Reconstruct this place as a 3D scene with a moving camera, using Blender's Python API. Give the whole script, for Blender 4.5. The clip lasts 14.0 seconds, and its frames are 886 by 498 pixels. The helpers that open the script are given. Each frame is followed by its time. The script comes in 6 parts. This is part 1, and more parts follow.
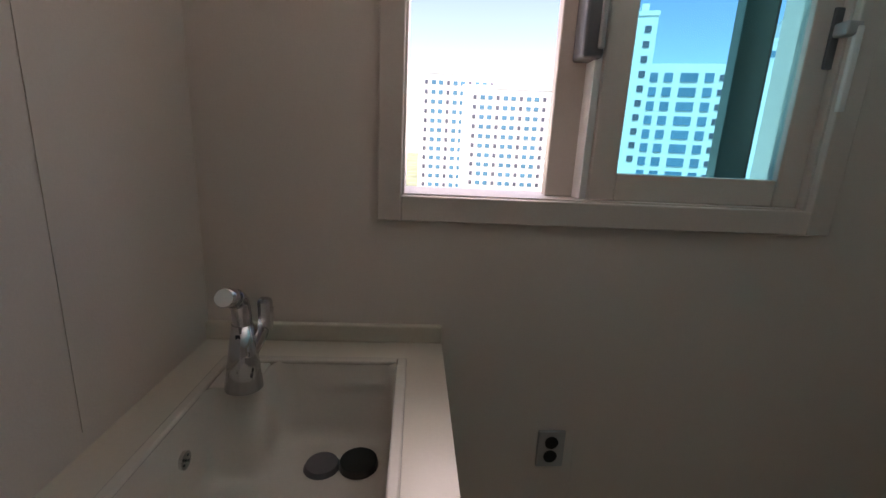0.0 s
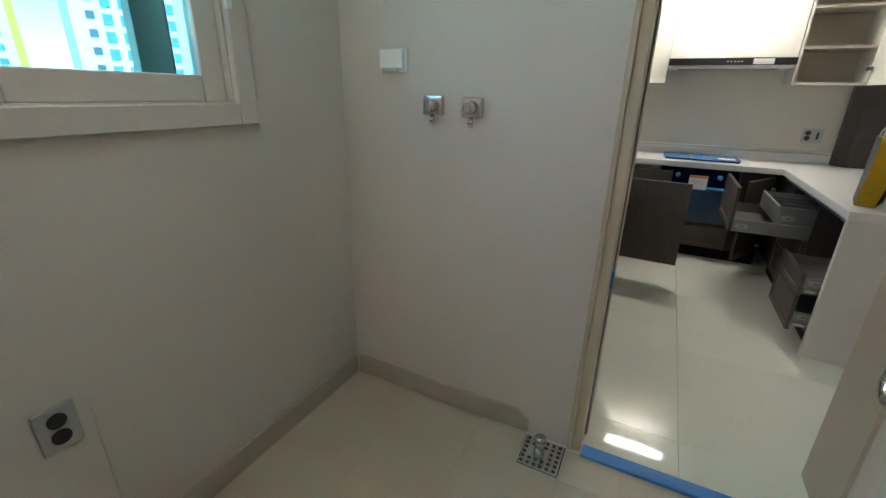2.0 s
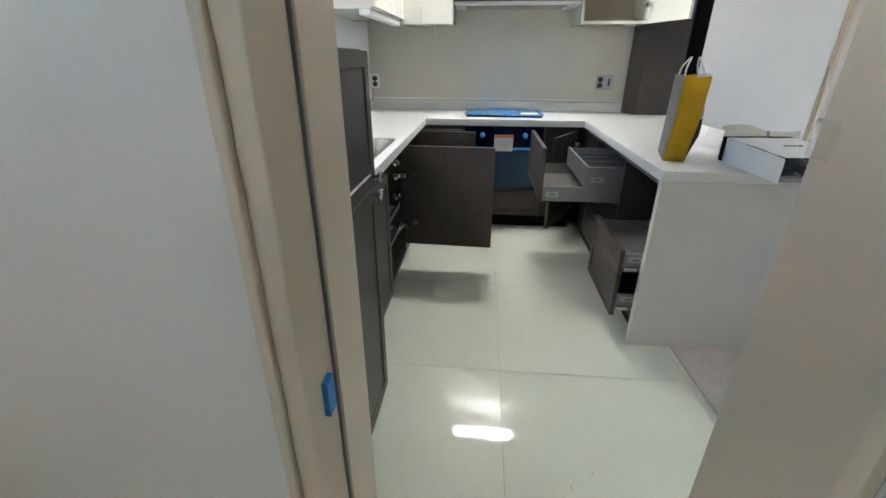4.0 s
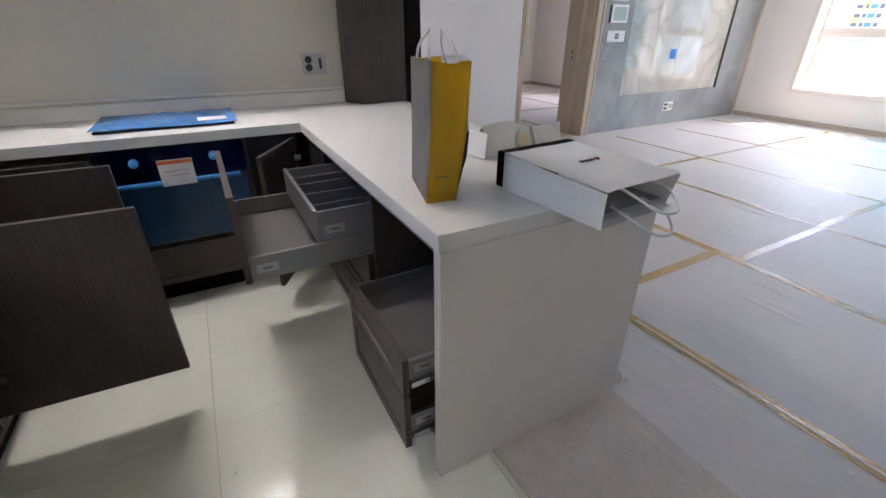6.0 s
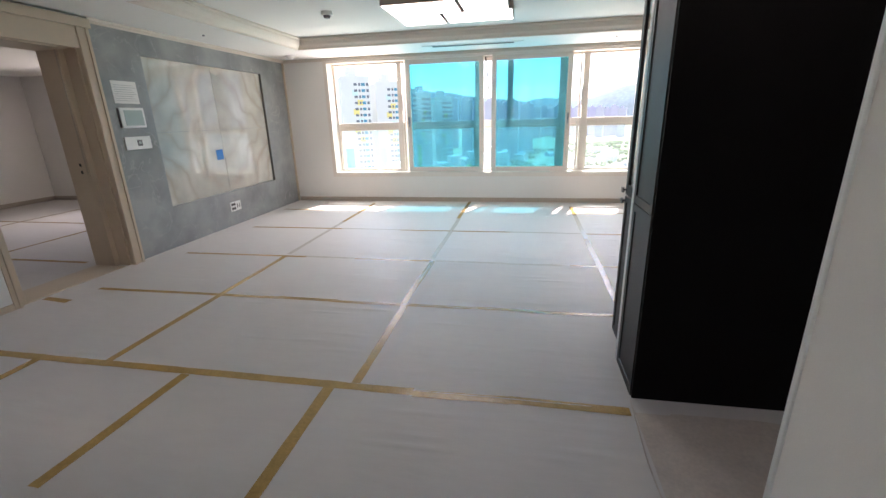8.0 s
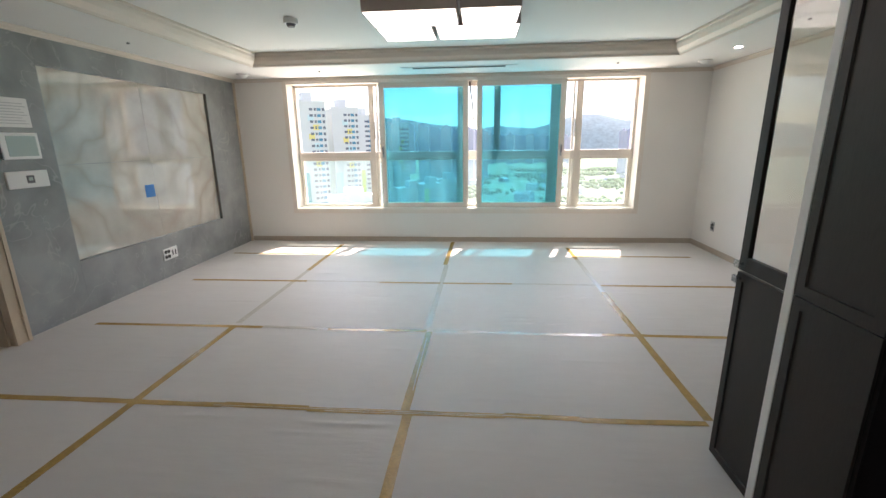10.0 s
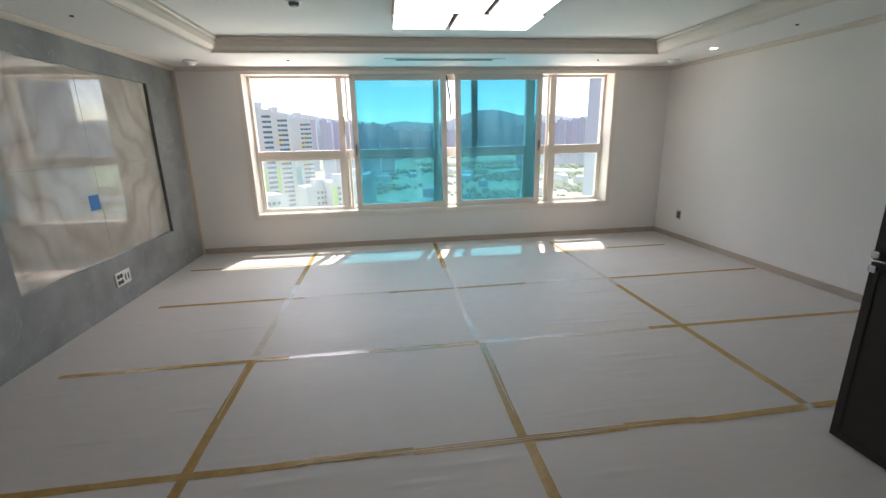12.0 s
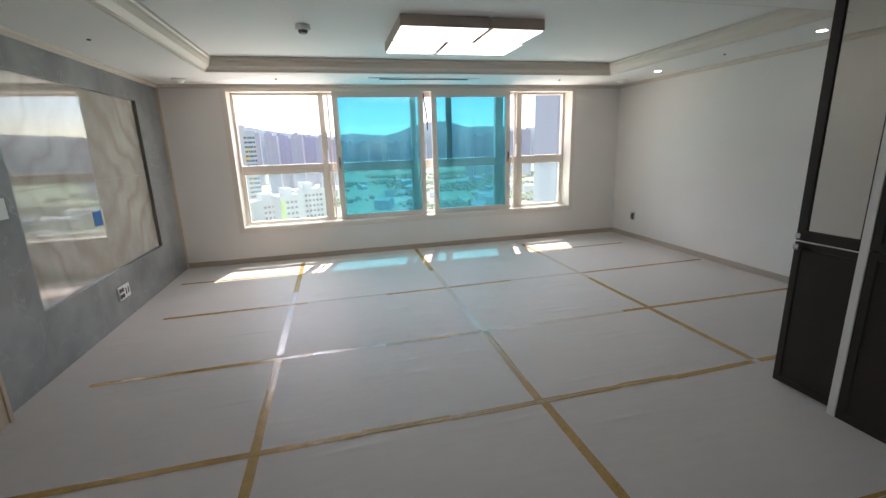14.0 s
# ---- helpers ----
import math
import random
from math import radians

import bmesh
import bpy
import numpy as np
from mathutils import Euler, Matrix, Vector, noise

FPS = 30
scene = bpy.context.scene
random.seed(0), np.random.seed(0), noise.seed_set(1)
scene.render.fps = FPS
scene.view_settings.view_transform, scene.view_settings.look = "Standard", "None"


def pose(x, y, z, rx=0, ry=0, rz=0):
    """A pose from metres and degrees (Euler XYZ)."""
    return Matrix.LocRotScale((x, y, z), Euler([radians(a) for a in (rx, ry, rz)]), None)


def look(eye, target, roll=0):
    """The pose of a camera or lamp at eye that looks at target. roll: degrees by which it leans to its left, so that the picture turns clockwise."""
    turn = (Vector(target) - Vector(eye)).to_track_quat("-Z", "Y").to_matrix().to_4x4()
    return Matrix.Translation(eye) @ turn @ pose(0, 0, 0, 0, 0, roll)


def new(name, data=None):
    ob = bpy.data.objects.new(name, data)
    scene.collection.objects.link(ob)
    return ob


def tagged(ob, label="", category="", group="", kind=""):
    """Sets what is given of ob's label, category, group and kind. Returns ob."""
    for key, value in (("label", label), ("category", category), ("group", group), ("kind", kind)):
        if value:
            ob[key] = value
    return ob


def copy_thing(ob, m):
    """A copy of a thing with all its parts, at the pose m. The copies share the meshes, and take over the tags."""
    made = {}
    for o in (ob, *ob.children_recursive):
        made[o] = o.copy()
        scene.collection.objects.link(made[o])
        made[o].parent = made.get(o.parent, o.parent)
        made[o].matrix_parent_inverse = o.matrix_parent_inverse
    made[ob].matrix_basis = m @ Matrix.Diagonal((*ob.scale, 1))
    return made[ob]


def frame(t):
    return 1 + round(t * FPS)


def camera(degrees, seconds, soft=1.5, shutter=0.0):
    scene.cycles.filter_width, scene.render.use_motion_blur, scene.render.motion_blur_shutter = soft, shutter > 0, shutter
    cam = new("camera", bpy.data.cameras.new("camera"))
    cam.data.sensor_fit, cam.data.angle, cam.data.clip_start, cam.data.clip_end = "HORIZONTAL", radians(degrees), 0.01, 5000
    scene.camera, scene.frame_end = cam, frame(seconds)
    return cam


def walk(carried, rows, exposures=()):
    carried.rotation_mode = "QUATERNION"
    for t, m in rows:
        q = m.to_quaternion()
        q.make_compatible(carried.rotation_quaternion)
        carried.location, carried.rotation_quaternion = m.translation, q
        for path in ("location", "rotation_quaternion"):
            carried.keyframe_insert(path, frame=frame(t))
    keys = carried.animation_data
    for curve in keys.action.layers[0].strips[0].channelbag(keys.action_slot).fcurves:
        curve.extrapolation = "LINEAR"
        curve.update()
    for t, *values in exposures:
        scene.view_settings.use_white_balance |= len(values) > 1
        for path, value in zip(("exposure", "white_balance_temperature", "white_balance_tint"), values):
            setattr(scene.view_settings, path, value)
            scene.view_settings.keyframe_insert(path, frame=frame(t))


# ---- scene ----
cam = camera(92.3, 14.0)
PATH = [
    (0, (0.614, -0.012, 1.46), (0.75, 1.929, 1.0), 2.8),
    (0.5, (0.605, 0.001, 1.452), (1.381, 1.789, 1.002), 0.9),
    (1, (0.615, -0.024, 1.418), (1.791, 1.506, 0.892), 0.7),
    (1.5, (0.636, -0.074, 1.39), (2.114, 1.114, 0.756), 1.3),
    (2, (0.732, -0.124, 1.383), (2.41, 0.716, 0.692), 1.3),
    (2.5, (0.947, -0.198, 1.368), (2.718, 0.38, 0.639), 1.8),
    (3, (1.142, -0.248, 1.352), (2.951, 0.109, 0.578), 0.8),
    (3.2, (1.246, -0.239, 1.334), (3.063, 0.04, 0.547), 0.7),
    (5.3, (2.544, -0.44, 1.253), (4.316, -0.51, 0.328), -0.5),
    (5.5, (2.632, -0.467, 1.267), (4.386, -0.714, 0.34), 0.1),
    (6, (2.752, -0.613, 1.278), (4.317, -1.457, 0.363), 0.1),
    (6.5, (2.856, -0.775, 1.309), (4.069, -2.119, 0.46), 0.6),
    (7, (2.977, -0.953, 1.339), (3.753, -2.606, 0.523), 1.6),
    (7.5, (3.065, -1.187, 1.371), (3.509, -2.974, 0.59), -0.3),
    (8, (3.06, -1.475, 1.389), (3.421, -3.35, 0.795), -1.6),
    (8.2, (3.051, -1.6, 1.401), (3.406, -3.487, 0.84), -1.1),
    (10.3, (3.703, -2.407, 1.462), (3.764, -4.345, 0.973), -0.7),
    (10.5, (3.815, -2.429, 1.469), (3.77, -4.368, 0.978), -0.1),
    (11, (4.113, -2.463, 1.472), (3.902, -4.386, 0.966), -0.2),
    (11.5, (4.355, -2.562, 1.444), (4.132, -4.479, 0.92), -0.3),
    (12, (4.56, -2.637, 1.482), (4.315, -4.554, 0.967), -1.2),
    (12.5, (4.73, -2.601, 1.493), (4.438, -4.516, 0.993), -1.6),
    (13, (4.908, -2.468, 1.498), (4.56, -4.375, 1.007), -2.3),
    (13.5, (4.997, -2.356, 1.51), (4.576, -4.25, 1.026), -2.4),
    (14, (5.023, -2.328, 1.508), (4.56, -4.216, 1.037), -1.8),
]
EXPOSURES = [(0.0, 1.7, 7100, 32), (1.0, 2.0, 7100, 29), (2.0, 3.05, 6800, 20), (2.5, 3.75, 6700, 18), (3.2, 3.6, 6450, 19), (5.5, 3.55, 6200, 19), (6.0, 3.2, 6350, 29), (6.5, 2.75, 6550, 30), (7.5, 2.58, 6750, 27), (8.2, 2.5, 6850, 25), (10.3, 2.2, 7050, 23), (12.0, 1.85, 6900, 23), (13.0, 1.75, 6850, 23), (14.0, 1.88, 6850, 23)]
walk(cam, [(t, look(eye, target, roll)) for t, eye, target, roll in PATH], EXPOSURES)

# ---- world, sun, exposure ----
SUN_EL, SUN_AZ = 62.0, 17.5
world = bpy.data.worlds.new("sky")
scene.world = world
world.use_nodes = True
wn, wl = world.node_tree.nodes, world.node_tree.links
sky = wn.new("ShaderNodeTexSky")
sky.sky_type = "NISHITA"
sky.sun_disc = False
sky.sun_elevation = radians(SUN_EL)
sky.sun_rotation = radians(180 + SUN_AZ)
sky.altitude = 60
sky.dust_density = 0.3
wn["Background"].inputs["Strength"].default_value = 0.1
wl.new(sky.outputs["Color"], wn["Background"].inputs["Color"])

sun = bpy.data.lights.new("sun", "SUN")
sun.energy, sun.angle, sun.color = 2.7, radians(0.6), (1.0, 0.95, 0.88)
sun_ob = new("sun", sun)
_d = Vector((math.sin(radians(SUN_AZ)) * math.cos(radians(SUN_EL)), math.cos(radians(SUN_AZ)) * math.cos(radians(SUN_EL)), -math.sin(radians(SUN_EL))))
sun_ob.matrix_world = look((-8, -30, 60), Vector((-8, -30, 60)) + _d)

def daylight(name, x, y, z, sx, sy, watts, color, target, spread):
    """An added area lamp outside an opening, standing in for sky or ground light."""
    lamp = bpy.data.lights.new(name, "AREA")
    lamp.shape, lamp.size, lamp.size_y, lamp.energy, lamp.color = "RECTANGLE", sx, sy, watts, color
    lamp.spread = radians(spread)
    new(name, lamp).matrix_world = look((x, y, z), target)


# unseen fill lamps, added to lift both rooms beyond what the sky gives
daylight("utility_sky_fill", 0.9, 4.6, 5.6, 4.5, 2.6, 16, (1.0, 0.95, 0.9), (1.1, 1.1, 1.7), 70)
daylight("utility_bounce_fill", 1.0, 2.9, 0.2, 3.2, 1.6, 62, (1.0, 0.93, 0.87), (0.9, 0.7, 2.3), 120)
daylight("living_sky_fill", 3.8, -15.0, 6.6, 9.0, 4.0, 205, (0.97, 0.98, 1.0), (3.8, -6.6, 1.0), 150)
daylight("living_bounce_fill", 3.8, -11.6, -1.4, 9.0, 3.0, 160, (1.0, 0.97, 0.92), (3.8, -6.4, 2.4), 150)

# ---- materials ----


def material(name, base, rough=0.6, metal=0.0, vary=0.06, scale=6.0, fine=120.0, bump=0.05, spec=0.5, grain=None, coat=0.0, island=False):
    """A surface with broad and fine variation of tone, roughness and relief. grain: stretch of the fine noise along x, y, z."""
    m = bpy.data.materials.new(name)
    m.use_nodes = True
    n, l = m.node_tree.nodes, m.node_tree.links
    b = n["Principled BSDF"]
    geo = n.new("ShaderNodeNewGeometry")
    big = n.new("ShaderNodeTexNoise")
    big.inputs["Scale"].default_value, big.inputs["Detail"].default_value = scale, 4
    l.new(geo.outputs["Position"], big.inputs["Vector"])
    small = n.new("ShaderNodeTexNoise")
    small.inputs["Scale"].default_value, small.inputs["Detail"].default_value = fine, 3
    mp = n.new("ShaderNodeMapping")
    mp.inputs["Scale"].default_value = grain or (1, 1, 1)
    l.new(geo.outputs["Position"], mp.inputs["Vector"])
    l.new(mp.outputs["Vector"], small.inputs["Vector"])
    add = n.new("ShaderNodeMath")
    add.operation = "ADD"
    l.new(big.outputs["Fac"], add.inputs[0])
    l.new(small.outputs["Fac"], add.inputs[1])
    last = add.outputs[0]
    if island:
        info = n.new("ShaderNodeObjectInfo")
        more = n.new("ShaderNodeMath")
        more.operation = "MULTIPLY_ADD"
        more.inputs[1].default_value = 0.5
        l.new(info.outputs["Random"], more.inputs[0])
        l.new(last, more.inputs[2])
        last = more.outputs[0]
    ramp = n.new("ShaderNodeMapRange")
    ramp.inputs["From Min"].default_value, ramp.inputs["From Max"].default_value = 0.6, 1.4 + (0.5 if island else 0)
    l.new(last, ramp.inputs["Value"])
    mix = n.new("ShaderNodeMix")
    mix.data_type = "RGBA"
    lo = [max(0, c * (1 - vary)) for c in base]
    hi = [min(1, c * (1 + vary)) for c in base]
    mix.inputs["A"].default_value, mix.inputs["B"].default_value = (*lo, 1), (*hi, 1)
    l.new(ramp.outputs[0], mix.inputs["Factor"])
    l.new(mix.outputs["Result"], b.inputs["Base Color"])
    rr = n.new("ShaderNodeMapRange")
    rr.inputs["To Min"].default_value, rr.inputs["To Max"].default_value = max(0.02, rough * 0.85), min(1, rough * 1.15)
    l.new(big.outputs["Fac"], rr.inputs["Value"])
    l.new(rr.outputs[0], b.inputs["Roughness"])
    b.inputs["Metallic"].default_value = metal
    b.inputs["Specular IOR Level"].default_value = spec
    b.inputs["Coat Weight"].default_value = coat
    if bump:
        bp = n.new("ShaderNodeBump")
        bp.inputs["Strength"].default_value, bp.inputs["Distance"].default_value = bump, 0.004
        l.new(small.outputs["Fac"], bp.inputs["Height"])
        l.new(bp.outputs["Normal"], b.inputs["Normal"])
    return m


def pane_material(name, tint, gloss=0.02, rough=0.0, glass_haze=0.0):
    """Clear or tinted glass that lets coloured daylight through."""
    m = bpy.data.materials.new(name)
    m.use_nodes = True
    n, l = m.node_tree.nodes, m.node_tree.links
    n.remove(n["Principled BSDF"])
    tr, gl = n.new("ShaderNodeBsdfTransparent"), n.new("ShaderNodeBsdfGlossy")
    tr.inputs["Color"].default_value = (*tint, 1)
    gl.inputs["Roughness"].default_value = rough
    lw_ = n.new("ShaderNodeLayerWeight")
    lw_.inputs["Blend"].default_value = 0.5
    pw = n.new("ShaderNodeMath")
    pw.operation = "POWER"
    pw.inputs[1].default_value = 4.5
    l.new(lw_.outputs["Facing"], pw.inputs[0])
    fr = n.new("ShaderNodeMath")
    fr.operation = "MULTIPLY_ADD"
    fr.inputs[1].default_value, fr.inputs[2].default_value = 0.85, gloss
    l.new(pw.outputs[0], fr.inputs[0])
    mx = n.new("ShaderNodeMixShader")
    l.new(fr.outputs[0], mx.inputs[0])
    l.new(tr.outputs[0], mx.inputs[1])
    l.new(gl.outputs[0], mx.inputs[2])
    last = mx
    # streaky pale film put in for the pane's haze and streaked reflections
    if glass_haze:
        film = n.new("ShaderNodeBsdfTranslucent")
        film.inputs["Color"].default_value = (0.9, 0.92, 0.9, 1)
        geo, smear = n.new("ShaderNodeNewGeometry"), n.new("ShaderNodeTexNoise")
        mp = n.new("ShaderNodeMapping")
        mp.inputs["Scale"].default_value = (5.0, 5.0, 0.8)
        smear.inputs["Scale"].default_value, smear.inputs["Detail"].default_value = 1.4, 4
        l.new(geo.outputs["Position"], mp.inputs["Vector"])
        l.new(mp.outputs["Vector"], smear.inputs["Vector"])
        amount = n.new("ShaderNodeMath")
        amount.operation = "MULTIPLY"
        amount.inputs[1].default_value = glass_haze * 2
        l.new(smear.outputs["Fac"], amount.inputs[0])
        last = n.new("ShaderNodeMixShader")
        l.new(amount.outputs[0], last.inputs[0])
        l.new(mx.outputs[0], last.inputs[1])
        l.new(film.outputs[0], last.inputs[2])
    l.new(last.outputs[0], n["Material Output"].inputs["Surface"])
    return m


def glow_material(name, color, strength):
    m = bpy.data.materials.new(name)
    m.use_nodes = True
    b = m.node_tree.nodes["Principled BSDF"]
    b.inputs["Base Color"].default_value = (*color, 1)
    b.inputs["Emission Color"].default_value, b.inputs["Emission Strength"].default_value = (*color, 1), strength
    return m


def stone_material(name, dark, light, vein, scale, rough, mirror_z=None, bump=0.02, vein_width=0.03):
    """Clouded stone with veins; mirror_z: height at which slabs are book-matched."""
    m = bpy.data.materials.new(name)
    m.use_nodes = True
    n, l = m.node_tree.nodes, m.node_tree.links
    b = n["Principled BSDF"]
    geo = n.new("ShaderNodeNewGeometry")
    vec = geo.outputs["Position"]
    if mirror_z is not None:
        sep, com = n.new("ShaderNodeSeparateXYZ"), n.new("ShaderNodeCombineXYZ")
        l.new(vec, sep.inputs[0])
        for axis, mid in ((1, -6.77), (2, mirror_z)):
            sub = n.new("ShaderNodeMath")
            sub.operation = "SUBTRACT"
            sub.inputs[1].default_value = mid
            l.new(sep.outputs[axis], sub.inputs[0])
            ab = n.new("ShaderNodeMath")
            ab.operation = "ABSOLUTE"
            l.new(sub.outputs[0], ab.inputs[0])
            l.new(ab.outputs[0], com.inputs[axis])
        vec = com.outputs[0]
    warp = n.new("ShaderNodeTexNoise")
    warp.inputs["Scale"].default_value, warp.inputs["Detail"].default_value = scale, 6
    l.new(vec, warp.inputs["Vector"])
    if mirror_z is not None:
        vn = n.new("ShaderNodeTexWave")
        vn.bands_direction = "DIAGONAL"
        vn.inputs["Scale"].default_value, vn.inputs["Distortion"].default_value = 0.55, 8.0
        vn.inputs["Detail"].default_value, vn.inputs["Detail Scale"].default_value = 4, 1.3
    else:
        vn = n.new("ShaderNodeTexNoise")
        vn.inputs["Scale"].default_value, vn.inputs["Detail"].default_value = scale * 0.9, 3
        vn.inputs["Distortion"].default_value = 1.2
    l.new(vec, vn.inputs["Vector"])
    off = n.new("ShaderNodeMath")
    off.operation = "SUBTRACT"
    off.inputs[1].default_value = 0.5
    l.new(vn.outputs["Fac"], off.inputs[0])
    wv = n.new("ShaderNodeMath")
    wv.operation = "ABSOLUTE"
    l.new(off.outputs[0], wv.inputs[0])
    r1 = n.new("ShaderNodeValToRGB")
    r1.color_ramp.elements[0].position, r1.color_ramp.elements[0].color = 0.3, (*dark, 1)
    r1.color_ramp.elements[1].position, r1.color_ramp.elements[1].color = 0.68, (*light, 1)
    l.new(warp.outputs["Fac"], r1.inputs[0])
    r2 = n.new("ShaderNodeValToRGB")
    r2.color_ramp.elements[0].position, r2.color_ramp.elements[0].color = 0.0, (1, 1, 1, 1)
    r2.color_ramp.elements[1].position, r2.color_ramp.elements[1].color = vein_width, (0, 0, 0, 1)
    l.new(wv.outputs[0], r2.inputs[0])
    patch = n.new("ShaderNodeTexNoise")
    patch.inputs["Scale"].default_value = scale * 0.7
    l.new(vec, patch.inputs["Vector"])
    mul = n.new("ShaderNodeMath")
    mul.operation = "MULTIPLY"
    l.new(r2.outputs[0], mul.inputs[0])
    l.new(patch.outputs["Fac"], mul.inputs[1])
    mx = n.new("ShaderNodeMix")
    mx.data_type = "RGBA"
    mx.inputs["B"].default_value = (*vein, 1)
    l.new(mul.outputs[0], mx.inputs["Factor"])
    l.new(r1.outputs[0], mx.inputs["A"])
    l.new(mx.outputs["Result"], b.inputs["Base Color"])
    b.inputs["Roughness"].default_value = rough
    b.inputs["Coat Weight"].default_value, b.inputs["Coat Roughness"].default_value, b.inputs["Coat IOR"].default_value = (1.0, 0.012, 1.7) if mirror_z is not None else (0.0, 0.1, 1.5)
    if bump:
        bp = n.new("ShaderNodeBump")
        bp.inputs["Strength"].default_value, bp.inputs["Distance"].default_value = bump, 0.003
        l.new(warp.outputs["Fac"], bp.inputs["Height"])
        l.new(bp.outputs["Normal"], b.inputs["Normal"])
    return m


M_WALL = material("ivory_wallpaper", (0.79, 0.765, 0.73), 0.75, vary=0.03, scale=2.0, fine=260, bump=0.12)
M_UWALL = material("warm_grey_paint", (0.66, 0.59, 0.53), 0.6, vary=0.035, scale=2.5, fine=200, bump=0.1)
M_CEIL = material("ceiling_paper", (0.78, 0.77, 0.74), 0.8, vary=0.02, scale=2.0, fine=300, bump=0.08)
M_MOULD = material("beige_moulding", (0.66, 0.58, 0.5), 0.5, vary=0.03, bump=0.03)
M_FRAME = material("beige_window_vinyl", (0.76, 0.69, 0.62), 0.4, vary=0.03, bump=0.02)
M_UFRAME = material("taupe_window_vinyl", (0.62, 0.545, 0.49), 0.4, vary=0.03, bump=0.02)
M_TRIM = material("beige_door_trim", (0.57, 0.46, 0.345), 0.45, vary=0.05, fine=80, grain=(8, 8, 0.6), bump=0.04)
M_BASE = material("taupe_baseboard", (0.45, 0.38, 0.31), 0.5, vary=0.05, bump=0.03)
M_COUNTER = material("ivory_solid_surface", (0.7, 0.69, 0.65), 0.3, vary=0.02, scale=3, fine=90, bump=0.0)
M_UCOUNTER = material("beige_solid_surface", (0.58, 0.535, 0.45), 0.3, vary=0.03, scale=3, fine=120, bump=0.0)
M_ENDPANEL = material("speckled_end_panel", (0.66, 0.63, 0.58), 0.35, vary=0.06, scale=5, fine=380, bump=0.02)
M_DARK = material("dark_brown_laminate", (0.06, 0.048, 0.041), 0.45, vary=0.5, scale=3, fine=70, grain=(2.4, 2.4, 0.12), bump=0.06)
# cabinet back's brown with its shade put in; also serves plain black parts
M_BLACKSHADE = material("black_brown_with_shade", (0.0055, 0.0043, 0.004), 0.55, vary=0.3, scale=3, fine=70, grain=(6, 6, 0.35), bump=0.05, spec=0.08)
# lighter copy of that wood, window light put into the colour
M_LITDOOR = material("window_lit_brown_laminate", (0.03, 0.024, 0.021), 0.45, vary=0.3, scale=3, fine=70, grain=(6, 6, 0.35), bump=0.06, spec=0.3)
# near-black backs and blocks, the shade of cabinet insides put into colour
M_INNER = material("cabinet_void_shade", (0.012, 0.011, 0.01), 0.6, vary=0.2)
M_WHITECAB = material("gloss_ivory_door", (0.68, 0.67, 0.59), 0.16, vary=0.02, bump=0.01, coat=0.3)
M_STEELBOX = material("grey_drawer_metal", (0.27, 0.27, 0.265), 0.38, metal=0.6, vary=0.05, bump=0.02)
M_DRAWERBOARD = material("grey_drawer_board", (0.12, 0.112, 0.105), 0.5, vary=0.05)
M_STEEL = material("brushed_stainless", (0.72, 0.71, 0.69), 0.24, metal=1.0, vary=0.05, fine=200, grain=(1, 8, 8), bump=0.03)
M_CHROME = material("chrome", (0.55, 0.55, 0.57), 0.09, metal=1.0, vary=0.03, bump=0.0)
M_CRYSTAL = material("hammered_chrome", (0.6, 0.6, 0.6), 0.15, metal=1.0, vary=0.15, fine=240, bump=1.0)
M_TILE = material("polished_ivory_tile", (0.72, 0.73, 0.61), 0.045, vary=0.05, scale=2.2, fine=40, bump=0.0, spec=0.45, island=True)
M_GROUT = material("grout", (0.66, 0.64, 0.55), 0.8)
M_UTILE = material("matte_beige_tile", (0.49, 0.41, 0.31), 0.5, vary=0.06, scale=5, fine=120, bump=0.05)
M_SHEET = material("pale_floor_sheet", (0.6, 0.565, 0.535), 0.5, vary=0.06, scale=3.5, fine=24, bump=0.36, grain=(0.25, 1, 1), spec=0.3, island=True)
M_SHEET_OLD = material("scuffed_floor_sheet", (0.54, 0.47, 0.41), 0.45, vary=0.14, scale=9, fine=60, bump=0.15)
M_TAPE = material("amber_packing_tape", (0.42, 0.265, 0.085), 0.17, vary=0.25, scale=14, fine=70, bump=0.5)
# pale colour for painted tape glints, also the clear film scrap
M_GLINTFILM = material("glint_and_clear_film", (0.6, 0.55, 0.48), 0.14, vary=0.15, scale=18, fine=50, bump=0.35)
M_TVSTONE = stone_material("grey_stone_tile", (0.18, 0.19, 0.19), (0.34, 0.35, 0.345), (0.41, 0.41, 0.395), 2.2, 0.36, vein_width=0.01)
M_MARBLE = stone_material("bookmatched_marble", (0.42, 0.39, 0.34), (0.62, 0.6, 0.54), (0.4, 0.335, 0.26), 2.2, 0.06, mirror_z=1.3, bump=0.0, vein_width=0.42)
M_WHITE = material("white_plastic", (0.78, 0.78, 0.76), 0.35, vary=0.02, bump=0.01)
M_GREYPLATE = material("silver_grey_plate", (0.42, 0.42, 0.42), 0.35, metal=0.4, vary=0.04, bump=0.01)
M_BLACK = material("black_plastic", (0.012, 0.012, 0.013), 0.3, vary=0.1, bump=0.01)
# window stile's backlit look through tinted glass, put in as dark green
M_BACKLITSASH = material("backlit_green_sash", (0.07, 0.1, 0.09), 0.45, vary=0.1, bump=0.02)
M_DARKGREY = material("dark_grey_plastic", (0.12, 0.12, 0.13), 0.4, vary=0.08, bump=0.02)
M_BLUETAPE = material("blue_masking_tape", (0.02, 0.2, 0.55), 0.5, vary=0.12, bump=0.08)
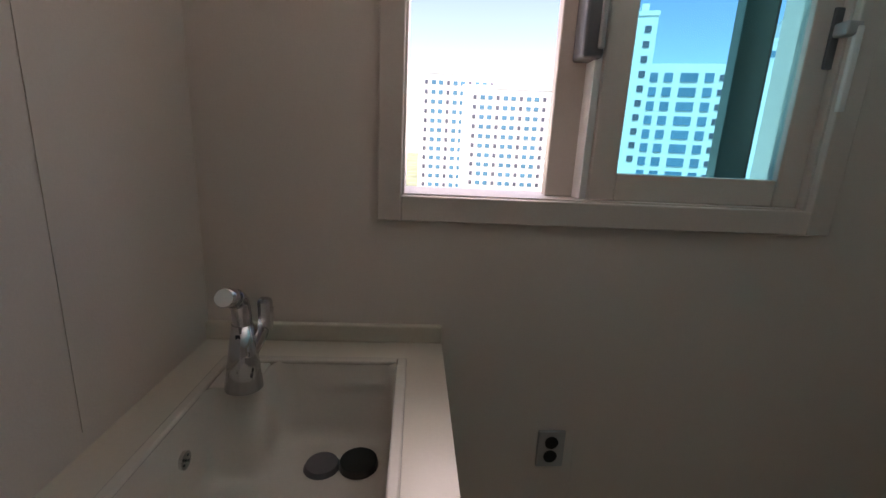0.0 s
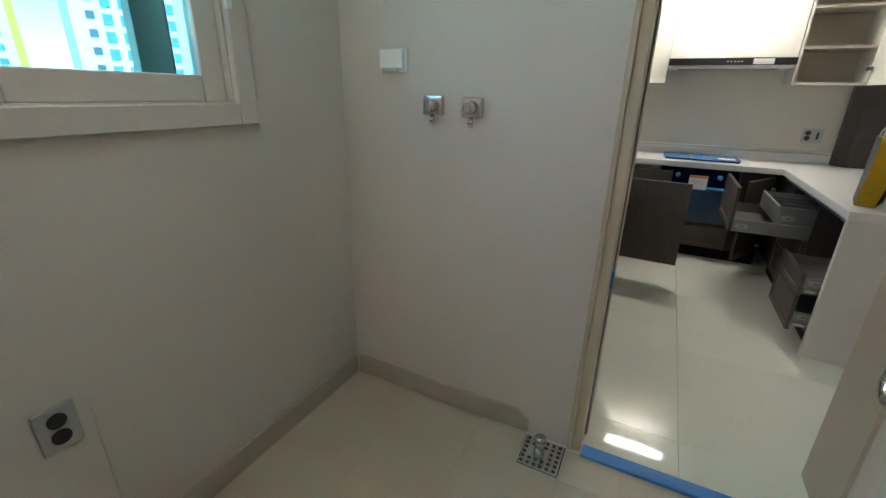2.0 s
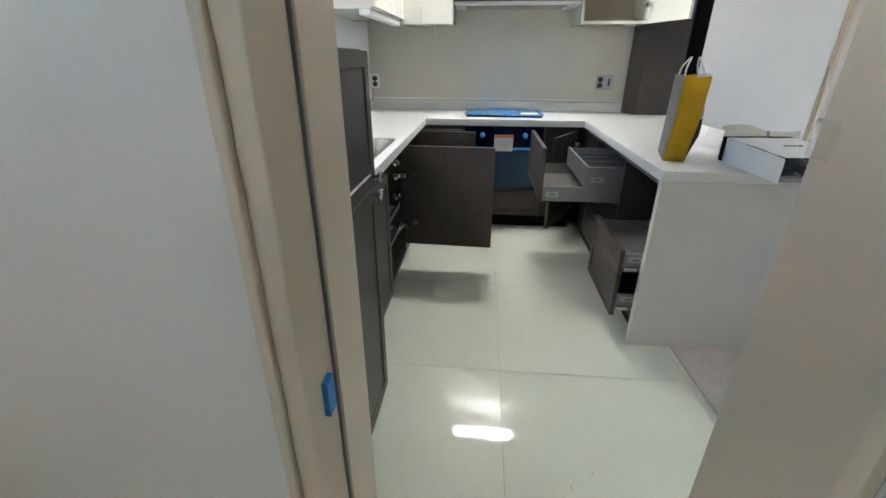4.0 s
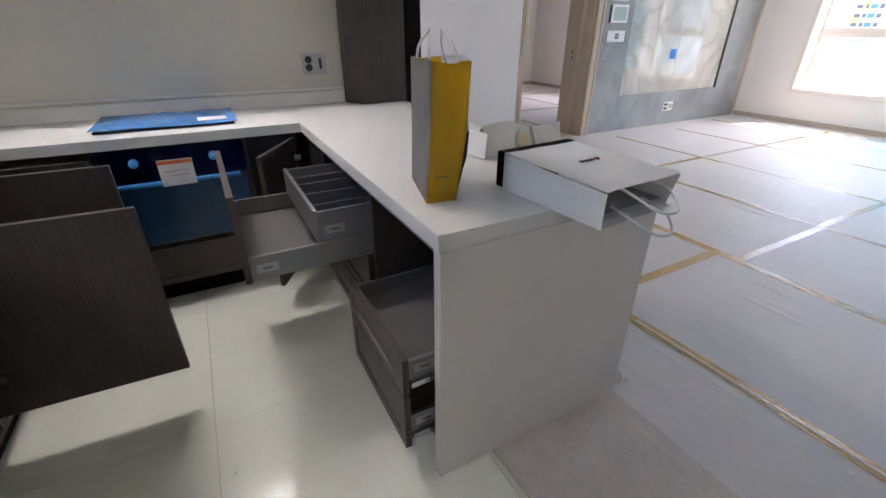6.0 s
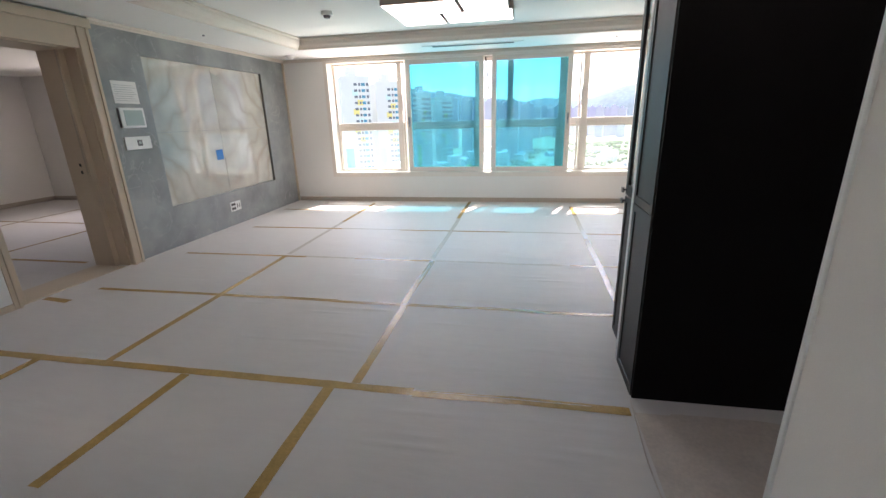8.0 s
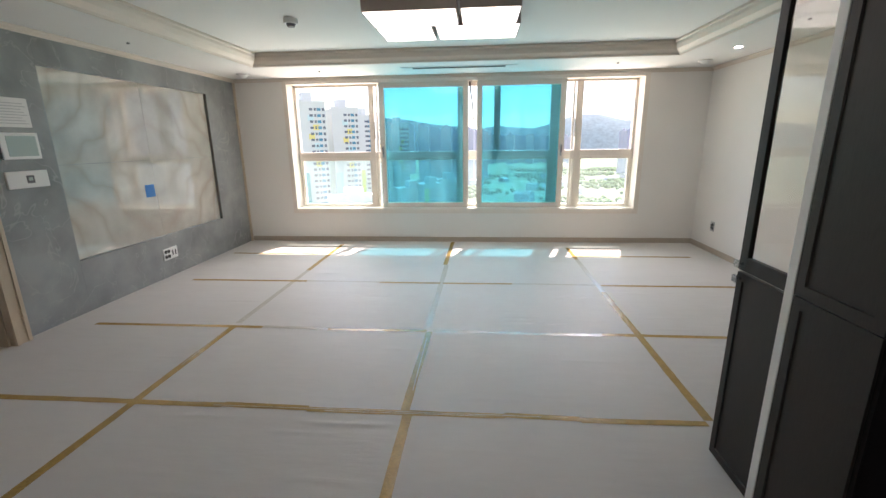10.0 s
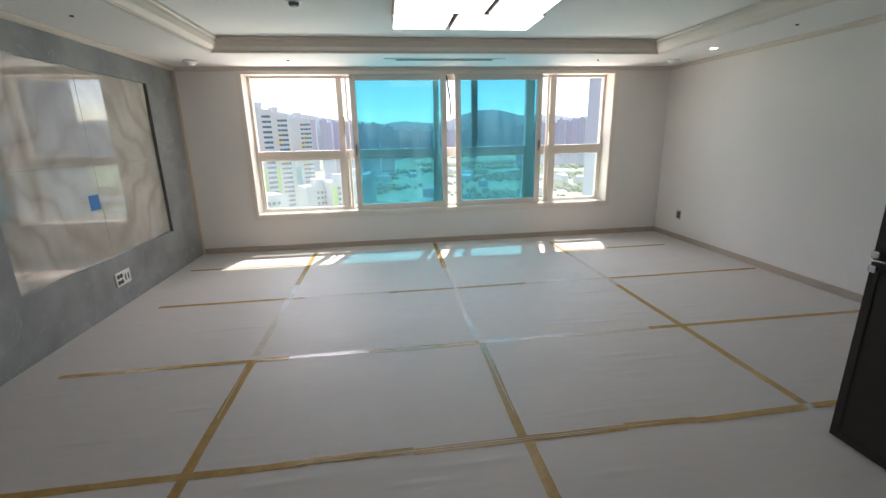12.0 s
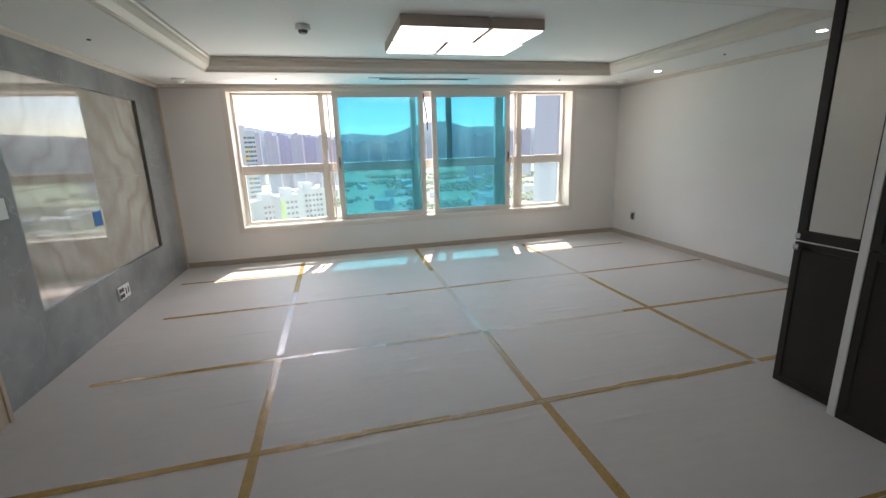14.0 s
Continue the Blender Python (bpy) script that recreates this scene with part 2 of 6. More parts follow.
M_BLUEFILM = material("blue_protective_film", (0.05, 0.25, 0.6), 0.18, vary=0.25, scale=20, fine=50, bump=0.4)
M_OVENGLASS = material("blue_filmed_oven_glass", (0.012, 0.06, 0.13), 0.1, vary=0.3, scale=5, bump=0.02)
M_OVENBLACK = material("oven_black_steel", (0.012, 0.014, 0.03), 0.18, vary=0.2, bump=0.01)
M_ORANGE = material("orange_print", (0.8, 0.2, 0.06), 0.5, vary=0.04)
M_PAPER = material("white_paper", (0.76, 0.75, 0.73), 0.6, vary=0.03, scale=12, bump=0.03)
M_YELLOW = material("yellow_paper", (0.8, 0.5, 0.01), 0.45, vary=0.06, scale=18, bump=0.06)
M_BAGGREY = material("grey_printed_paper", (0.33, 0.33, 0.31), 0.45, vary=0.12, scale=14, bump=0.04)
M_CREAM = material("cream_paper", (0.77, 0.75, 0.67), 0.6, vary=0.05, scale=10, bump=0.06)
M_CREAMPRINT = material("faded_yellow_print", (0.74, 0.62, 0.34), 0.6, vary=0.05, scale=10, bump=0.03)
M_ROPE = material("white_cord", (0.78, 0.77, 0.74), 0.6, vary=0.05, fine=600, bump=0.2)
M_SINKWHITE = material("ivory_resin_sink", (0.62, 0.585, 0.52), 0.25, vary=0.03, bump=0.01)
M_RIBBED = material("film_wrapped_ribbed_glass", (0.6, 0.54, 0.47), 0.22, vary=0.08, scale=4, fine=30, bump=0.03)
M_FILMWRAP = pane_material("clear_plastic_wrap", (0.93, 0.93, 0.93), gloss=0.1, rough=0.2)
M_CLEAR = pane_material("clear_glass", (0.93, 0.96, 0.95))
M_LOWGLASS = pane_material("pale_green_glass", (0.86, 0.95, 0.94), glass_haze=0.045)
M_TINT = pane_material("blue_tinted_glass", (0.2, 0.54, 0.63), glass_haze=0.042)
M_PALETINT = pane_material("pale_blue_glass", (0.42, 0.78, 0.86))
M_CABGLASS = pane_material("cabinet_glass", (0.9, 0.88, 0.85))
M_LED = glow_material("led_panel", (1.0, 0.99, 0.97), 1.15)
M_LEDK = glow_material("kitchen_led", (0.97, 1.0, 0.95), 13.5)
M_SPOT = glow_material("downlight_lens", (1.0, 0.98, 0.94), 8.0)
M_SCREEN = material("pale_lcd_screen", (0.42, 0.5, 0.47), 0.2, vary=0.03, bump=0.0)
M_INK = material("grey_print_ink", (0.12, 0.12, 0.13), 0.6, vary=0.05)
M_FADEDINK = material("faded_print_ink", (0.5, 0.5, 0.5), 0.6, vary=0.05)
M_RED = material("maroon_print", (0.25, 0.05, 0.06), 0.6, vary=0.05)
M_LAVFILM = material("lavender_protective_film", (0.62, 0.58, 0.78), 0.3, vary=0.1, scale=10, bump=0.1)

# ---- building helpers ----


def world_of(ob):
    m = ob.matrix_basis.copy()
    while ob.parent:
        ob = ob.parent
        m = ob.matrix_basis @ m
    return m


def box(x0, x1, y0, y1, z0, z1, bevel=0.0, bm=None):
    """A box in a bmesh, with its edges rounded."""
    b = bmesh.new()
    bmesh.ops.create_cube(b, size=1, matrix=Matrix.LocRotScale(((x0 + x1) / 2, (y0 + y1) / 2, (z0 + z1) / 2), None, (abs(x1 - x0), abs(y1 - y0), abs(z1 - z0))))
    if bevel:
        bmesh.ops.bevel(b, geom=b.edges[:], offset=min(bevel, 0.45 * min(abs(x1 - x0), abs(y1 - y0), abs(z1 - z0))), segments=2, affect="EDGES", profile=0.5)
    return join(bm, b) if bm else b


def join(bm, other):
    tmp = bpy.data.meshes.new("tmp")
    other.to_mesh(tmp)
    other.free()
    bm.from_mesh(tmp)
    bpy.data.meshes.remove(tmp)
    return bm


def cyl(p0, p1, r0, r1=None, seg=20, bm=None, caps=True):
    """A round bar or cone from p0 to p1."""
    b = bmesh.new()
    p0, p1 = Vector(p0), Vector(p1)
    d = p1 - p0
    m = Matrix.Translation((p0 + p1) / 2) @ d.to_track_quat("Z", "Y").to_matrix().to_4x4()
    bmesh.ops.create_cone(b, cap_ends=caps, segments=seg, radius1=r0, radius2=r0 if r1 is None else r1, depth=d.length, matrix=m)
    return join(bm, b) if bm else b


def prism(points, axis, a0, a1):
    """A profile of 2D points drawn along an axis: 'x' takes (y, z), 'y' takes (x, z), 'z' takes (x, y)."""
    b = bmesh.new()
    put = {"x": lambda u, v, a: (a, u, v), "y": lambda u, v, a: (u, a, v), "z": lambda u, v, a: (u, v, a)}[axis]
    lo = [b.verts.new(put(u, v, a0)) for u, v in points]
    hi = [b.verts.new(put(u, v, a1)) for u, v in points]
    b.faces.new(lo[::-1])
    b.faces.new(hi)
    for i in range(len(points)):
        j = (i + 1) % len(points)
        b.faces.new((lo[i], lo[j], hi[j], hi[i]))
    bmesh.ops.recalc_face_normals(b, faces=b.faces[:])
    return b


def tube(points, r, seg=8, steps=6):
    """A round cord through points, smoothed."""
    pts = [Vector(p) for p in points]
    fine = []
    for i in range(len(pts) - 1):
        a, p, q, c = pts[max(i - 1, 0)], pts[i], pts[i + 1], pts[min(i + 2, len(pts) - 1)]
        for k in range(steps):
            t = k / steps
            fine.append(0.5 * ((2 * p) + (q - a) * t + (2 * a - 5 * p + 4 * q - c) * t * t + (3 * p - a - 3 * q + c) * t ** 3))
    fine.append(pts[-1])
    b = bmesh.new()
    rings = []
    for i, p in enumerate(fine):
        d = fine[min(i + 1, len(fine) - 1)] - fine[max(i - 1, 0)]
        q = d.to_track_quat("Z", "Y")
        rings.append([b.verts.new(p + q @ Vector((r * math.cos(2 * math.pi * k / seg), r * math.sin(2 * math.pi * k / seg), 0))) for k in range(seg)])
    for s, e in zip(rings, rings[1:]):
        for k in range(seg):
            b.faces.new((s[k], s[(k + 1) % seg], e[(k + 1) % seg], e[k]))
    b.faces.new(rings[0][::-1])
    b.faces.new(rings[-1])
    return b


def link(name, bm, mat, smooth=False):
    me = bpy.data.meshes.new(name)
    bm.to_mesh(me)
    bm.free()
    me.materials.append(mat)
    if smooth:
        for p in me.polygons:
            p.use_smooth = True
    return new(name, me)


def part(name, bm, mat, parent, label="", smooth=False, m=None):
    """One mesh, given in world metres (or moved there by m), under a thing or a part."""
    if m:
        bm.transform(m)
    bm.transform(world_of(parent).inverted())
    ob = link(name, bm, mat, smooth)
    ob.parent = parent
    return tagged(ob, label=label) if label else ob


def thing(name, at, label, category, group="", kind=""):
    ob = new(name)
    ob.empty_display_size = 0.1
    ob.matrix_basis = Matrix.Translation(at)
    return tagged(ob, label, category, group, kind)


def solid(name, bm, mat, label="", category="", kind="", smooth=False, group=""):
    """A thing that is one mesh; its origin goes to its base."""
    co = [v.co for v in bm.verts]
    at = Vector([(min(c[i] for c in co) + max(c[i] for c in co)) / 2 for i in range(2)] + [min(c[2] for c in co)])
    bm.transform(Matrix.Translation(-at))
    ob = link(name, bm, mat, smooth)
    ob.matrix_basis = Matrix.Translation(at)
    return tagged(ob, label, category, group, kind)


def slab_with_holes(axis, a0, a1, u0, u1, v0, v1, holes):
    """A wall as one mesh, cut by openings (u0, u1, v0, v1). axis 'x': u is y; axis 'y': u is x; v is z."""
    us = sorted({u0, u1, *[h[0] for h in holes], *[h[1] for h in holes]})
    vs = sorted({v0, v1, *[h[2] for h in holes], *[h[3] for h in holes]})
    b = bmesh.new()
    full = {}
    for i in range(len(us) - 1):
        for j in range(len(vs) - 1):
            cu, cv = (us[i] + us[i + 1]) / 2, (vs[j] + vs[j + 1]) / 2
            full[i, j] = not any(h[0] < cu < h[1] and h[2] < cv < h[3] for h in holes)
    cache = {}

    def vert(i, j, k):
        if (i, j, k) not in cache:
            a = (a0, a1)[k]
            cache[i, j, k] = b.verts.new((a, us[i], vs[j]) if axis == "x" else (us[i], a, vs[j]))
        return cache[i, j, k]

    for (i, j), f in full.items():
        if not f:
            continue
        for k in (0, 1):
            b.faces.new([vert(i, j, k), vert(i + 1, j, k), vert(i + 1, j + 1, k), vert(i, j + 1, k)])
        for di, dj, e in ((-1, 0, ((i, j), (i, j + 1))), (1, 0, ((i + 1, j), (i + 1, j + 1))), (0, -1, ((i, j), (i + 1, j))), (0, 1, ((i, j + 1), (i + 1, j + 1)))):
            if not full.get((i + di, j + dj), False):
                (p, q), (r, s) = e
                b.faces.new([vert(p, q, 0), vert(r, s, 0), vert(r, s, 1), vert(p, q, 1)])
    bmesh.ops.recalc_face_normals(b, faces=b.faces[:])
    return b


def shaker(w, h, t=0.02, rail=0.06, sink=0.006):
    """A framed door leaf in its own plane: x 0..w, y 0..t (front at y = 0), z 0..h; the middle is sunk on the front."""
    b = box(0, w, 0, t, 0, h)
    front = [f for f in b.faces if f.normal.y < -0.5]
    bmesh.ops.inset_region(b, faces=front, thickness=rail, depth=0)
    bmesh.ops.inset_region(b, faces=front, thickness=0.004, depth=-sink)
    return b


def lettering(name, text, size, m, mat, parent):
    """Readable words as a thin flat mesh, in the plane of m."""
    cu = bpy.data.curves.new(name, "FONT")
    cu.body, cu.size, cu.extrude, cu.align_x = text, size, 0.0004, "CENTER"
    ob = bpy.data.objects.new("tmp_text", cu)
    scene.collection.objects.link(ob)
    me = bpy.data.meshes.new_from_object(ob.evaluated_get(bpy.context.evaluated_depsgraph_get()))
    bpy.data.objects.remove(ob)
    bm = bmesh.new()
    bm.from_mesh(me)
    bpy.data.meshes.remove(me)
    return part(name, bm, mat, parent, m=m)

# ---- large structure ----
# plan: utility room x 0.06..2.23, kitchen x 2.48..5.62, living room x 0.53..7.05, bedroom east of x 7.4
def wall(name, bm, mat=None, label="plain ivory papered wall"):
    return solid(name, bm, mat or M_WALL, label, "wall", kind="structure")


wall("wall_utility_north", slab_with_holes("y", 1.11, 1.33, -0.2, 2.36, 0, 2.5, [(0.575, 1.705, 1.335, 2.2)]), M_UWALL, "warm grey painted wall round the utility window")
wall("wall_utility_west", box(-0.14, 0.06, -1.75, 1.11, 0, 2.5), M_UWALL, "warm grey panelled wall beside the utility sink")
wall("wall_utility_east", slab_with_holes("x", 2.23, 2.48, -2.33, 1.11, 0, 2.5, [(-0.86, 0.0, -0.02, 2.1)]), M_UWALL, "pale wall between utility room and kitchen")
wall("wall_utility_south", box(0.06, 2.23, -1.75, -1.55, 0, 2.5), M_UWALL, "warm grey painted wall")
wall("wall_kitchen_face", slab_with_holes("x", 2.484, 2.5, -2.33, 0.7, 0, 2.4, [(-0.86, 0.0, -0.02, 2.1)]), M_WALL, "ivory wall facing kitchen and passage")
solid("corner_bead", box(2.484, 2.506, -2.345, -2.33, 0, 2.4, 0.003), M_WHITE, "white corner bead on the wall end", "trim", kind="structure")
wall("wall_kitchen_north", slab_with_holes("y", 0.70, 0.92, 2.48, 5.84, 0, 2.5, [(3.1, 4.2, 1.07, 1.95)]), M_WALL, "ivory kitchen wall with the sink window")
wall("wall_kitchen_east", box(5.62, 5.84, -1.85, 0.70, 0, 2.5), material("greige_backsplash", (0.56, 0.53, 0.45), 0.3, vary=0.03, scale=3, bump=0.02), "greige splashback wall behind the cooktop")
wall("wall_corridor_north", box(5.84, 7.05, -1.85, -1.65, 0, 2.5))
wall("wall_bedroom_front", slab_with_holes("x", 7.05, 7.4, -5.12, -1.65, 0, 2.5, [(-5.0, -3.98, -0.02, 2.08)]), M_WALL, "white wall with the bedroom doorway")
wall("wall_tv_backing", box(7.09, 7.4, -8.55, -5.12, 0, 2.5), M_TVSTONE, "grey stone backing of the television wall")
wall("wall_living_south", slab_with_holes("y", -8.85, -8.55, 0.3, 7.4, -0.1, 2.6, [(1.36, 6.29, 0.48, 2.3)]), M_WALL, "ivory papered wall round the wide living room window")
wall("wall_living_west", box(0.33, 0.53, -8.55, -1.75, 0, 2.5))
wall("wall_passage_north", box(0.53, 2.23, -2.33, -2.13, 0, 2.5))
wall("wall_bedroom_back", box(12.3, 12.5, -8.6, -1.65, 0, 2.5))
# unseen opening added in this wall to let daylight into the bedroom
wall("wall_bedroom_south", slab_with_holes("y", -8.6, -8.4, 7.4, 12.3, 0, 2.5, [(7.9, 9.9, 0.8, 2.2)]))
wall("wall_bedroom_north", box(7.4, 12.3, -1.85, -1.65, 0, 2.5))

solid("slab_floor", box(-0.2, 12.5, -8.85, 1.33, -0.2, -0.012), M_GROUT, "plain floor slab under the coverings", "floor", kind="structure")


def ceiling(name, bm, mat=None, label="white papered ceiling"):
    return solid(name, bm, mat or M_CEIL, label, "ceiling", kind="structure")


ceiling("ceiling_utility", box(-0.14, 2.36, -1.75, 1.33, 2.36, 2.6))
ceiling("ceiling_kitchen", box(2.36, 5.84, -2.6, 0.92, 2.345, 2.6))
ceiling("ceiling_bedroom", box(7.23, 12.5, -8.85, -1.65, 2.3, 2.6))
# living ceiling: flat border round a raised tray
TX0, TX1, TY0, TY1, TZ0, TZ1 = 1.34, 6.28, -7.64, -4.83, 2.345, 2.49
b = box(0.33, TX0, -8.85, -1.65, TZ0, 2.6)
box(TX1, 7.4, -8.85, -1.65, TZ0, 2.6, 0, b)
box(TX0, TX1, -8.85, TY0, TZ0, 2.6, 0, b)
box(TX0, TX1, TY1, -2.6, TZ0, 2.6, 0, b)
ceiling("ceiling_border", b, label="white papered ceiling border round the raised tray")
ceiling("ceiling_tray", box(TX0, TX1, TY0, TY1, TZ1, 2.6), label="raised white ceiling tray with the square lamps")

PROFILE = [(0.0, 0.0), (0.022, 0.0), (0.03, 0.018), (0.045, 0.03), (0.075, 0.05), (0.095, 0.085), (0.1, 0.11), (0.115, 0.118), (0.115, 0.14), (0.0, 0.14)]
mould = thing("tray_moulding", (3.8, -6.2, TZ0), "beige stepped plaster moulding round the ceiling tray", "moulding", kind="structure")
part("south_run", prism([(TY0 + u, TZ0 + 0.003 + v) for u, v in PROFILE], "x", TX0, TX1), M_MOULD, mould)
part("north_run", prism([(TY1 - u, TZ0 + 0.003 + v) for u, v in PROFILE], "x", TX0, TX1), M_MOULD, mould)
part("west_run", prism([(TX0 + u, TZ0 + 0.003 + v) for u, v in PROFILE], "y", TY0 + 0.01, TY1 - 0.01), M_MOULD, mould)
part("east_run", prism([(TX1 - u, TZ0 + 0.003 + v) for u, v in PROFILE], "y", TY0 + 0.01, TY1 - 0.01), M_MOULD, mould)

CORN = [(0.0, 0.0), (0.012, 0.0), (0.014, 0.014), (0.03, 0.026), (0.036, 0.036), (0.036, 0.045), (0.0, 0.045)]
corn = thing("cornice", (3.8, -8.5, 2.3), "narrow beige cornice where wall meets ceiling", "moulding", kind="structure")
part("south_cornice", prism([(-8.55 + u, 2.299 + v) for u, v in CORN], "x", 0.53, 7.05), M_MOULD, corn)
part("west_cornice", prism([(0.53 + u, 2.299 + v) for u, v in CORN], "y", -8.51, -1.8), M_MOULD, corn)
part("east_cornice", prism([(7.05 - u, 2.299 + v) for u, v in CORN], "y", -8.51, -5.15), M_MOULD, corn)

skirt = thing("baseboard", (3.8, -8.5, 0), "taupe baseboard along the walls", "baseboard", kind="structure")
part("south_baseboard", box(0.53, 7.03, -8.55, -8.536, 0.002, 0.075, 0.003), M_BASE, skirt)
part("west_baseboard", box(0.53, 0.544, -8.53, -4.3, 0.002, 0.075, 0.003), M_BASE, skirt)
part("utility_baseboard_north", box(0.75, 2.215, 1.096, 1.11, 0.0, 0.1, 0.003), M_BASE, skirt)
part("utility_baseboard_east", prism([(1.09, 0.0), (1.09, 0.1), (0.24, 0.1), (0.19, 0.06), (0.19, 0.0)], "x", 2.216, 2.23), M_BASE, skirt)
part("bedroom_baseboard_back", box(12.286, 12.3, -8.4, -1.85, 0.0, 0.08), M_BASE, skirt)
part("bedroom_baseboard_south", box(7.4, 12.28, -8.4, -8.386, 0.0, 0.08), M_BASE, skirt)

# television wall: stone tiles round a recessed marble panel
tv = thing("wall_tv", (7.07, -6.8, 0), "grey stone television wall with a recessed marble panel", "wall", kind="structure")
PY0, PY1, PZ0, PZ1 = -7.855, -5.69, 0.468, 2.085
part("stone_slab", box(7.05, 7.09, -8.52, PY0, 0.0, 2.3), M_TVSTONE, tv)
part("stone_slab", box(7.05, 7.09, PY1, -5.12, 0.0, 2.3), M_TVSTONE, tv)
part("stone_slab", box(7.05, 7.09, PY0 + 0.0008, (PY0 + PY1) / 2, 0.0, PZ0), M_TVSTONE, tv)
part("stone_slab", box(7.05, 7.09, (PY0 + PY1) / 2 + 0.001, PY1 - 0.0008, 0.0, PZ0), M_TVSTONE, tv)
part("stone_slab", box(7.05, 7.09, PY0 + 0.0008, PY1 - 0.0008, PZ1, 2.3), M_TVSTONE, tv)
mz, my = 1.3, -6.77
for a0, a1 in ((PY0, my - 0.001), (my + 0.001, PY1)):
    for c0, c1 in ((PZ0, mz - 0.001), (mz + 0.001, PZ1)):
        part("marble_slab", box(7.083, 7.0895, a0 + 0.001, a1 - 0.001, c0 + 0.001, c1 - 0.001), M_MARBLE, tv, "polished pale marble slab with brown veins")
part("dark_reveal", box(7.052, 7.083, PY0 + 0.0006, PY0 + 0.006, PZ0 + 0.001, PZ1 - 0.001), material("dark_stone_edge", (0.14, 0.13, 0.11), 0.4, vary=0.15), tv)
part("dark_reveal", box(7.052, 7.083, PY0 + 0.0066, PY1 - 0.001, PZ0 + 0.0006, PZ0 + 0.005), M_TVSTONE, tv)
solid("corner_trim", box(7.03, 7.07, -8.535, -8.5, 0, 2.3, 0.004), M_TRIM, "beige wooden trim strip in the room corner", "trim", kind="structure")

# ---- windows ----


def sash(parent, x0, x1, y0, y1, z0, z1, w, glass, name="sash", mat=None):
    """A window sash with its four bars and one pane; x runs along the wall."""
    s = part(name, box(x0, x0 + w, y0, y1, z0, z1, 0.004), mat or M_FRAME, parent)
    part("stile", box(x1 - w, x1, y0, y1, z0, z1, 0.004), mat or M_FRAME, s)
    part("rail", box(x0 + w, x1 - w, y0 + 0.002, y1 - 0.002, z0, z0 + w, 0.004), mat or M_FRAME, s)
    part("rail", box(x0 + w, x1 - w, y0 + 0.002, y1 - 0.002, z1 - w, z1, 0.004), mat or M_FRAME, s)
    ym = (y0 + y1) / 2
    part("pane", box(x0 + w - 0.004, x1 - w + 0.004, ym - 0.003, ym + 0.003, z0 + w - 0.004, z1 - w + 0.004), glass, s)
    return s


def sash_handle(parent, x, y, z, front, h=0.16):
    g = part("handle", box(x - 0.012, x + 0.012, y, y + front * 0.022, z - h / 2, z + h / 2, 0.006), M_GREYPLATE, parent, "grey metal pull handle")
    part("lever", box(x - 0.007, x + 0.007, y + front * 0.022, y + front * 0.045, z - h * 0.2, z + h * 0.42, 0.005), M_DARKGREY, g)
    return g


lw = thing("window_living", (3.8, -8.6, 0.48), "wide beige-framed living room window with blue tinted sliding sashes", "window", kind="structure")
X0, X1, Z0, Z1 = 1.36, 6.29, 0.48, 2.3
# casing on the wall and lining of the opening
part("casing", box(X0 - 0.05, X0 + 0.012, -8.552, -8.535, Z0 - 0.05, Z1 + 0.0, 0.003), M_FRAME, lw)
part("casing", box(X1 - 0.012, X1 + 0.05, -8.552, -8.535, Z0 - 0.05, Z1 + 0.0, 0.003), M_FRAME, lw)
part("casing", box(X0 + 0.012, X1 - 0.012, -8.552, -8.535, Z0 - 0.05, Z0 + 0.012, 0.003), M_FRAME, lw)
part("casing", box(X0 + 0.012, X1 - 0.012, -8.552, -8.535, Z1 - 0.04, Z1 + 0.0, 0.003), M_FRAME, lw)
for nm, bb in (("lining", box(X0, X0 + 0.012, -8.86, -8.552, Z0, Z1)), ("lining", box(X1 - 0.012, X1, -8.86, -8.552, Z0, Z1)), ("sill", box(X0 + 0.012, X1 - 0.012, -8.86, -8.552, Z0, Z0 + 0.025, 0.003)), ("head", box(X0 + 0.012, X1 - 0.012, -8.86, -8.552, Z1 - 0.03, Z1))):
    part(nm, bb, M_FRAME, lw)
# fixed outer frame: posts, deep transom, low green panes below it
OY0, OY1 = -8.85, -8.77
ZT0, ZT1 = 1.19, 1.318
POSTS = ((X0 + 0.012, X0 + 0.045), (2.105, 2.195), (2.42, 2.545), (3.79, 3.865), (5.09, 5.165), (X1 - 0.045, X1 - 0.012))
for x0, x1 in POSTS:
    part("post", box(x0, x1, OY0, OY1, Z0 + 0.025, Z1 - 0.03, 0.004), M_FRAME, lw)
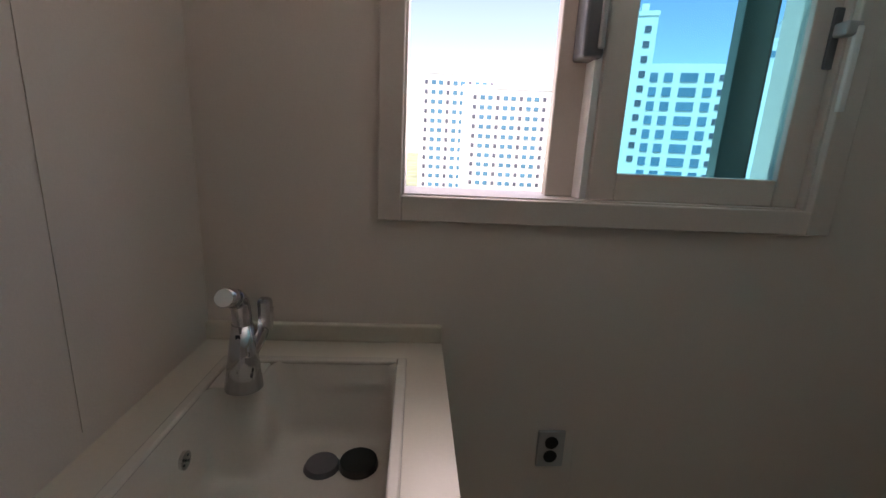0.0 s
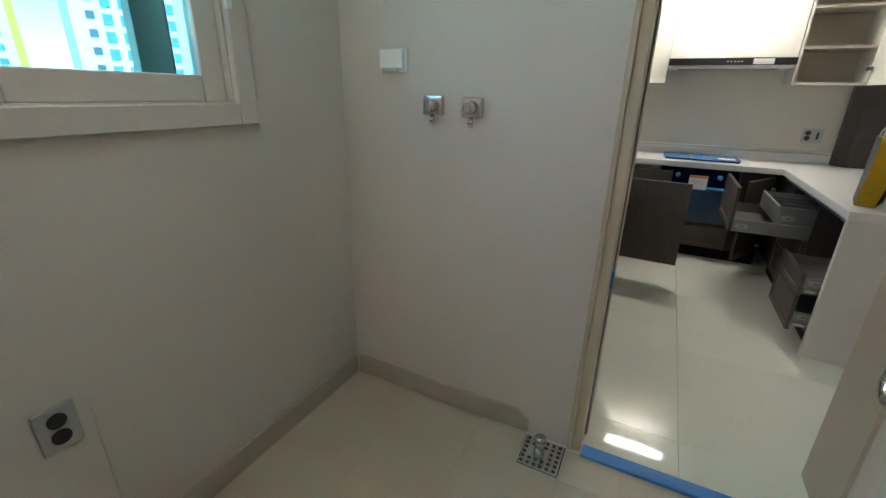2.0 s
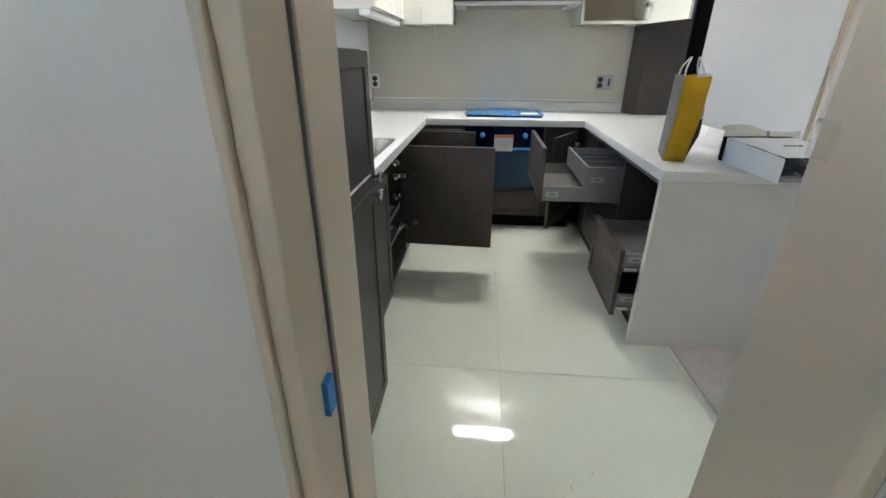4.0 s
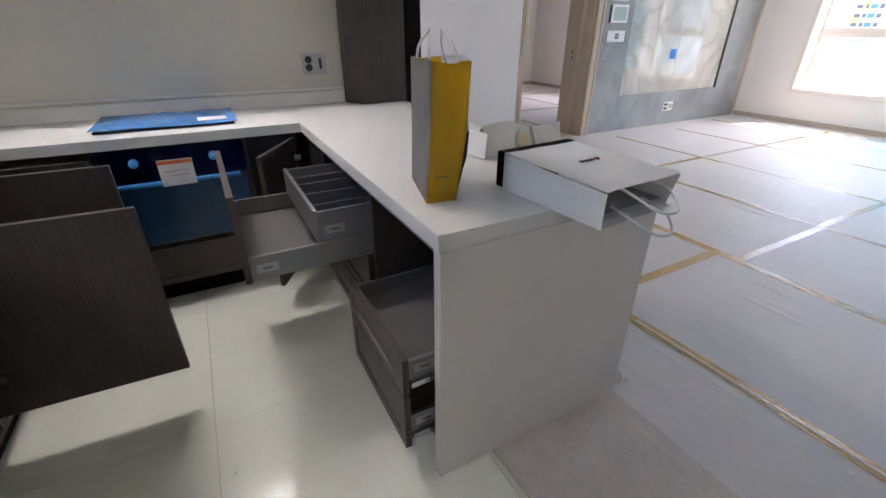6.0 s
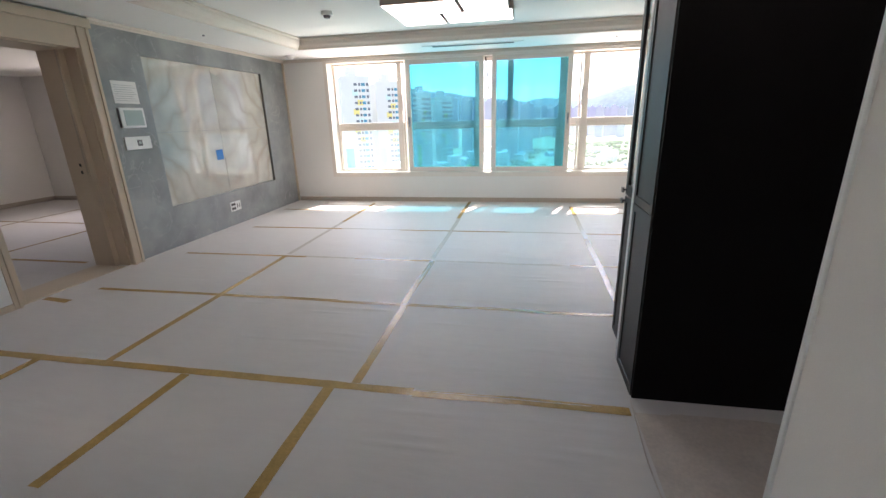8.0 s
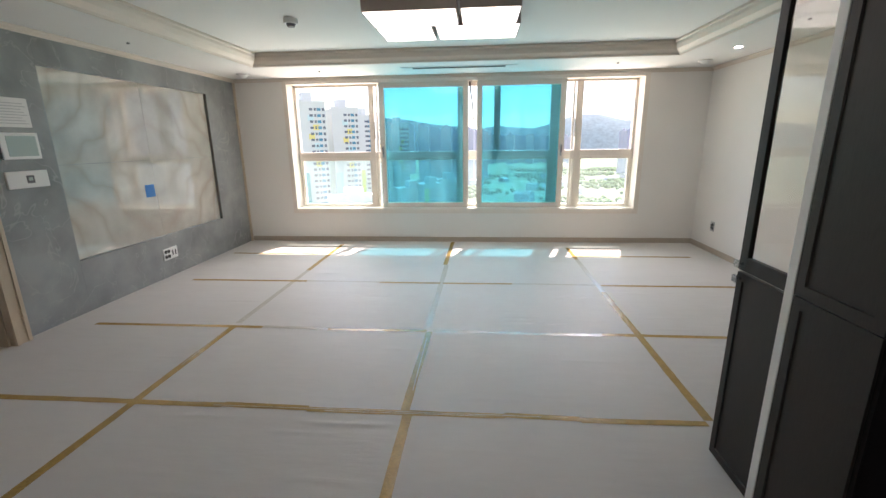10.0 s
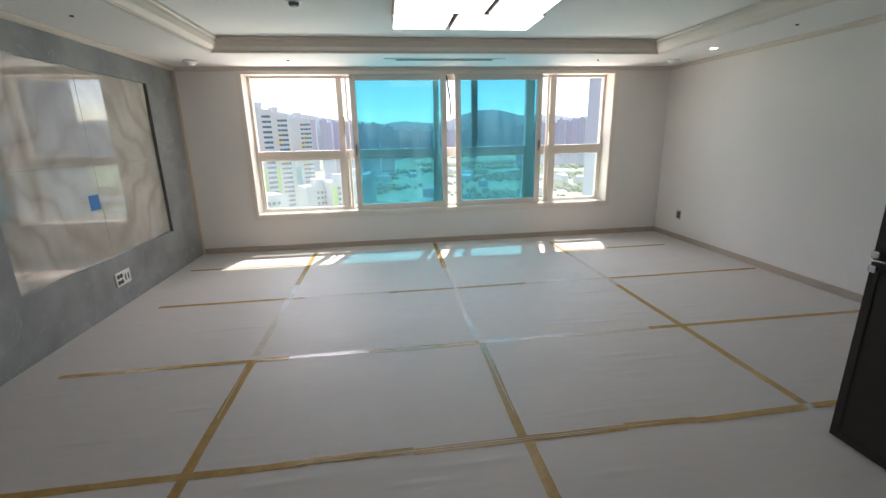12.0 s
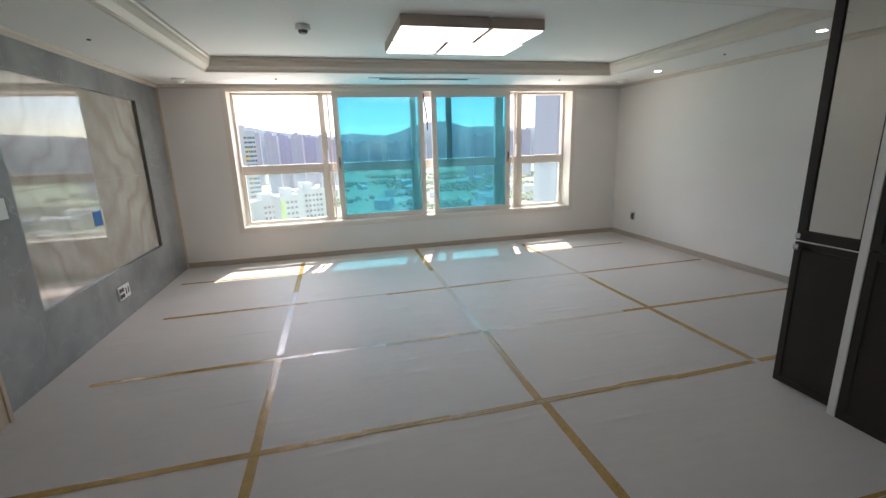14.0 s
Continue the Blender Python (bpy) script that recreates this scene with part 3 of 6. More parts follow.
for (_, x0), (x1, _) in zip(POSTS, POSTS[1:]):
    part("transom", box(x0, x1, OY0 + 0.002, OY1 - 0.002, ZT0, ZT1, 0.006), M_FRAME, lw)
    part("transom_bead", box(x0, x1, OY1 - 0.002, OY1 + 0.012, ZT0 + 0.02, ZT0 + 0.04, 0.004), M_FRAME, lw)
    part("lower_pane", box(x0 + 0.02, x1 - 0.02, -8.815, -8.809, Z0 + 0.06, ZT0), M_LOWGLASS, lw)
    part("lower_bead", box(x0, x0 + 0.02, OY0 + 0.012, OY1 - 0.012, Z0 + 0.06, ZT0, 0.003), M_FRAME, lw)
    part("lower_bead", box(x1 - 0.02, x1, OY0 + 0.012, OY1 - 0.012, Z0 + 0.06, ZT0, 0.003), M_FRAME, lw)
    part("lower_rail", box(x0, x1, OY0 + 0.004, OY1 - 0.004, Z0 + 0.025, Z0 + 0.06, 0.003), M_FRAME, lw)
    part("upper_rail", box(x0, x1, OY0 + 0.004, OY1 - 0.004, Z1 - 0.06, Z1 - 0.03, 0.003), M_FRAME, lw)
# slid-back outer sash stiles: one over each tinted sash, one beside each side light
for x0, x1 in ((3.255, 3.345), (5.02, 5.045), (2.225, 2.25)):
    part("slid_sash_edge", box(x0, x1, -8.765, -8.73, ZT1 + 0.002, Z1 - 0.03, 0.004), M_FRAME, lw)
for x0, x1 in ((5.028, 5.06), (2.23, 2.26)):
    part("slid_sash_edge", box(x0, x1, -8.765, -8.73, Z0 + 0.03, ZT1 - 0.03, 0.004), M_FRAME, lw)
part("centre_jamb", box(3.54, 3.76, -8.71, -8.70, Z1 - 0.1, Z1 - 0.03), M_FRAME, lw)
part("track", box(X0 + 0.012, X1 - 0.012, -8.70, -8.69, Z0 + 0.025, Z0 + 0.04), M_FRAME, lw)
# inner tinted sliding sashes
sL = sash(lw, 3.708, 4.975, -8.655, -8.605, Z0 + 0.027, Z1 - 0.032, 0.075, M_TINT)
sR = sash(lw, 2.37, 3.588, -8.655, -8.605, Z0 + 0.027, Z1 - 0.032, 0.075, M_TINT)
sash_handle(sL, 4.935, -8.604, 1.32, 1)
sash_handle(sR, 2.41, -8.604, 1.32, 1)
part("side_handle", box(2.195, 2.21, -8.77, -8.74, 1.5, 1.75, 0.005), M_GREYPLATE, lw)
part("side_handle", box(5.075, 5.09, -8.77, -8.74, 1.5, 1.75, 0.005), M_GREYPLATE, lw)
solid("hanging_cable", tube([(3.69, -8.69, 2.26), (3.675, -8.685, 2.12), (3.65, -8.68, 1.95), (3.64, -8.68, 1.74)], 0.01), M_BLACK, "thin black cable hanging in the window", "cable", smooth=True)

uw = thing("window_utility", (1.14, 1.2, 1.335), "beige-framed sliding utility window, one sash slid open", "window", kind="structure")
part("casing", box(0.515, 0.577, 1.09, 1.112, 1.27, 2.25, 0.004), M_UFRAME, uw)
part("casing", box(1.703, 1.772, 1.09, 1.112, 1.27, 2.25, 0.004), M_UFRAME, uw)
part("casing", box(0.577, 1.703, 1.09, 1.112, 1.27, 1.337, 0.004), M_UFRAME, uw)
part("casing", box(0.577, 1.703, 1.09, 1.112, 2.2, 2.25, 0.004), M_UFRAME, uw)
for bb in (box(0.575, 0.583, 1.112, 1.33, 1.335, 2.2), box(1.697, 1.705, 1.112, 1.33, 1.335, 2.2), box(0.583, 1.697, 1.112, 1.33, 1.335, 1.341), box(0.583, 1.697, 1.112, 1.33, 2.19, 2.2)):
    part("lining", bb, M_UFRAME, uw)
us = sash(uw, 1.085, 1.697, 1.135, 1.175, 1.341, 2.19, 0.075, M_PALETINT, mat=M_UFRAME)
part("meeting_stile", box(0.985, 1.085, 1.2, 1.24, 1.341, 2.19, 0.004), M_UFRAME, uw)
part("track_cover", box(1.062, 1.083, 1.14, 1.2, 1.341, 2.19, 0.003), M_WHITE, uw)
oe = part("outer_sash_edge", box(1.525, 1.62, 1.26, 1.3, 1.341, 2.19, 0.003), M_BACKLITSASH, uw, "outer sash stile painted dark green as backlit through tint")
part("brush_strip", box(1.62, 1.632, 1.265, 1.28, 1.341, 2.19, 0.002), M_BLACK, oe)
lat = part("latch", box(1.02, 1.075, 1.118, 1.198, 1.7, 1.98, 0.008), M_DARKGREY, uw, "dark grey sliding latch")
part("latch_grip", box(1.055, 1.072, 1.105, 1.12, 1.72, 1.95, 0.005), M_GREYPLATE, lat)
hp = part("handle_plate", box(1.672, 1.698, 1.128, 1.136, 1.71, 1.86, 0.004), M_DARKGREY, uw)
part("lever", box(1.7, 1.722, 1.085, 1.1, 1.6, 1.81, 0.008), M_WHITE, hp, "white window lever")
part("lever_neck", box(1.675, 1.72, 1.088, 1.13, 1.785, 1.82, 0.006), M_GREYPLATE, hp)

kw = thing("window_kitchen", (3.7, 0.8, 1.07), "kitchen window above the sink with lavender film on its frame", "window", kind="structure")
part("sill", box(3.08, 4.22, 0.66, 0.9, 1.06, 1.085, 0.004), M_LAVFILM, kw)
sash(kw, 3.1, 3.72, 0.77, 0.81, 1.085, 1.94, 0.06, M_CLEAR, mat=M_LAVFILM)
sash(kw, 3.66, 4.19, 0.82, 0.86, 1.085, 1.94, 0.06, M_CLEAR, mat=M_LAVFILM)
for i in range(5):
    part("hanging_film", box(3.93 + i * 0.05, 3.965 + i * 0.05, 0.71 + 0.008 * (i % 2), 0.716 + 0.008 * (i % 2), 1.1 + 0.02 * (i % 3), 1.94, 0.002), M_LAVFILM, kw)

# ---- doorway utility / kitchen ----
df = thing("door_frame_utility", (2.36, -0.43, 0), "beige door frame between utility room and kitchen", "door frame", kind="structure")
part("jamb", box(2.215, 2.515, -0.035, 0.0, 0.0, 2.1, 0.003), M_TRIM, df)
part("jamb", box(2.215, 2.515, -0.86, -0.83, 0.0, 2.1, 0.003), M_TRIM, df)
part("head", box(2.215, 2.515, -0.83, -0.035, 2.06, 2.1, 0.003), M_TRIM, df)
part("casing", box(2.205, 2.232, 0.0, 0.018, 0.0, 2.15, 0.004), M_TRIM, df)
part("casing", box(2.205, 2.232, -0.91, -0.86, 0.0, 2.15, 0.004), M_TRIM, df)
part("casing", box(2.205, 2.232, -0.86, 0.0, 2.1, 2.15, 0.004), M_TRIM, df)
part("stop", box(2.33, 2.36, -0.045, -0.035, 0.0, 2.06, 0.002), M_TRIM, df)
part("seal", box(2.325, 2.33, -0.04, -0.035, 0.0, 2.06), M_DARKGREY, df)
part("threshold", box(2.2, 2.245, -0.83, -0.035, -0.01, 0.012, 0.004), M_TRIM, df)
part("tape_on_threshold", box(2.196, 2.25, -0.83, -0.04, 0.012, 0.0145, 0.001), M_BLUETAPE, df, "blue masking tape over the threshold")
part("tape_on_threshold", box(2.19, 2.1965, -0.83, -0.04, -0.012, 0.0135), M_BLUETAPE, df)
part("tape_patch", box(2.27, 2.30, -0.046, -0.0355, 0.72, 0.79, 0.001), M_BLUETAPE, df, "small blue tape patch")
part("strike_tape", box(2.47, 2.52, -0.831, -0.822, 1.13, 1.19, 0.003), M_FILMWRAP, df)

leafM = pose(2.225, -0.845, 0, 0, 0, 180 - 21.5)
ld = thing("utility_door", (2.225, -0.845, 0.012), "open beige utility door with film-wrapped ribbed glass", "door")
W, H = 0.88, 2.03
part("stile", box(0, 0.05, -0.02, 0.02, 0.012, H, 0.004), M_TRIM, ld, m=leafM)
part("stile", box(W - 0.1, W, -0.02, 0.02, 0.012, H, 0.004), M_TRIM, ld, m=leafM)
part("rail", box(0.05, W - 0.1, -0.02, 0.02, 0.012, 0.14, 0.004), M_TRIM, ld, m=leafM)
part("rail", box(0.05, W - 0.1, -0.02, 0.02, H - 0.1, H, 0.004), M_TRIM, ld, m=leafM)
rib = bmesh.new()
N = 52
row = []
for i in range(N * 4 + 1):
    x = 0.05 + (W - 0.15) * i / (N * 4)
    d = 0.005 + 0.0022 * abs(math.sin(math.pi * i / 4))
    row.append([rib.verts.new((x, s * d, z)) for z in (0.14, H - 0.1) for s in (-1, 1)])
for p, q in zip(row, row[1:]):
    rib.faces.new((p[0], q[0], q[2], p[2]))
    rib.faces.new((p[1], p[3], q[3], q[1]))
part("ribbed_pane", rib, M_RIBBED, ld, "ribbed glass under plastic film", m=leafM)
hb = part("handle", cyl((W - 0.055, -0.02, 0.97), (W - 0.055, -0.06, 0.97), 0.012), M_CHROME, ld, "chrome lever handle in plastic wrap", smooth=True, m=leafM)
part("lever", tube([(W - 0.055, -0.06, 0.97), (W - 0.07, -0.068, 0.971), (W - 0.12, -0.07, 0.97), (W - 0.18, -0.066, 0.965)], 0.011), M_CHROME, hb, smooth=True, m=leafM)
part("rosette", cyl((W - 0.055, -0.02, 0.97), (W - 0.055, -0.028, 0.97), 0.027), M_CHROME, hb, smooth=True, m=leafM)
wrap = bmesh.new()
bmesh.ops.create_icosphere(wrap, subdivisions=3, radius=1, matrix=Matrix.LocRotScale((W - 0.1, -0.06, 0.985), None, (0.04, 0.018, 0.024)))
for v in wrap.verts:
    v.co += 0.014 * noise.noise_vector(v.co * 28)
part("plastic_wrap", wrap, M_FILMWRAP, hb, "crumpled clear plastic", smooth=True, m=leafM)

# ---- bedroom doorway ----
bd = thing("door_frame_bedroom", (7.2, -4.35, 0), "stepped beige frame of the bedroom doorway", "door frame", kind="structure")
part("jamb", box(7.17, 7.41, -4.999, -4.93, 0, 2.079, 0.004), M_TRIM, bd)
part("rebate_lining", box(7.045, 7.17, -4.999, -4.985, 0, 2.079, 0.002), M_TRIM, bd)
part("jamb_groove", box(7.19, 7.205, -4.93, -4.926, 0.95, 2.05), M_BASE, bd)
part("pilaster", box(7.0, 7.049, -5.12, -4.999, 0, 2.24, 0.005), M_TRIM, bd)
part("pilaster_bead", box(6.988, 7.0, -5.115, -5.085, 0, 2.24, 0.004), M_TRIM, bd)
part("pilaster_bead", box(6.988, 7.0, -5.03, -5.0, 0, 2.24, 0.004), M_TRIM, bd)
part("head", box(7.0, 7.049, -4.998, -3.9, 2.06, 2.24, 0.005), M_TRIM, bd)
part("head_cap", box(6.98, 7.049, -5.14, -1.9, 2.24, 2.32, 0.006), M_TRIM, bd)
part("jamb", box(7.051, 7.41, -4.01, -3.981, 0, 2.079, 0.003), M_TRIM, bd)
part("strike_plate", box(7.25, 7.27, -4.93, -4.926, 0.95, 0.98), M_BLACK, bd)
part("strike_plate", box(7.25, 7.27, -4.93, -4.926, 1.02, 1.05), M_BLACK, bd)
part("head_lining", box(7.051, 7.41, -4.93, -4.011, 2.05, 2.078, 0.003), M_TRIM, bd)
part("threshold", box(7.051, 7.4, -4.93, -4.011, -0.005, 0.012, 0.003), M_TRIM, bd)
sd = thing("sliding_door", (7.03, -3.1, 0.005), "white sliding door with beige frame beside the bedroom doorway", "door")
part("panel", box(7.018, 7.04, -3.9, -1.98, 0.06, 2.18), M_WALL, sd)
part("stile", box(7.01, 7.048, -3.96, -3.9, 0.005, 2.2, 0.004), M_TRIM, sd)
part("stile_groove", box(7.0, 7.01, -3.945, -3.93, 0.005, 2.2, 0.003), M_TRIM, sd)
part("bottom_rail", box(7.01, 7.048, -3.9, -1.98, 0.005, 0.06, 0.004), M_TRIM, sd)
part("pull", box(6.992, 7.01, -3.93, -3.905, 1.02, 1.2, 0.005), M_GREYPLATE, sd)

# ---- kitchen ----
CT = 0.86  # worktop height


def upright(x, y, z, turn):
    return pose(x, y, z, 0, 0, turn)


# worktop: north run, east run, peninsula, with the sink cut out
wt = thing("worktop", (4.4, 0.3, CT - 0.045), "ivory solid-surface worktop in a U shape", "worktop")
SX0, SX1, SY0, SY1 = 3.3, 4.12, 0.21, 0.60
north = slab_with_holes("y", CT - 0.045, CT, 3.1, 5.62, 0.15, 0.70, [(SX0, SX1, SY0, SY1)])
north.transform(Matrix(((1, 0, 0, 0), (0, 0, 1, 0), (0, 1, 0, 0), (0, 0, 0, 1))))
bmesh.ops.recalc_face_normals(north, faces=north.faces[:])
part("north_run", north, M_COUNTER, wt)
part("east_run", box(5.03, 5.62, -1.02, 0.15, CT - 0.045, CT), M_COUNTER, wt)
part("peninsula_top", box(3.53, 5.62, -1.80, -1.02, CT - 0.045, CT, 0.002), M_COUNTER, wt)
part("upstand", box(3.1, 5.6, 0.68, 0.70, CT, CT + 0.075, 0.003), M_COUNTER, wt)
part("upstand", box(5.6, 5.62, -1.43, 0.68, CT, CT + 0.075, 0.003), M_COUNTER, wt)
part("upstand_cap", box(5.604, 5.62, -1.43, 0.68, CT + 0.085, CT + 0.1, 0.003), M_COUNTER, wt)
part("waterfall_end", box(3.53, 3.565, -1.80, -1.025, 0.0, CT - 0.046, 0.002), M_ENDPANEL, wt, "speckled ivory end panel of the peninsula")

sk = thing("kitchen_sink", (3.7, 0.4, CT - 0.2), "stainless steel sink sunk in the worktop", "sink")
def bowl(x0, x1, y0, y1, ztop, depth, r=0.07, taper=0.03, seg=6):
    """An open basin with rounded corners and a rounded bottom edge."""
    b = bmesh.new()
    rings = []
    for k, (dz, inset) in enumerate(((0, 0), (-0.02, 0.004), (-depth * 0.6, taper * 0.6), (-depth * 0.88, taper), (-depth * 0.97, taper + 0.025), (-depth, taper + 0.06))):
        ring = []
        rr = max(r - 0.0 * k, 0.02)
        for cx, cy, a0 in ((x1 - inset - rr, y1 - inset - rr, 0), (x0 + inset + rr, y1 - inset - rr, 90), (x0 + inset + rr, y0 + inset + rr, 180), (x1 - inset - rr, y0 + inset + rr, 270)):
            for s in range(seg + 1):
                a = radians(a0 + 90 * s / seg)
                ring.append(b.verts.new((cx + rr * math.cos(a), cy + rr * math.sin(a), ztop + dz)))
        rings.append(ring)
    for p, q in zip(rings, rings[1:]):
        for i in range(len(p)):
            j = (i + 1) % len(p)
            b.faces.new((p[i], q[i], q[j], p[j]))
    b.faces.new(rings[-1][::-1])
    return b


def ring_pts(x0, x1, y0, y1, rr, seg=6):
    pts = []
    for cx, cy, a0 in ((x1 - rr, y1 - rr, 0), (x0 + rr, y1 - rr, 90), (x0 + rr, y0 + rr, 180), (x1 - rr, y0 + rr, 270)):
        for s_ in range(seg + 1):
            a = radians(a0 + 90 * s_ / seg)
            pts.append((cx + rr * math.cos(a), cy + rr * math.sin(a)))
    return pts


rim = bmesh.new()
loops = [[rim.verts.new((x, y, z)) for x, y in ring_pts(*r)] for r, z in (
    ((SX0 - 0.015, SX1 + 0.015, SY0 - 0.012, SY1 + 0.05, 0.02), CT + 0.0005),
    ((SX0 - 0.013, SX1 + 0.013, SY0 - 0.010, SY1 + 0.048, 0.02), CT + 0.005),
    ((SX0 - 0.002, SX1 + 0.002, SY0 - 0.002, SY1 + 0.002, 0.13), CT + 0.005),
    ((SX0, SX1, SY0, SY1, 0.13), CT + 0.002))]
for p, q in zip(loops, loops[1:]):
    for i in range(len(p)):
        j = (i + 1) % len(p)
        rim.faces.new((p[i], p[j], q[j], q[i]))
part("rim", rim, M_STEEL, sk)
part("bowl", bowl(SX0, SX1, SY0, SY1, CT + 0.003, 0.19, 0.13), M_STEEL, sk, smooth=True)
part("overflow", box(SX1 - 0.026, SX1 - 0.02, 0.37, 0.43, CT - 0.06, CT - 0.04, 0.002), M_DARKGREY, sk)
fc = thing("kitchen_faucet", (3.82, 0.6, CT), "chrome single-lever kitchen faucet behind the sink", "faucet")
part("base", cyl((3.82, 0.615, CT + 0.005), (3.82, 0.615, CT + 0.09), 0.026, 0.02), M_CHROME, fc, smooth=True)
part("body", cyl((3.82, 0.615, CT + 0.09), (3.79, 0.62, CT + 0.2), 0.02, 0.016), M_CHROME, fc, smooth=True)
part("spout", tube([(3.82, 0.615, CT + 0.12), (3.86, 0.58, CT + 0.125), (3.9, 0.525, CT + 0.105)], 0.014), M_CHROME, fc, smooth=True)
part("spray_head", cyl((3.9, 0.525, CT + 0.105), (3.905, 0.49, CT + 0.08), 0.018), M_CHROME, fc, smooth=True)
part("lever", box(3.765, 3.8, 0.6, 0.64, CT + 0.2, CT + 0.225, 0.008), M_CHROME, fc)


def knob(parent, m):
    """A square hammered knob on a short stem; m puts its back at the door's face, front towards -y."""
    k = part("knob", box(-0.016, 0.016, -0.03, -0.016, -0.016, 0.016, 0.004), M_CRYSTAL, parent, "hammered chrome square knob", m=m)
    part("stem", cyl((0, 0, 0), (0, -0.017, 0), 0.006, seg=10), M_CHROME, k, m=m)
    return k


# tall unit west of the sink run, with upper and lower doors
tu = thing("tall_cabinet", (2.79, 0.37, 0), "dark brown shaker cabinet beside the sink run", "cabinet")
part("body", box(2.504, 3.095, 0.085, 0.70, 0.0, 1.3, 0.002), M_DARK, tu)
d1 = part("door", shaker(0.585, 0.4, 0.02), M_DARK, tu, m=upright(2.507, 0.064, 0.895, 0))
d2 = part("door", shaker(0.585, 0.83, 0.02), M_DARK, tu, m=upright(2.507, 0.064, 0.06, 0))
knob(d1, upright(3.065, 0.064, 0.928, 0))
knob(d2, upright(3.065, 0.064, 0.868, 0))


def base_unit(name, x0, x1, y0, y1, label, plinth=0.1, top=CT - 0.047):
    """A carcass open to its front (front is y0): sides, bottom, back and plinth."""
    u = thing(name, ((x0 + x1) / 2, (y0 + y1) / 2, 0), label, "base cabinet", "kitchen base cabinets")
    d = 0.018
    part("side", box(x0, x0 + d, y0, y1, plinth, top, 0.001), M_DARK, u)
    part("side", box(x1 - d, x1, y0, y1, plinth, top, 0.001), M_DARK, u)
    part("bottom", box(x0 + d, x1 - d, y0, y1, plinth, plinth + d, 0.001), M_DARK, u)
    part("back", box(x0 + d, x1 - d, y1 - 0.012, y1, plinth + d, top), M_INNER, u)
    part("top_rail", box(x0 + d, x1 - d, y0 + 0.0, y0 + 0.02, top - 0.03, top, 0.001), M_DARK, u)
    part("plinth", box(x0, x1, y0 + 0.05, y0 + 0.066, 0.0, plinth), M_BLACKSHADE, u)
    return u


b1 = base_unit("sink_cabinet", 3.1, 3.74, 0.19, 0.68, "dark brown base cabinet under the sink, doors shut")
part("door", shaker(0.634, 0.66, 0.02, 0.055), M_DARK, b1, m=upright(3.102, 0.168, 0.105, 0))
b2 = base_unit("base_cabinet", 3.742, 4.3, 0.19, 0.68, "open dark base cabinet with wire racks inside")
od = part("door", box(0, 0.55, 0, 0.02, 0, 0.63, 0.0015), M_DARK, b2, "dark door swung wide open", m=upright(4.27, 0.19, 0.17, -92.5))
for z in (0.3, 0.62):
    hg = part("hinge", box(4.2, 4.268, 0.165, 0.2, z, z + 0.03, 0.004), M_CHROME, b2)
    part("hinge_cup", cyl((4.262, 0.12, z + 0.015), (4.268, 0.12, z + 0.015), 0.017), M_CHROME, hg)
for z in (0.34, 0.2):
    rk = part("wire_rack", tube([(3.78, 0.2, z), (4.25, 0.2, z)], 0.004), M_CHROME, b2, "chrome pull-out wire rack")
    for y in (0.2, 0.35, 0.5, 0.63):
        part("wire", tube([(3.78, y, z + 0.05), (4.25, y, z + 0.05)], 0.003, steps=2), M_CHROME, rk)
    for i in range(6):
        part("wire", tube([(3.8 + i * 0.088, 0.2, z), (3.8 + i * 0.088, 0.64, z)], 0.0025, steps=2), M_CHROME, rk)
part("shelf", box(3.76, 4.28, 0.22, 0.66, 0.27, 0.285, 0.001), M_DRAWERBOARD, b2)
for z in (0.45, 0.31):
    tray = part("rack_tray", box(3.8, 4.16, 0.2, 0.6, z, z + 0.012, 0.004), M_STEELBOX, b2, "grey pull-out rack tray")
    part("tray_rail", tube([(3.8, 0.2, z + 0.05), (4.0, 0.195, z + 0.052), (4.16, 0.2, z + 0.05)], 0.005), M_CHROME, tray, smooth=True)
    for x in (3.81, 4.15):
        part("tray_post", cyl((x, 0.2, z + 0.01), (x, 0.2, z + 0.05), 0.004, seg=8), M_CHROME, tray)
for z in (0.28, 0.5, 0.62, 0.7):
    hinge = part("hinge", box(4.2, 4.282, 0.2, 0.245, z, z + 0.028, 0.006), M_CHROME, b2, "chrome concealed hinge")
    part("hinge_arm", box(4.14, 4.2, 0.205, 0.225, z + 0.005, z + 0.022, 0.003), M_STEEL, hinge)
b3 = base_unit("base_cabinet", 4.302, 5.03, 0.19, 0.68, "dark corner base cabinet with an open door")
part("door", box(0, 0.42, 0, 0.02, 0, 0.63, 0.0015), M_DARK, b3, "dark door standing open", m=upright(4.83, 0.19, 0.17, -91))
part("inner_panel", box(4.98, 4.998, -0.13, 0.19, 0.17, 0.79, 0.001), M_DARK, b3)

# east run: oven housing with blue film, drawer below
ov = thing("built_in_oven", (5.1, -0.44, 0.33), "black built-in oven still wrapped in blue film", "oven")
part("body", box(5.08, 5.6, -0.735, -0.145, 0.335, CT - 0.048, 0.003), M_OVENBLACK, ov)
part("door_glass", box(5.052, 5.08, -0.73, -0.15, 0.34, 0.645, 0.004), M_OVENGLASS, ov, "blue filmed oven door")
part("control_panel", box(5.056, 5.08, -0.73, -0.15, 0.66, CT - 0.052, 0.004), M_OVENBLACK, ov)
for y in (-0.28, -0.6):
    part("knob", cyl((5.056, y, 0.745), (5.03, y, 0.745), 0.021, 0.019), M_BLUEFILM, ov, smooth=True)
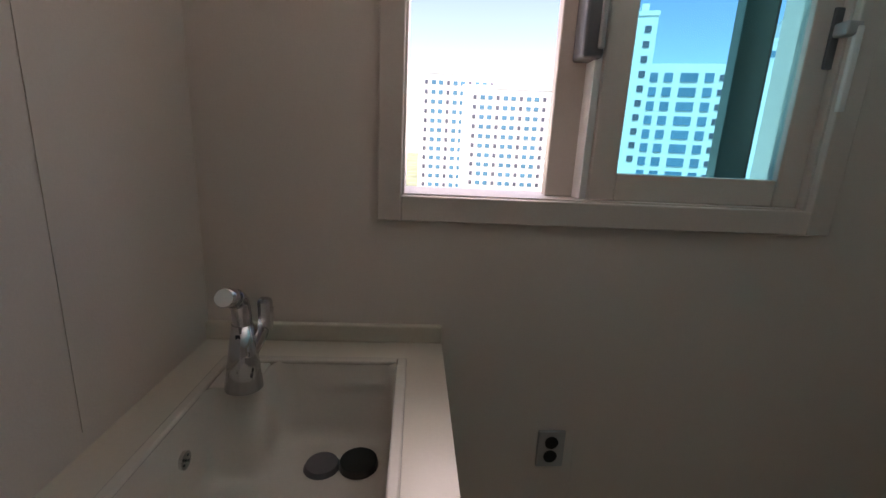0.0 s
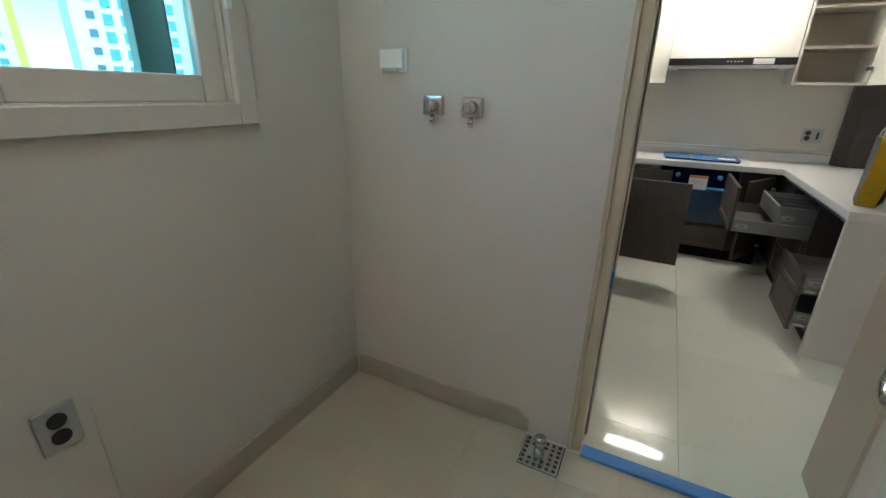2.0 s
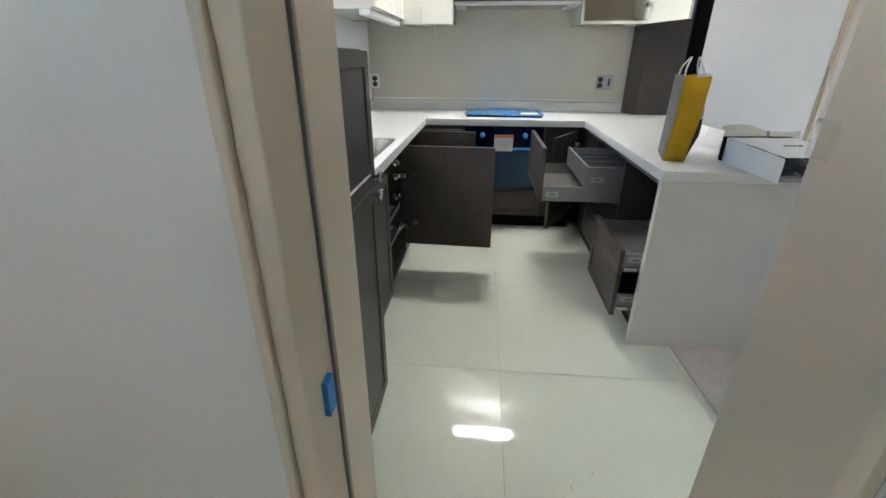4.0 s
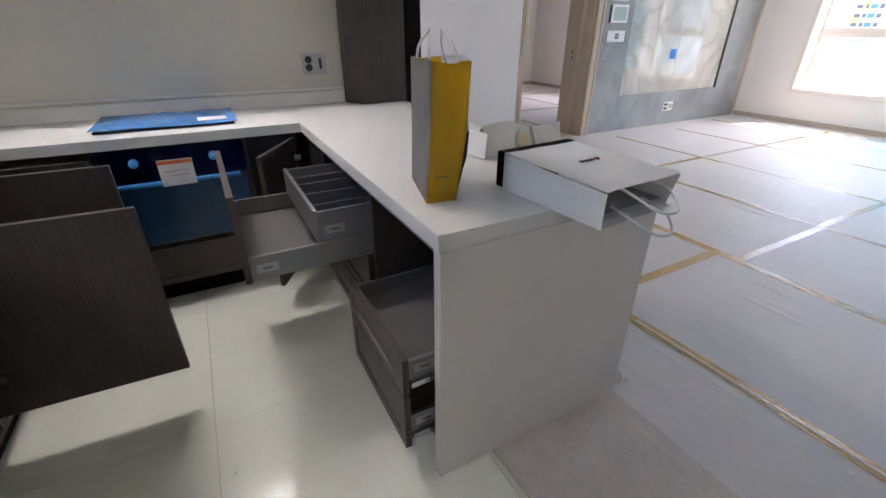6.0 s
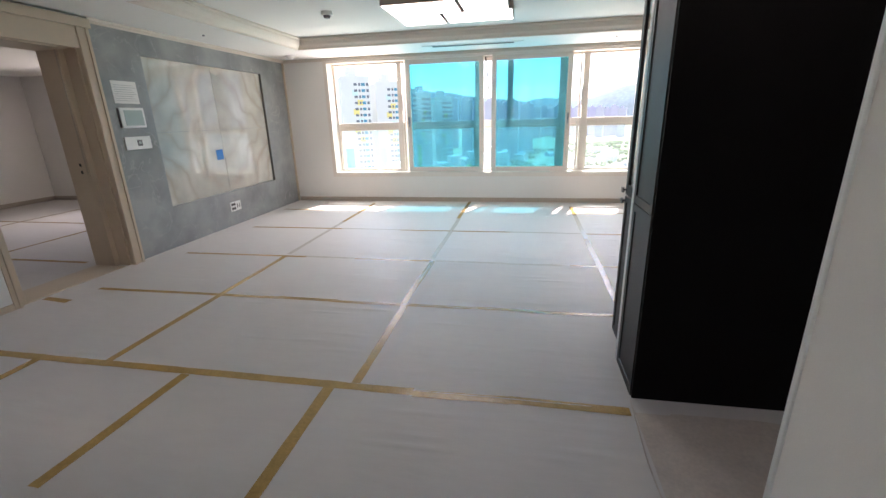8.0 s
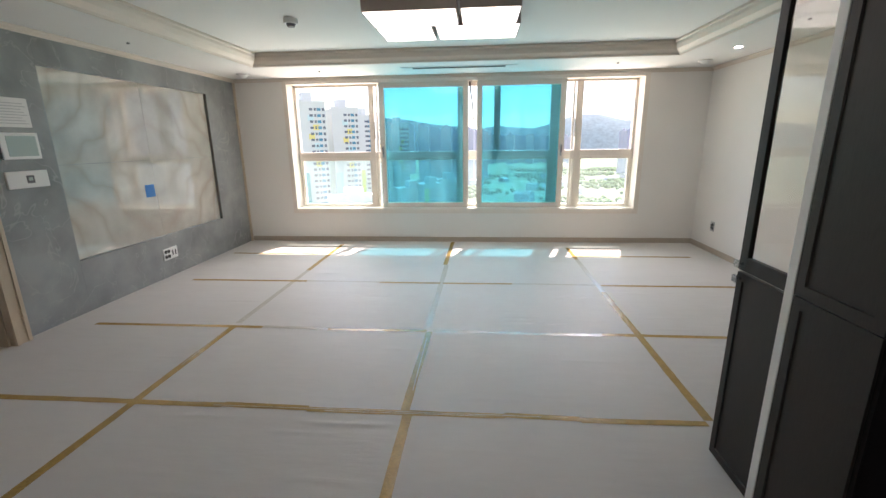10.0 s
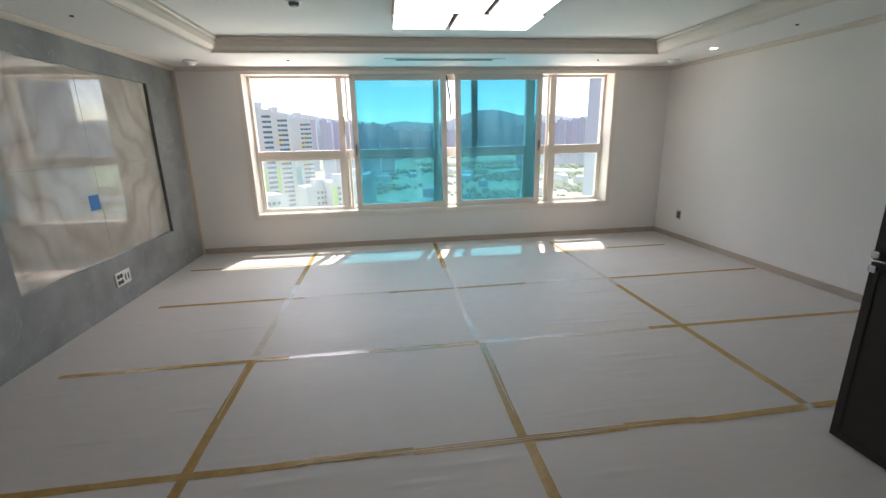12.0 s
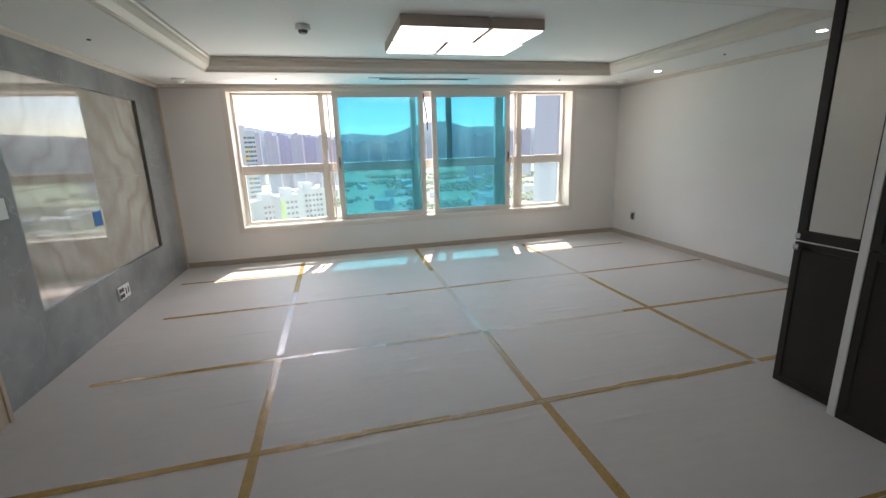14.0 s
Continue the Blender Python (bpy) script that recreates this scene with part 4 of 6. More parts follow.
hd = part("handle", cyl((5.022, -0.7, 0.648), (5.022, -0.18, 0.648), 0.012), M_BLUEFILM, ov, "blue-wrapped bar handle", smooth=True)
for y in (-0.66, -0.22):
    part("handle_post", cyl((5.055, y, 0.648), (5.022, y, 0.648), 0.008, seg=12), M_OVENBLACK, hd)
lb = part("label_sheet", box(5.02, 5.0215, -0.51, -0.37, 0.635, 0.755), M_PAPER, ov, "white sticker with an orange band", m=Matrix.Translation((-0.016, 0, 0)))
part("label_band", box(5.0025, 5.0038, -0.508, -0.372, 0.735, 0.752), M_ORANGE, lb)
part("label_line", box(5.0025, 5.0038, -0.49, -0.39, 0.7, 0.706), M_FADEDINK, lb)
part("label_line", box(5.0025, 5.0038, -0.49, -0.41, 0.68, 0.686), M_FADEDINK, lb)
film = bmesh.new()
bmesh.ops.create_grid(film, x_segments=24, y_segments=10, size=0.5)
film.transform(Matrix(((0, 0, 1, 5.045), (0.6, 0, 0, -0.44), (0, 0.14, 0, 0.735), (0, 0, 0, 1))))
for v in film.verts:
    v.co.x += 0.012 * noise.noise(v.co * 14)
part("loose_film", film, pane_material("loose_blue_film", (0.1, 0.25, 0.75), rough=0.05), ov, "crumpled translucent blue film", smooth=True)
oh = thing("oven_housing", (5.33, -0.44, 0), "dark brown oven housing with a drawer below", "base cabinet", "kitchen base cabinets")
part("side", box(5.07, 5.6, -0.755, -0.737, 0.1, CT - 0.047, 0.001), M_DARK, oh)
part("side", box(5.07, 5.6, -0.143, -0.125, 0.1, CT - 0.047, 0.001), M_DARK, oh)
part("shelf", box(5.08, 5.6, -0.737, -0.143, 0.315, 0.333), M_DARK, oh)
part("drawer_front", shaker(0.59, 0.2, 0.02, 0.045), M_DARK, oh, m=upright(5.055, -0.145, 0.112, -90))
part("plinth", box(5.12, 5.136, -1.0, 0.15, 0, 0.1), M_BLACKSHADE, oh)
cu_ = thing("corner_cabinet", (5.3, -0.9, 0), "dark brown corner cabinet with its door ajar", "base cabinet", "kitchen base cabinets")
# solid block coloured near black as the shaded inside
part("body", box(5.09, 5.6, -1.0, -0.757, 0.1, CT - 0.047), M_INNER, cu_)
cd = part("door", shaker(0.4, 0.66, 0.02, 0.055), M_DARK, cu_, "dark door standing ajar", m=upright(4.75, -0.78, 0.12, -32))
part("hinge", box(5.0, 5.06, -1.0, -0.96, 0.68, 0.71, 0.004), M_CHROME, cd)
part("hinge", box(5.0, 5.06, -1.0, -0.96, 0.2, 0.23, 0.004), M_CHROME, cd)

# peninsula: two drawer units that open to the north
pu = thing("drawer_unit", (4.4, -1.4, 0), "dark drawer unit with its drawers pulled out", "base cabinet", "kitchen base cabinets")
for x in (4.09, 4.735):
    part("side", box(x - 0.009, x + 0.009, -1.78, -1.05, 0.1, CT - 0.047), M_DARK, pu)
part("back", box(4.1, 4.725, -1.79, -1.775, 0.1, CT - 0.047), M_INNER, pu)
part("bottom", box(4.1, 4.725, -1.775, -1.05, 0.1, 0.118), M_DARK, pu)
part("handle_rail", box(3.567, 4.98, -1.056, -1.04, CT - 0.075, CT - 0.048, 0.002), M_STEELBOX, pu)
part("plinth", box(3.567, 5.0, -1.1, -1.085, 0, 0.1), M_BLACKSHADE, pu)


def drawer(parent, x0, x1, yf, yb, z0, front_z0, front_z1, side_h, board, front=True):
    """A metal-sided drawer whose front faces north; yf is its front face."""
    dr = part("drawer", box(x0 + 0.02, x1 - 0.02, yb, yf - 0.02, z0, z0 + 0.016, 0.001), board, parent)
    part("drawer_side", box(x0 + 0.012, x0 + 0.026, yb, yf - 0.02, z0, z0 + side_h, 0.002), M_STEELBOX, dr)
    part("drawer_side", box(x1 - 0.026, x1 - 0.012, yb, yf - 0.02, z0, z0 + side_h, 0.002), M_STEELBOX, dr)
    part("drawer_back", box(x0 + 0.026, x1 - 0.026, yb, yb + 0.012, z0 + 0.016, z0 + side_h), M_STEELBOX, dr)
    if front:
        part("drawer_front", shaker(x1 - x0, front_z1 - front_z0, 0.02, 0.05), M_DARK, dr, m=upright(x1, yf, front_z0, 180))
    cap = part("cover_cap", box(x0 + 0.0095, x0 + 0.0125, yf - 0.11, yf - 0.04, z0 + 0.025, z0 + 0.055, 0.001), M_GREYPLATE, dr)
    part("cap_mark", box(x0 + 0.0085, x0 + 0.0098, yf - 0.09, yf - 0.06, z0 + 0.037, z0 + 0.043), M_DARKGREY, cap)
    return dr


drawer(pu, 4.1, 4.725, -0.61, -1.1, 0.535, 0.535, 0.835, 0.085, M_DRAWERBOARD)
ct = drawer(pu, 4.115, 4.71, -0.85, -1.35, 0.62, 0.62, 0.74, 0.11, M_DRAWERBOARD, front=False)
part("drawer_front", box(4.13, 4.695, -0.872, -0.858, 0.62, 0.735, 0.002), M_STEELBOX, ct)
for x in (4.25, 4.38, 4.51, 4.61):
    part("divider", box(x, x + 0.008, -1.3, -0.88, 0.636, 0.71, 0.001), M_DARKGREY, ct)
part("tray_insert", box(4.145, 4.69, -1.33, -0.88, 0.636, 0.64), M_DARKGREY, ct)
for i in range(4):
    part("steel_peg", cyl((4.27 + 0.03 * i, -0.93, 0.66), (4.36 + 0.02 * i, -1.02, 0.66), 0.006, seg=10), M_CHROME, ct)
part("lower_front", shaker(0.61, 0.2, 0.02, 0.05), M_DARK, pu, m=upright(4.722, -1.03, 0.32, 180))
part("lower_front", shaker(0.61, 0.19, 0.02, 0.05), M_DARK, pu, m=upright(4.722, -1.03, 0.12, 180))
pu2 = thing("drawer_unit", (3.83, -1.4, 0), "dark drawer unit at the peninsula end, two low drawers pulled out", "base cabinet", "kitchen base cabinets")
part("back", box(3.57, 4.08, -1.79, -1.775, 0.1, CT - 0.047), M_INNER, pu2)
part("side", box(3.567, 3.575, -1.775, -1.05, 0.1, CT - 0.047), M_INNER, pu2)
part("bottom", box(3.576, 4.08, -1.775, -1.05, 0.1, 0.118), M_DARK, pu2)
a = drawer(pu2, 3.585, 4.075, -0.935, -1.5, 0.385, 0.345, 0.475, 0.07, M_DRAWERBOARD)
part("runner", box(3.58, 3.597, -1.5, -0.96, 0.37, 0.39, 0.002), M_CHROME, a)
a = drawer(pu2, 3.585, 4.075, -0.935, -1.5, 0.175, 0.13, 0.335, 0.07, M_DRAWERBOARD)
part("runner", box(3.58, 3.597, -1.5, -0.96, 0.16, 0.18, 0.002), M_CHROME, a)
cu3 = thing("peninsula_cabinet", (4.87, -1.4, 0), "dark brown cabinet in the peninsula corner", "base cabinet", "kitchen base cabinets")
part("body", box(4.75, 5.6, -1.79, -1.05, 0.1, CT - 0.047), M_INNER, cu3)
solid("peninsula_back_panel", box(3.567, 5.62, -1.798, -1.792, 0.0, CT - 0.047), M_ENDPANEL, "speckled ivory back panel of the peninsula", "panel")

# cooktop, still under film
ck = thing("cooktop", (5.37, -0.44, CT), "built-in cooktop covered with blue protective film", "cooktop")
part("glass", box(5.16, 5.57, -0.73, -0.15, CT + 0.001, CT + 0.012, 0.003), M_OVENBLACK, ck)
fl = bmesh.new()
bmesh.ops.create_grid(fl, x_segments=22, y_segments=26, size=0.5)
fl.transform(Matrix(((0.44, 0, 0, 5.365), (0, 0.61, 0, -0.44), (0, 0, 1, CT + 0.0165), (0, 0, 0, 1))))
for v in fl.verts:
    v.co.z += 0.0035 * noise.noise(v.co * 18) + 0.002 * noise.noise(v.co * 45)
part("blue_film", fl, M_BLUEFILM, ck, "wrinkled blue protective film", smooth=True)
part("label_sheet", box(5.2, 5.3, -0.7, -0.57, CT + 0.0215, CT + 0.0225), M_PAPER, ck)

# upper cabinets
def upper(name, x0, x1, y0, y1, z0, z1, label):
    u = thing(name, ((x0 + x1) / 2, (y0 + y1) / 2, z0), label, "wall cabinet", "kitchen wall cabinets")
    part("body", box(x0, x1, y0, y1, z0, z1, 0.002), M_WHITECAB, u)
    return u


uh = upper("hood_cabinet", 5.27, 5.619, -0.94, -0.035, 1.7, 2.344, "gloss ivory wall cabinet over the range hood")
for y in (-0.94, -0.486):
    part("door", box(5.25, 5.268, y + 0.002, y + 0.45, 1.702, 2.34, 0.002), M_WHITECAB, uh)
rh = thing("range_hood", (5.4, -0.49, 1.62), "slim black and white range hood under the wall cabinet", "range hood")
part("body", box(5.26, 5.618, -0.935, -0.04, 1.625, 1.698, 0.004), M_WHITE, rh)
fr_ = part("front_strip", box(5.22, 5.26, -0.94, -0.035, 1.645, 1.7, 0.004), M_BLACK, rh, "glossy black control strip")
part("sticker", box(5.2185, 5.2202, -0.79, -0.65, 1.65, 1.693), M_PAPER, fr_)
for i in range(5):
    part("button_mark", box(5.2185, 5.2202, -0.48 - 0.025 * i, -0.465 - 0.025 * i, 1.668, 1.676), M_FADEDINK, fr_)
part("filter", box(5.3, 5.6, -0.85, -0.12, 1.621, 1.625), M_STEEL, rh)
ul = thing("open_wall_cabinet", (5.43, -1.16, 1.5), "ivory wall cabinet with its door open, showing bare shelves", "wall cabinet", "kitchen wall cabinets")
inner = material("greige_cabinet_inside", (0.5, 0.45, 0.37), 0.5, vary=0.05)
part("side", box(5.25, 5.619, -0.962, -0.944, 1.5, 2.344, 0.001), M_WHITECAB, ul)
part("side", box(5.25, 5.619, -1.42, -1.402, 1.5, 2.344, 0.001), M_WHITECAB, ul)
part("back", box(5.6, 5.619, -1.402, -0.962, 1.5, 2.344), inner, ul)
for z in (1.5, 1.76, 2.04, 2.325):
    part("shelf", box(5.255, 5.6, -1.402, -0.962, z, z + 0.018, 0.001), inner if z > 1.5 else M_WHITECAB, ul)
dd = part("door", box(-0.43, 0, -0.02, 0, 1.5, 2.34, 0.002), M_WHITECAB, ul, "open gloss ivory door", m=pose(5.25, -1.405, 0, 0, 0, 14))
part("hinge", box(5.2, 5.26, -1.4, -1.375, 1.6, 1.63, 0.003), M_CHROME, dd)
un = upper("corner_wall_cabinet", 5.27, 5.619, -0.033, 0.345, 1.5, 2.344, "gloss ivory corner wall cabinet")
part("door", box(5.25, 5.268, -0.03, 0.2, 1.502, 2.34, 0.002), M_WHITECAB, un)
un2 = upper("sink_wall_cabinet", 4.35, 5.268, 0.35, 0.699, 1.52, 2.344, "ivory wall cabinet on the window wall with a framed door")
part("door", shaker(0.45, 0.8, 0.02, 0.07), M_WHITECAB, un2, m=upright(4.352, 0.329, 1.53, 0))
part("door", shaker(0.45, 0.8, 0.02, 0.07), M_WHITECAB, un2, m=upright(4.81, 0.329, 1.53, 0))
part("light_rail", box(4.35, 5.25, 0.36, 0.42, 1.49, 1.519, 0.003), M_WHITE, un2)
solid("hanging_hook", tube([(5.3, 0.1, 1.502), (5.3, 0.1, 1.44), (5.29, 0.11, 1.415), (5.28, 0.1, 1.43)], 0.006), M_CHROME, "small chrome hook under the wall cabinet", "hook", smooth=True)

# tall dark housing on the worktop end
th = thing("tall_housing", (5.6, -1.64, CT), "tall dark brown cabinet standing on the worktop end", "cabinet")
part("body", prism([(5.619, -1.435), (5.55, -1.435), (5.46, -1.5), (5.46, -1.8), (5.9, -1.8), (5.9, -1.852), (5.619, -1.852)], "z", CT + 0.002, 2.344), M_DARK, th)
part("side_column", box(5.56, 5.9, -1.96, -1.854, 0.004, 2.34, 0.002), M_BLACKSHADE, th)


def outlet(name, m, w, h, holes, label, mat=None, slots=()):
    """A wall plate with round sockets; its face looks along -y before m."""
    o = thing(name, m.translation, label, "socket", "wall sockets")
    part("plate", box(-w / 2, w / 2, -0.01, 0, -h / 2, h / 2, 0.003), mat or M_GREYPLATE, o, m=m)
    for x, z in holes:
        part("socket", cyl((x, -0.0125, z), (x, -0.0095, z), 0.021, seg=20), M_BLACK, o, m=m)
    for x, z in slots:
        part("slot", box(x - 0.008, x + 0.008, -0.0125, -0.0095, z - 0.03, z + 0.03, 0.001), M_BLACK, o, m=m)
    return o


FACE_W, FACE_S, FACE_N = 90, 0, 180  # turns that make a plate look west (on an east wall), south, north
outlet("socket", upright(5.62, -1.262, 1.095, -90), 0.145, 0.117, [(-0.035, 0.022), (-0.035, -0.022)], "silver kitchen socket plate with a slot", slots=[(0.035, 0)])
outlet("socket", upright(5.62, 0.66, 1.09, -90), 0.075, 0.117, [(0, 0.022), (0, -0.022)], "silver kitchen socket plate", M_WHITE)
outlet("socket", upright(1.055, 1.11, 0.572, 0), 0.085, 0.125, [(0, 0.024), (0, -0.024)], "grey utility socket plate with two sockets")
outlet("socket", upright(0.53, -8.04, 0.345, 90), 0.085, 0.12, [(0.016, 0.022), (0.016, -0.022)], "grey living room socket plate", slots=[(-0.02, 0)])
outlet("socket", upright(12.3, -7.2, 0.35, -90), 0.12, 0.12, [(-0.03, 0.022), (-0.03, -0.022)], "grey bedroom socket plate", slots=[(0.03, 0)])
outlet("socket", upright(7.05, -6.77, 0.262, -90), 0.22, 0.13, [(-0.075, 0.028), (-0.075, -0.028), (-0.03, 0.028), (-0.03, -0.028)], "wide white socket plate low on the stone wall", M_WHITE, slots=[(0.03, 0), (0.075, 0)])

# kitchen ceiling lamp
kl = thing("kitchen_lamp", (5.04, -0.4, 2.27), "long white LED ceiling lamp over the kitchen", "ceiling lamp")
part("housing", box(4.92, 5.16, -0.85, 0.05, 2.3, 2.345, 0.006), M_WHITE, kl)
part("diffuser", box(5.0, 5.08, -0.68, -0.12, 2.285, 2.3, 0.003), M_LEDK, kl)

# ---- bags on the peninsula ----
yb = thing("yellow_paper_bag", (3.82, -1.13, CT), "tall paper bag with yellow sides and white cord handles", "bag")
BM = pose(3.712, -1.125, CT + 0.002, 0, 0, -10)


def bag_side(pts, mat, name, label="", v0=0.0, v1=1.0, bulge=0.0):
    b = bmesh.new()
    grid = {}
    nu, nv = 8, 12
    p00, p10, p11, p01 = [Vector(p) for p in pts]
    for i in range(nu + 1):
        for j in range(nv + 1):
            u, v = i / nu, v0 + (v1 - v0) * j / nv
            k = 0.5 * v + 0.5 * min(1, v * 2.0)
            lo, hi = p00 * (1 - u) + p10 * u, p01 * (1 - u) + p11 * u
            q = Vector((lo.x + (hi.x - lo.x) * v, lo.y + (hi.y - lo.y) * k, lo.z + (hi.z - lo.z) * v))
            q.y -= bulge * math.sin(u * math.pi) ** 0.6 * math.sin(min(1, v * 1.2) * math.pi)
            edge = min(u, 1 - u, 1) * 4
            q = q + noise.noise_vector(q * 16 + Vector((3, 1, 2))) * 0.012 * min(edge, 1) * min(v * 4, 1)
            grid[i, j] = b.verts.new(q)
    for i in range(nu):
        for j in range(nv):
            b.faces.new((grid[i, j], grid[i + 1, j], grid[i + 1, j + 1], grid[i, j + 1]))
    bmesh.ops.solidify(b, geom=b.faces[:], thickness=0.0012)
    return part(name, b, mat, yb, label, smooth=True, m=BM)


L_, D_, H_ = 0.23, 0.085, 0.35
cs = [(0, D_ / 2), (0, -D_ / 2), (L_, -D_ / 2 - 0.065), (L_, D_ / 2 - 0.02)]
top = [(0.0, D_ / 2 - 0.02), (0.0, -D_ / 2 - 0.035), (L_ - 0.01, -D_ / 2 - 0.03), (L_ - 0.01, D_ / 2 - 0.025)]


def q4(i, j):
    return [(*cs[i], 0), (*cs[j], 0), (*top[j], H_), (*top[i], H_)]


bag_side(q4(0, 1), M_YELLOW, "yellow_side", "bright yellow creased gusset")
bag_side(q4(1, 2), M_BLACKSHADE, "dark_side", "black printed lower side", 0.0, 0.52, 0.03)
bag_side(q4(1, 2), M_PAPER, "silver_side", "silver-white upper side", 0.52, 1.0, 0.03)
bag_side(q4(2, 3), M_YELLOW, "yellow_side")
bag_side(q4(3, 0), M_BAGGREY, "grey_side", "grey printed side")
part("bottom", prism(cs, "z", 0.001, 0.003), M_YELLOW, yb, m=BM)
part("print_line", box(-0.0015, -0.0004, -0.02, 0.02, 0.07, 0.0715), M_INK, yb, m=BM)
for y in (-0.075, 0.015):
    part("cord_handle", tube([(0.05, y, H_ - 0.03), (0.065, y * 0.7, H_ + 0.03), (0.11, y * 0.35 - 0.015, H_ + 0.07), (0.155, y * 0.7, H_ + 0.03), (0.17, y, H_ - 0.03)], 0.0038), M_ROPE, yb, smooth=True, m=BM)

wb = thing("white_paper_bag", (3.55, -1.47, CT), "white paper bag with a dark base lying over the worktop edge", "bag")
WM = pose(3.755, -1.335, CT + 0.002, 0, 0, 184.5)
LW, WW, TW = 0.385, 0.285, 0.105


def crease(bm, amount, f=12):
    for v in bm.verts:
        v.co += noise.noise_vector(v.co * f + Vector((5, 2, 7))) * amount
    return bm


def sheet(x0, x1, y0, y1, z0, z1, nx, ny, taper=0.0):
    """A thin paper sheet; z falls from z0 at x0 to z1 at x1."""
    b = bmesh.new()
    bmesh.ops.create_grid(b, x_segments=nx, y_segments=ny, size=0.5)
    for v in b.verts:
        u, w = v.co.x + 0.5, v.co.y + 0.5
        v.co = Vector((x0 + (x1 - x0) * u, y0 + (y1 - y0) * w, z0 + (z1 - z0) * u))
    return b


part("upper_side", crease(sheet(0.03, LW, 0, WW, TW, TW - 0.012, 14, 10), 0.004), M_PAPER, wb, smooth=True, m=WM)
part("lower_side", crease(sheet(0.0, LW, 0, WW, 0.003, 0.004, 14, 10), 0.0012), M_PAPER, wb, smooth=True, m=WM)
part("gusset", crease(prism([(0.03, 0.0), (LW, 0.0), (LW, TW * 0.85), (0.03, TW)], "y", -0.0015, 0.0), 0.0), M_PAPER, wb, m=WM)
part("gusset", crease(prism([(0.03, 0.0), (LW - 0.02, 0.0), (LW, TW * 0.85), (0.03, TW)], "y", WW, WW + 0.0015), 0.0), M_PAPER, wb, m=WM)
part("dark_base", box(0.0, 0.032, -0.003, WW + 0.003, 0.003, TW + 0.002, 0.004), M_BLACKSHADE, wb, "black base band of the bag", m=WM)
part("inner_fold", box(0.24, LW - 0.03, 0.012, WW - 0.012, 0.008, 0.02), M_BAGGREY, wb, m=WM)
part("round_mark", cyl((0.2, 0.185, TW - 0.004), (0.2, 0.185, TW - 0.0005), 0.008), M_RED, wb, "small maroon round mark", m=WM)
for i in range(4):
    part("print_bar", box(0.196, 0.205, 0.158 - 0.013 * i, 0.167 - 0.013 * i, TW - 0.004, TW - 0.0008), M_INK, wb, m=WM)
for z in (TW - 0.02, 0.03):
    part("cord_handle", tube([(LW - 0.04, 0.08, z), (LW + 0.02, 0.075, z - 0.01), (LW + 0.075, 0.1, z - 0.035), (LW + 0.08, 0.16, z - 0.04), (LW + 0.03, 0.2, z - 0.015), (LW - 0.04, 0.2, z)], 0.0038), M_ROPE, wb, smooth=True, m=WM)

cb = thing("cream_paper_bag", (4.17, -1.6, CT), "crumpled cream paper bag lying open on the worktop", "bag")
CM = pose(4.0, -1.455, CT + 0.002, 0, 0, -84)


def paper(bm_, z0, z1, y0, y1):
    """Lean a sheet from (y0, z0) to (y1, z1), its top edge sagging."""
    for v in bm_.verts:
        t, x = v.co.y, v.co.x
        sag = 1 - 0.25 * (x / 0.4) ** 2 + 0.12 * math.sin(x * 17)
        v.co = Vector((x + 0.02 * t * (z1 > z0), y0 + (y1 - y0) * t, (z0 + (z1 - z0) * t) * (sag if t > 0 else 1)))
    return crease(bm_, 0.006, 16)


part("front_side", paper(sheet(0.0, 0.4, 0, 1, 0, 0, 18, 8), 0.008, 0.108, 0.0, 0.045), M_CREAM, cb, smooth=True, m=CM)
part("back_side", paper(sheet(0.0, 0.4, 0, 1, 0, 0, 18, 8), 0.008, 0.106, 0.145, 0.048), M_CREAM, cb, smooth=True, m=CM)
part("bottom", crease(sheet(0.0, 0.01, 0.0, 0.14, 0.004, 0.095, 3, 6), 0.004), M_PAPER, cb, m=CM)
tilt_ = CM @ pose(0, -0.004, 0.006, 66, 0, 0)
part("yellow_print", cyl((0.19, 0.045, 0.004), (0.19, 0.045, 0.0055), 0.03), M_CREAMPRINT, cb, "pale yellow round print", m=tilt_)
part("grey_ribbon", box(0.235, 0.25, 0.012, 0.09, 0.004, 0.006), M_BAGGREY, cb, m=tilt_)
part("cord_handle", tube([(0.27, 0.085, 0.004), (0.275, 0.04, 0.012), (0.3, 0.018, 0.014), (0.335, 0.022, 0.014), (0.355, 0.05, 0.012), (0.352, 0.085, 0.004)], 0.004), M_ROPE, cb, smooth=True, m=tilt_)

# ---- utility room things ----
UZ = 0.925
uc = thing("utility_worktop", (0.38, 0.6, UZ - 0.03), "ivory worktop of the utility sink", "worktop")
BX0, BX1, BY0, BY1 = 0.165, 0.593, 0.28, 0.972
u = slab_with_holes("y", UZ - 0.03, UZ, 0.06, 0.70, 0.1, 1.11, [(BX0, BX1, BY0, BY1)])
u.transform(Matrix(((1, 0, 0, 0), (0, 0, 1, 0), (0, 1, 0, 0), (0, 0, 0, 1))))
bmesh.ops.recalc_face_normals(u, faces=u.faces[:])
part("top", u, M_UCOUNTER, uc)
part("upstand", box(0.06, 0.70, 1.088, 1.11, UZ, UZ + 0.05, 0.004), M_UCOUNTER, uc)
ub = thing("utility_cabinet", (0.36, 0.6, 0), "pale cabinet under the utility sink", "cabinet")
part("side", box(0.66, 0.68, 0.12, 1.1, 0.1, UZ - 0.031, 0.002), M_UWALL, ub)
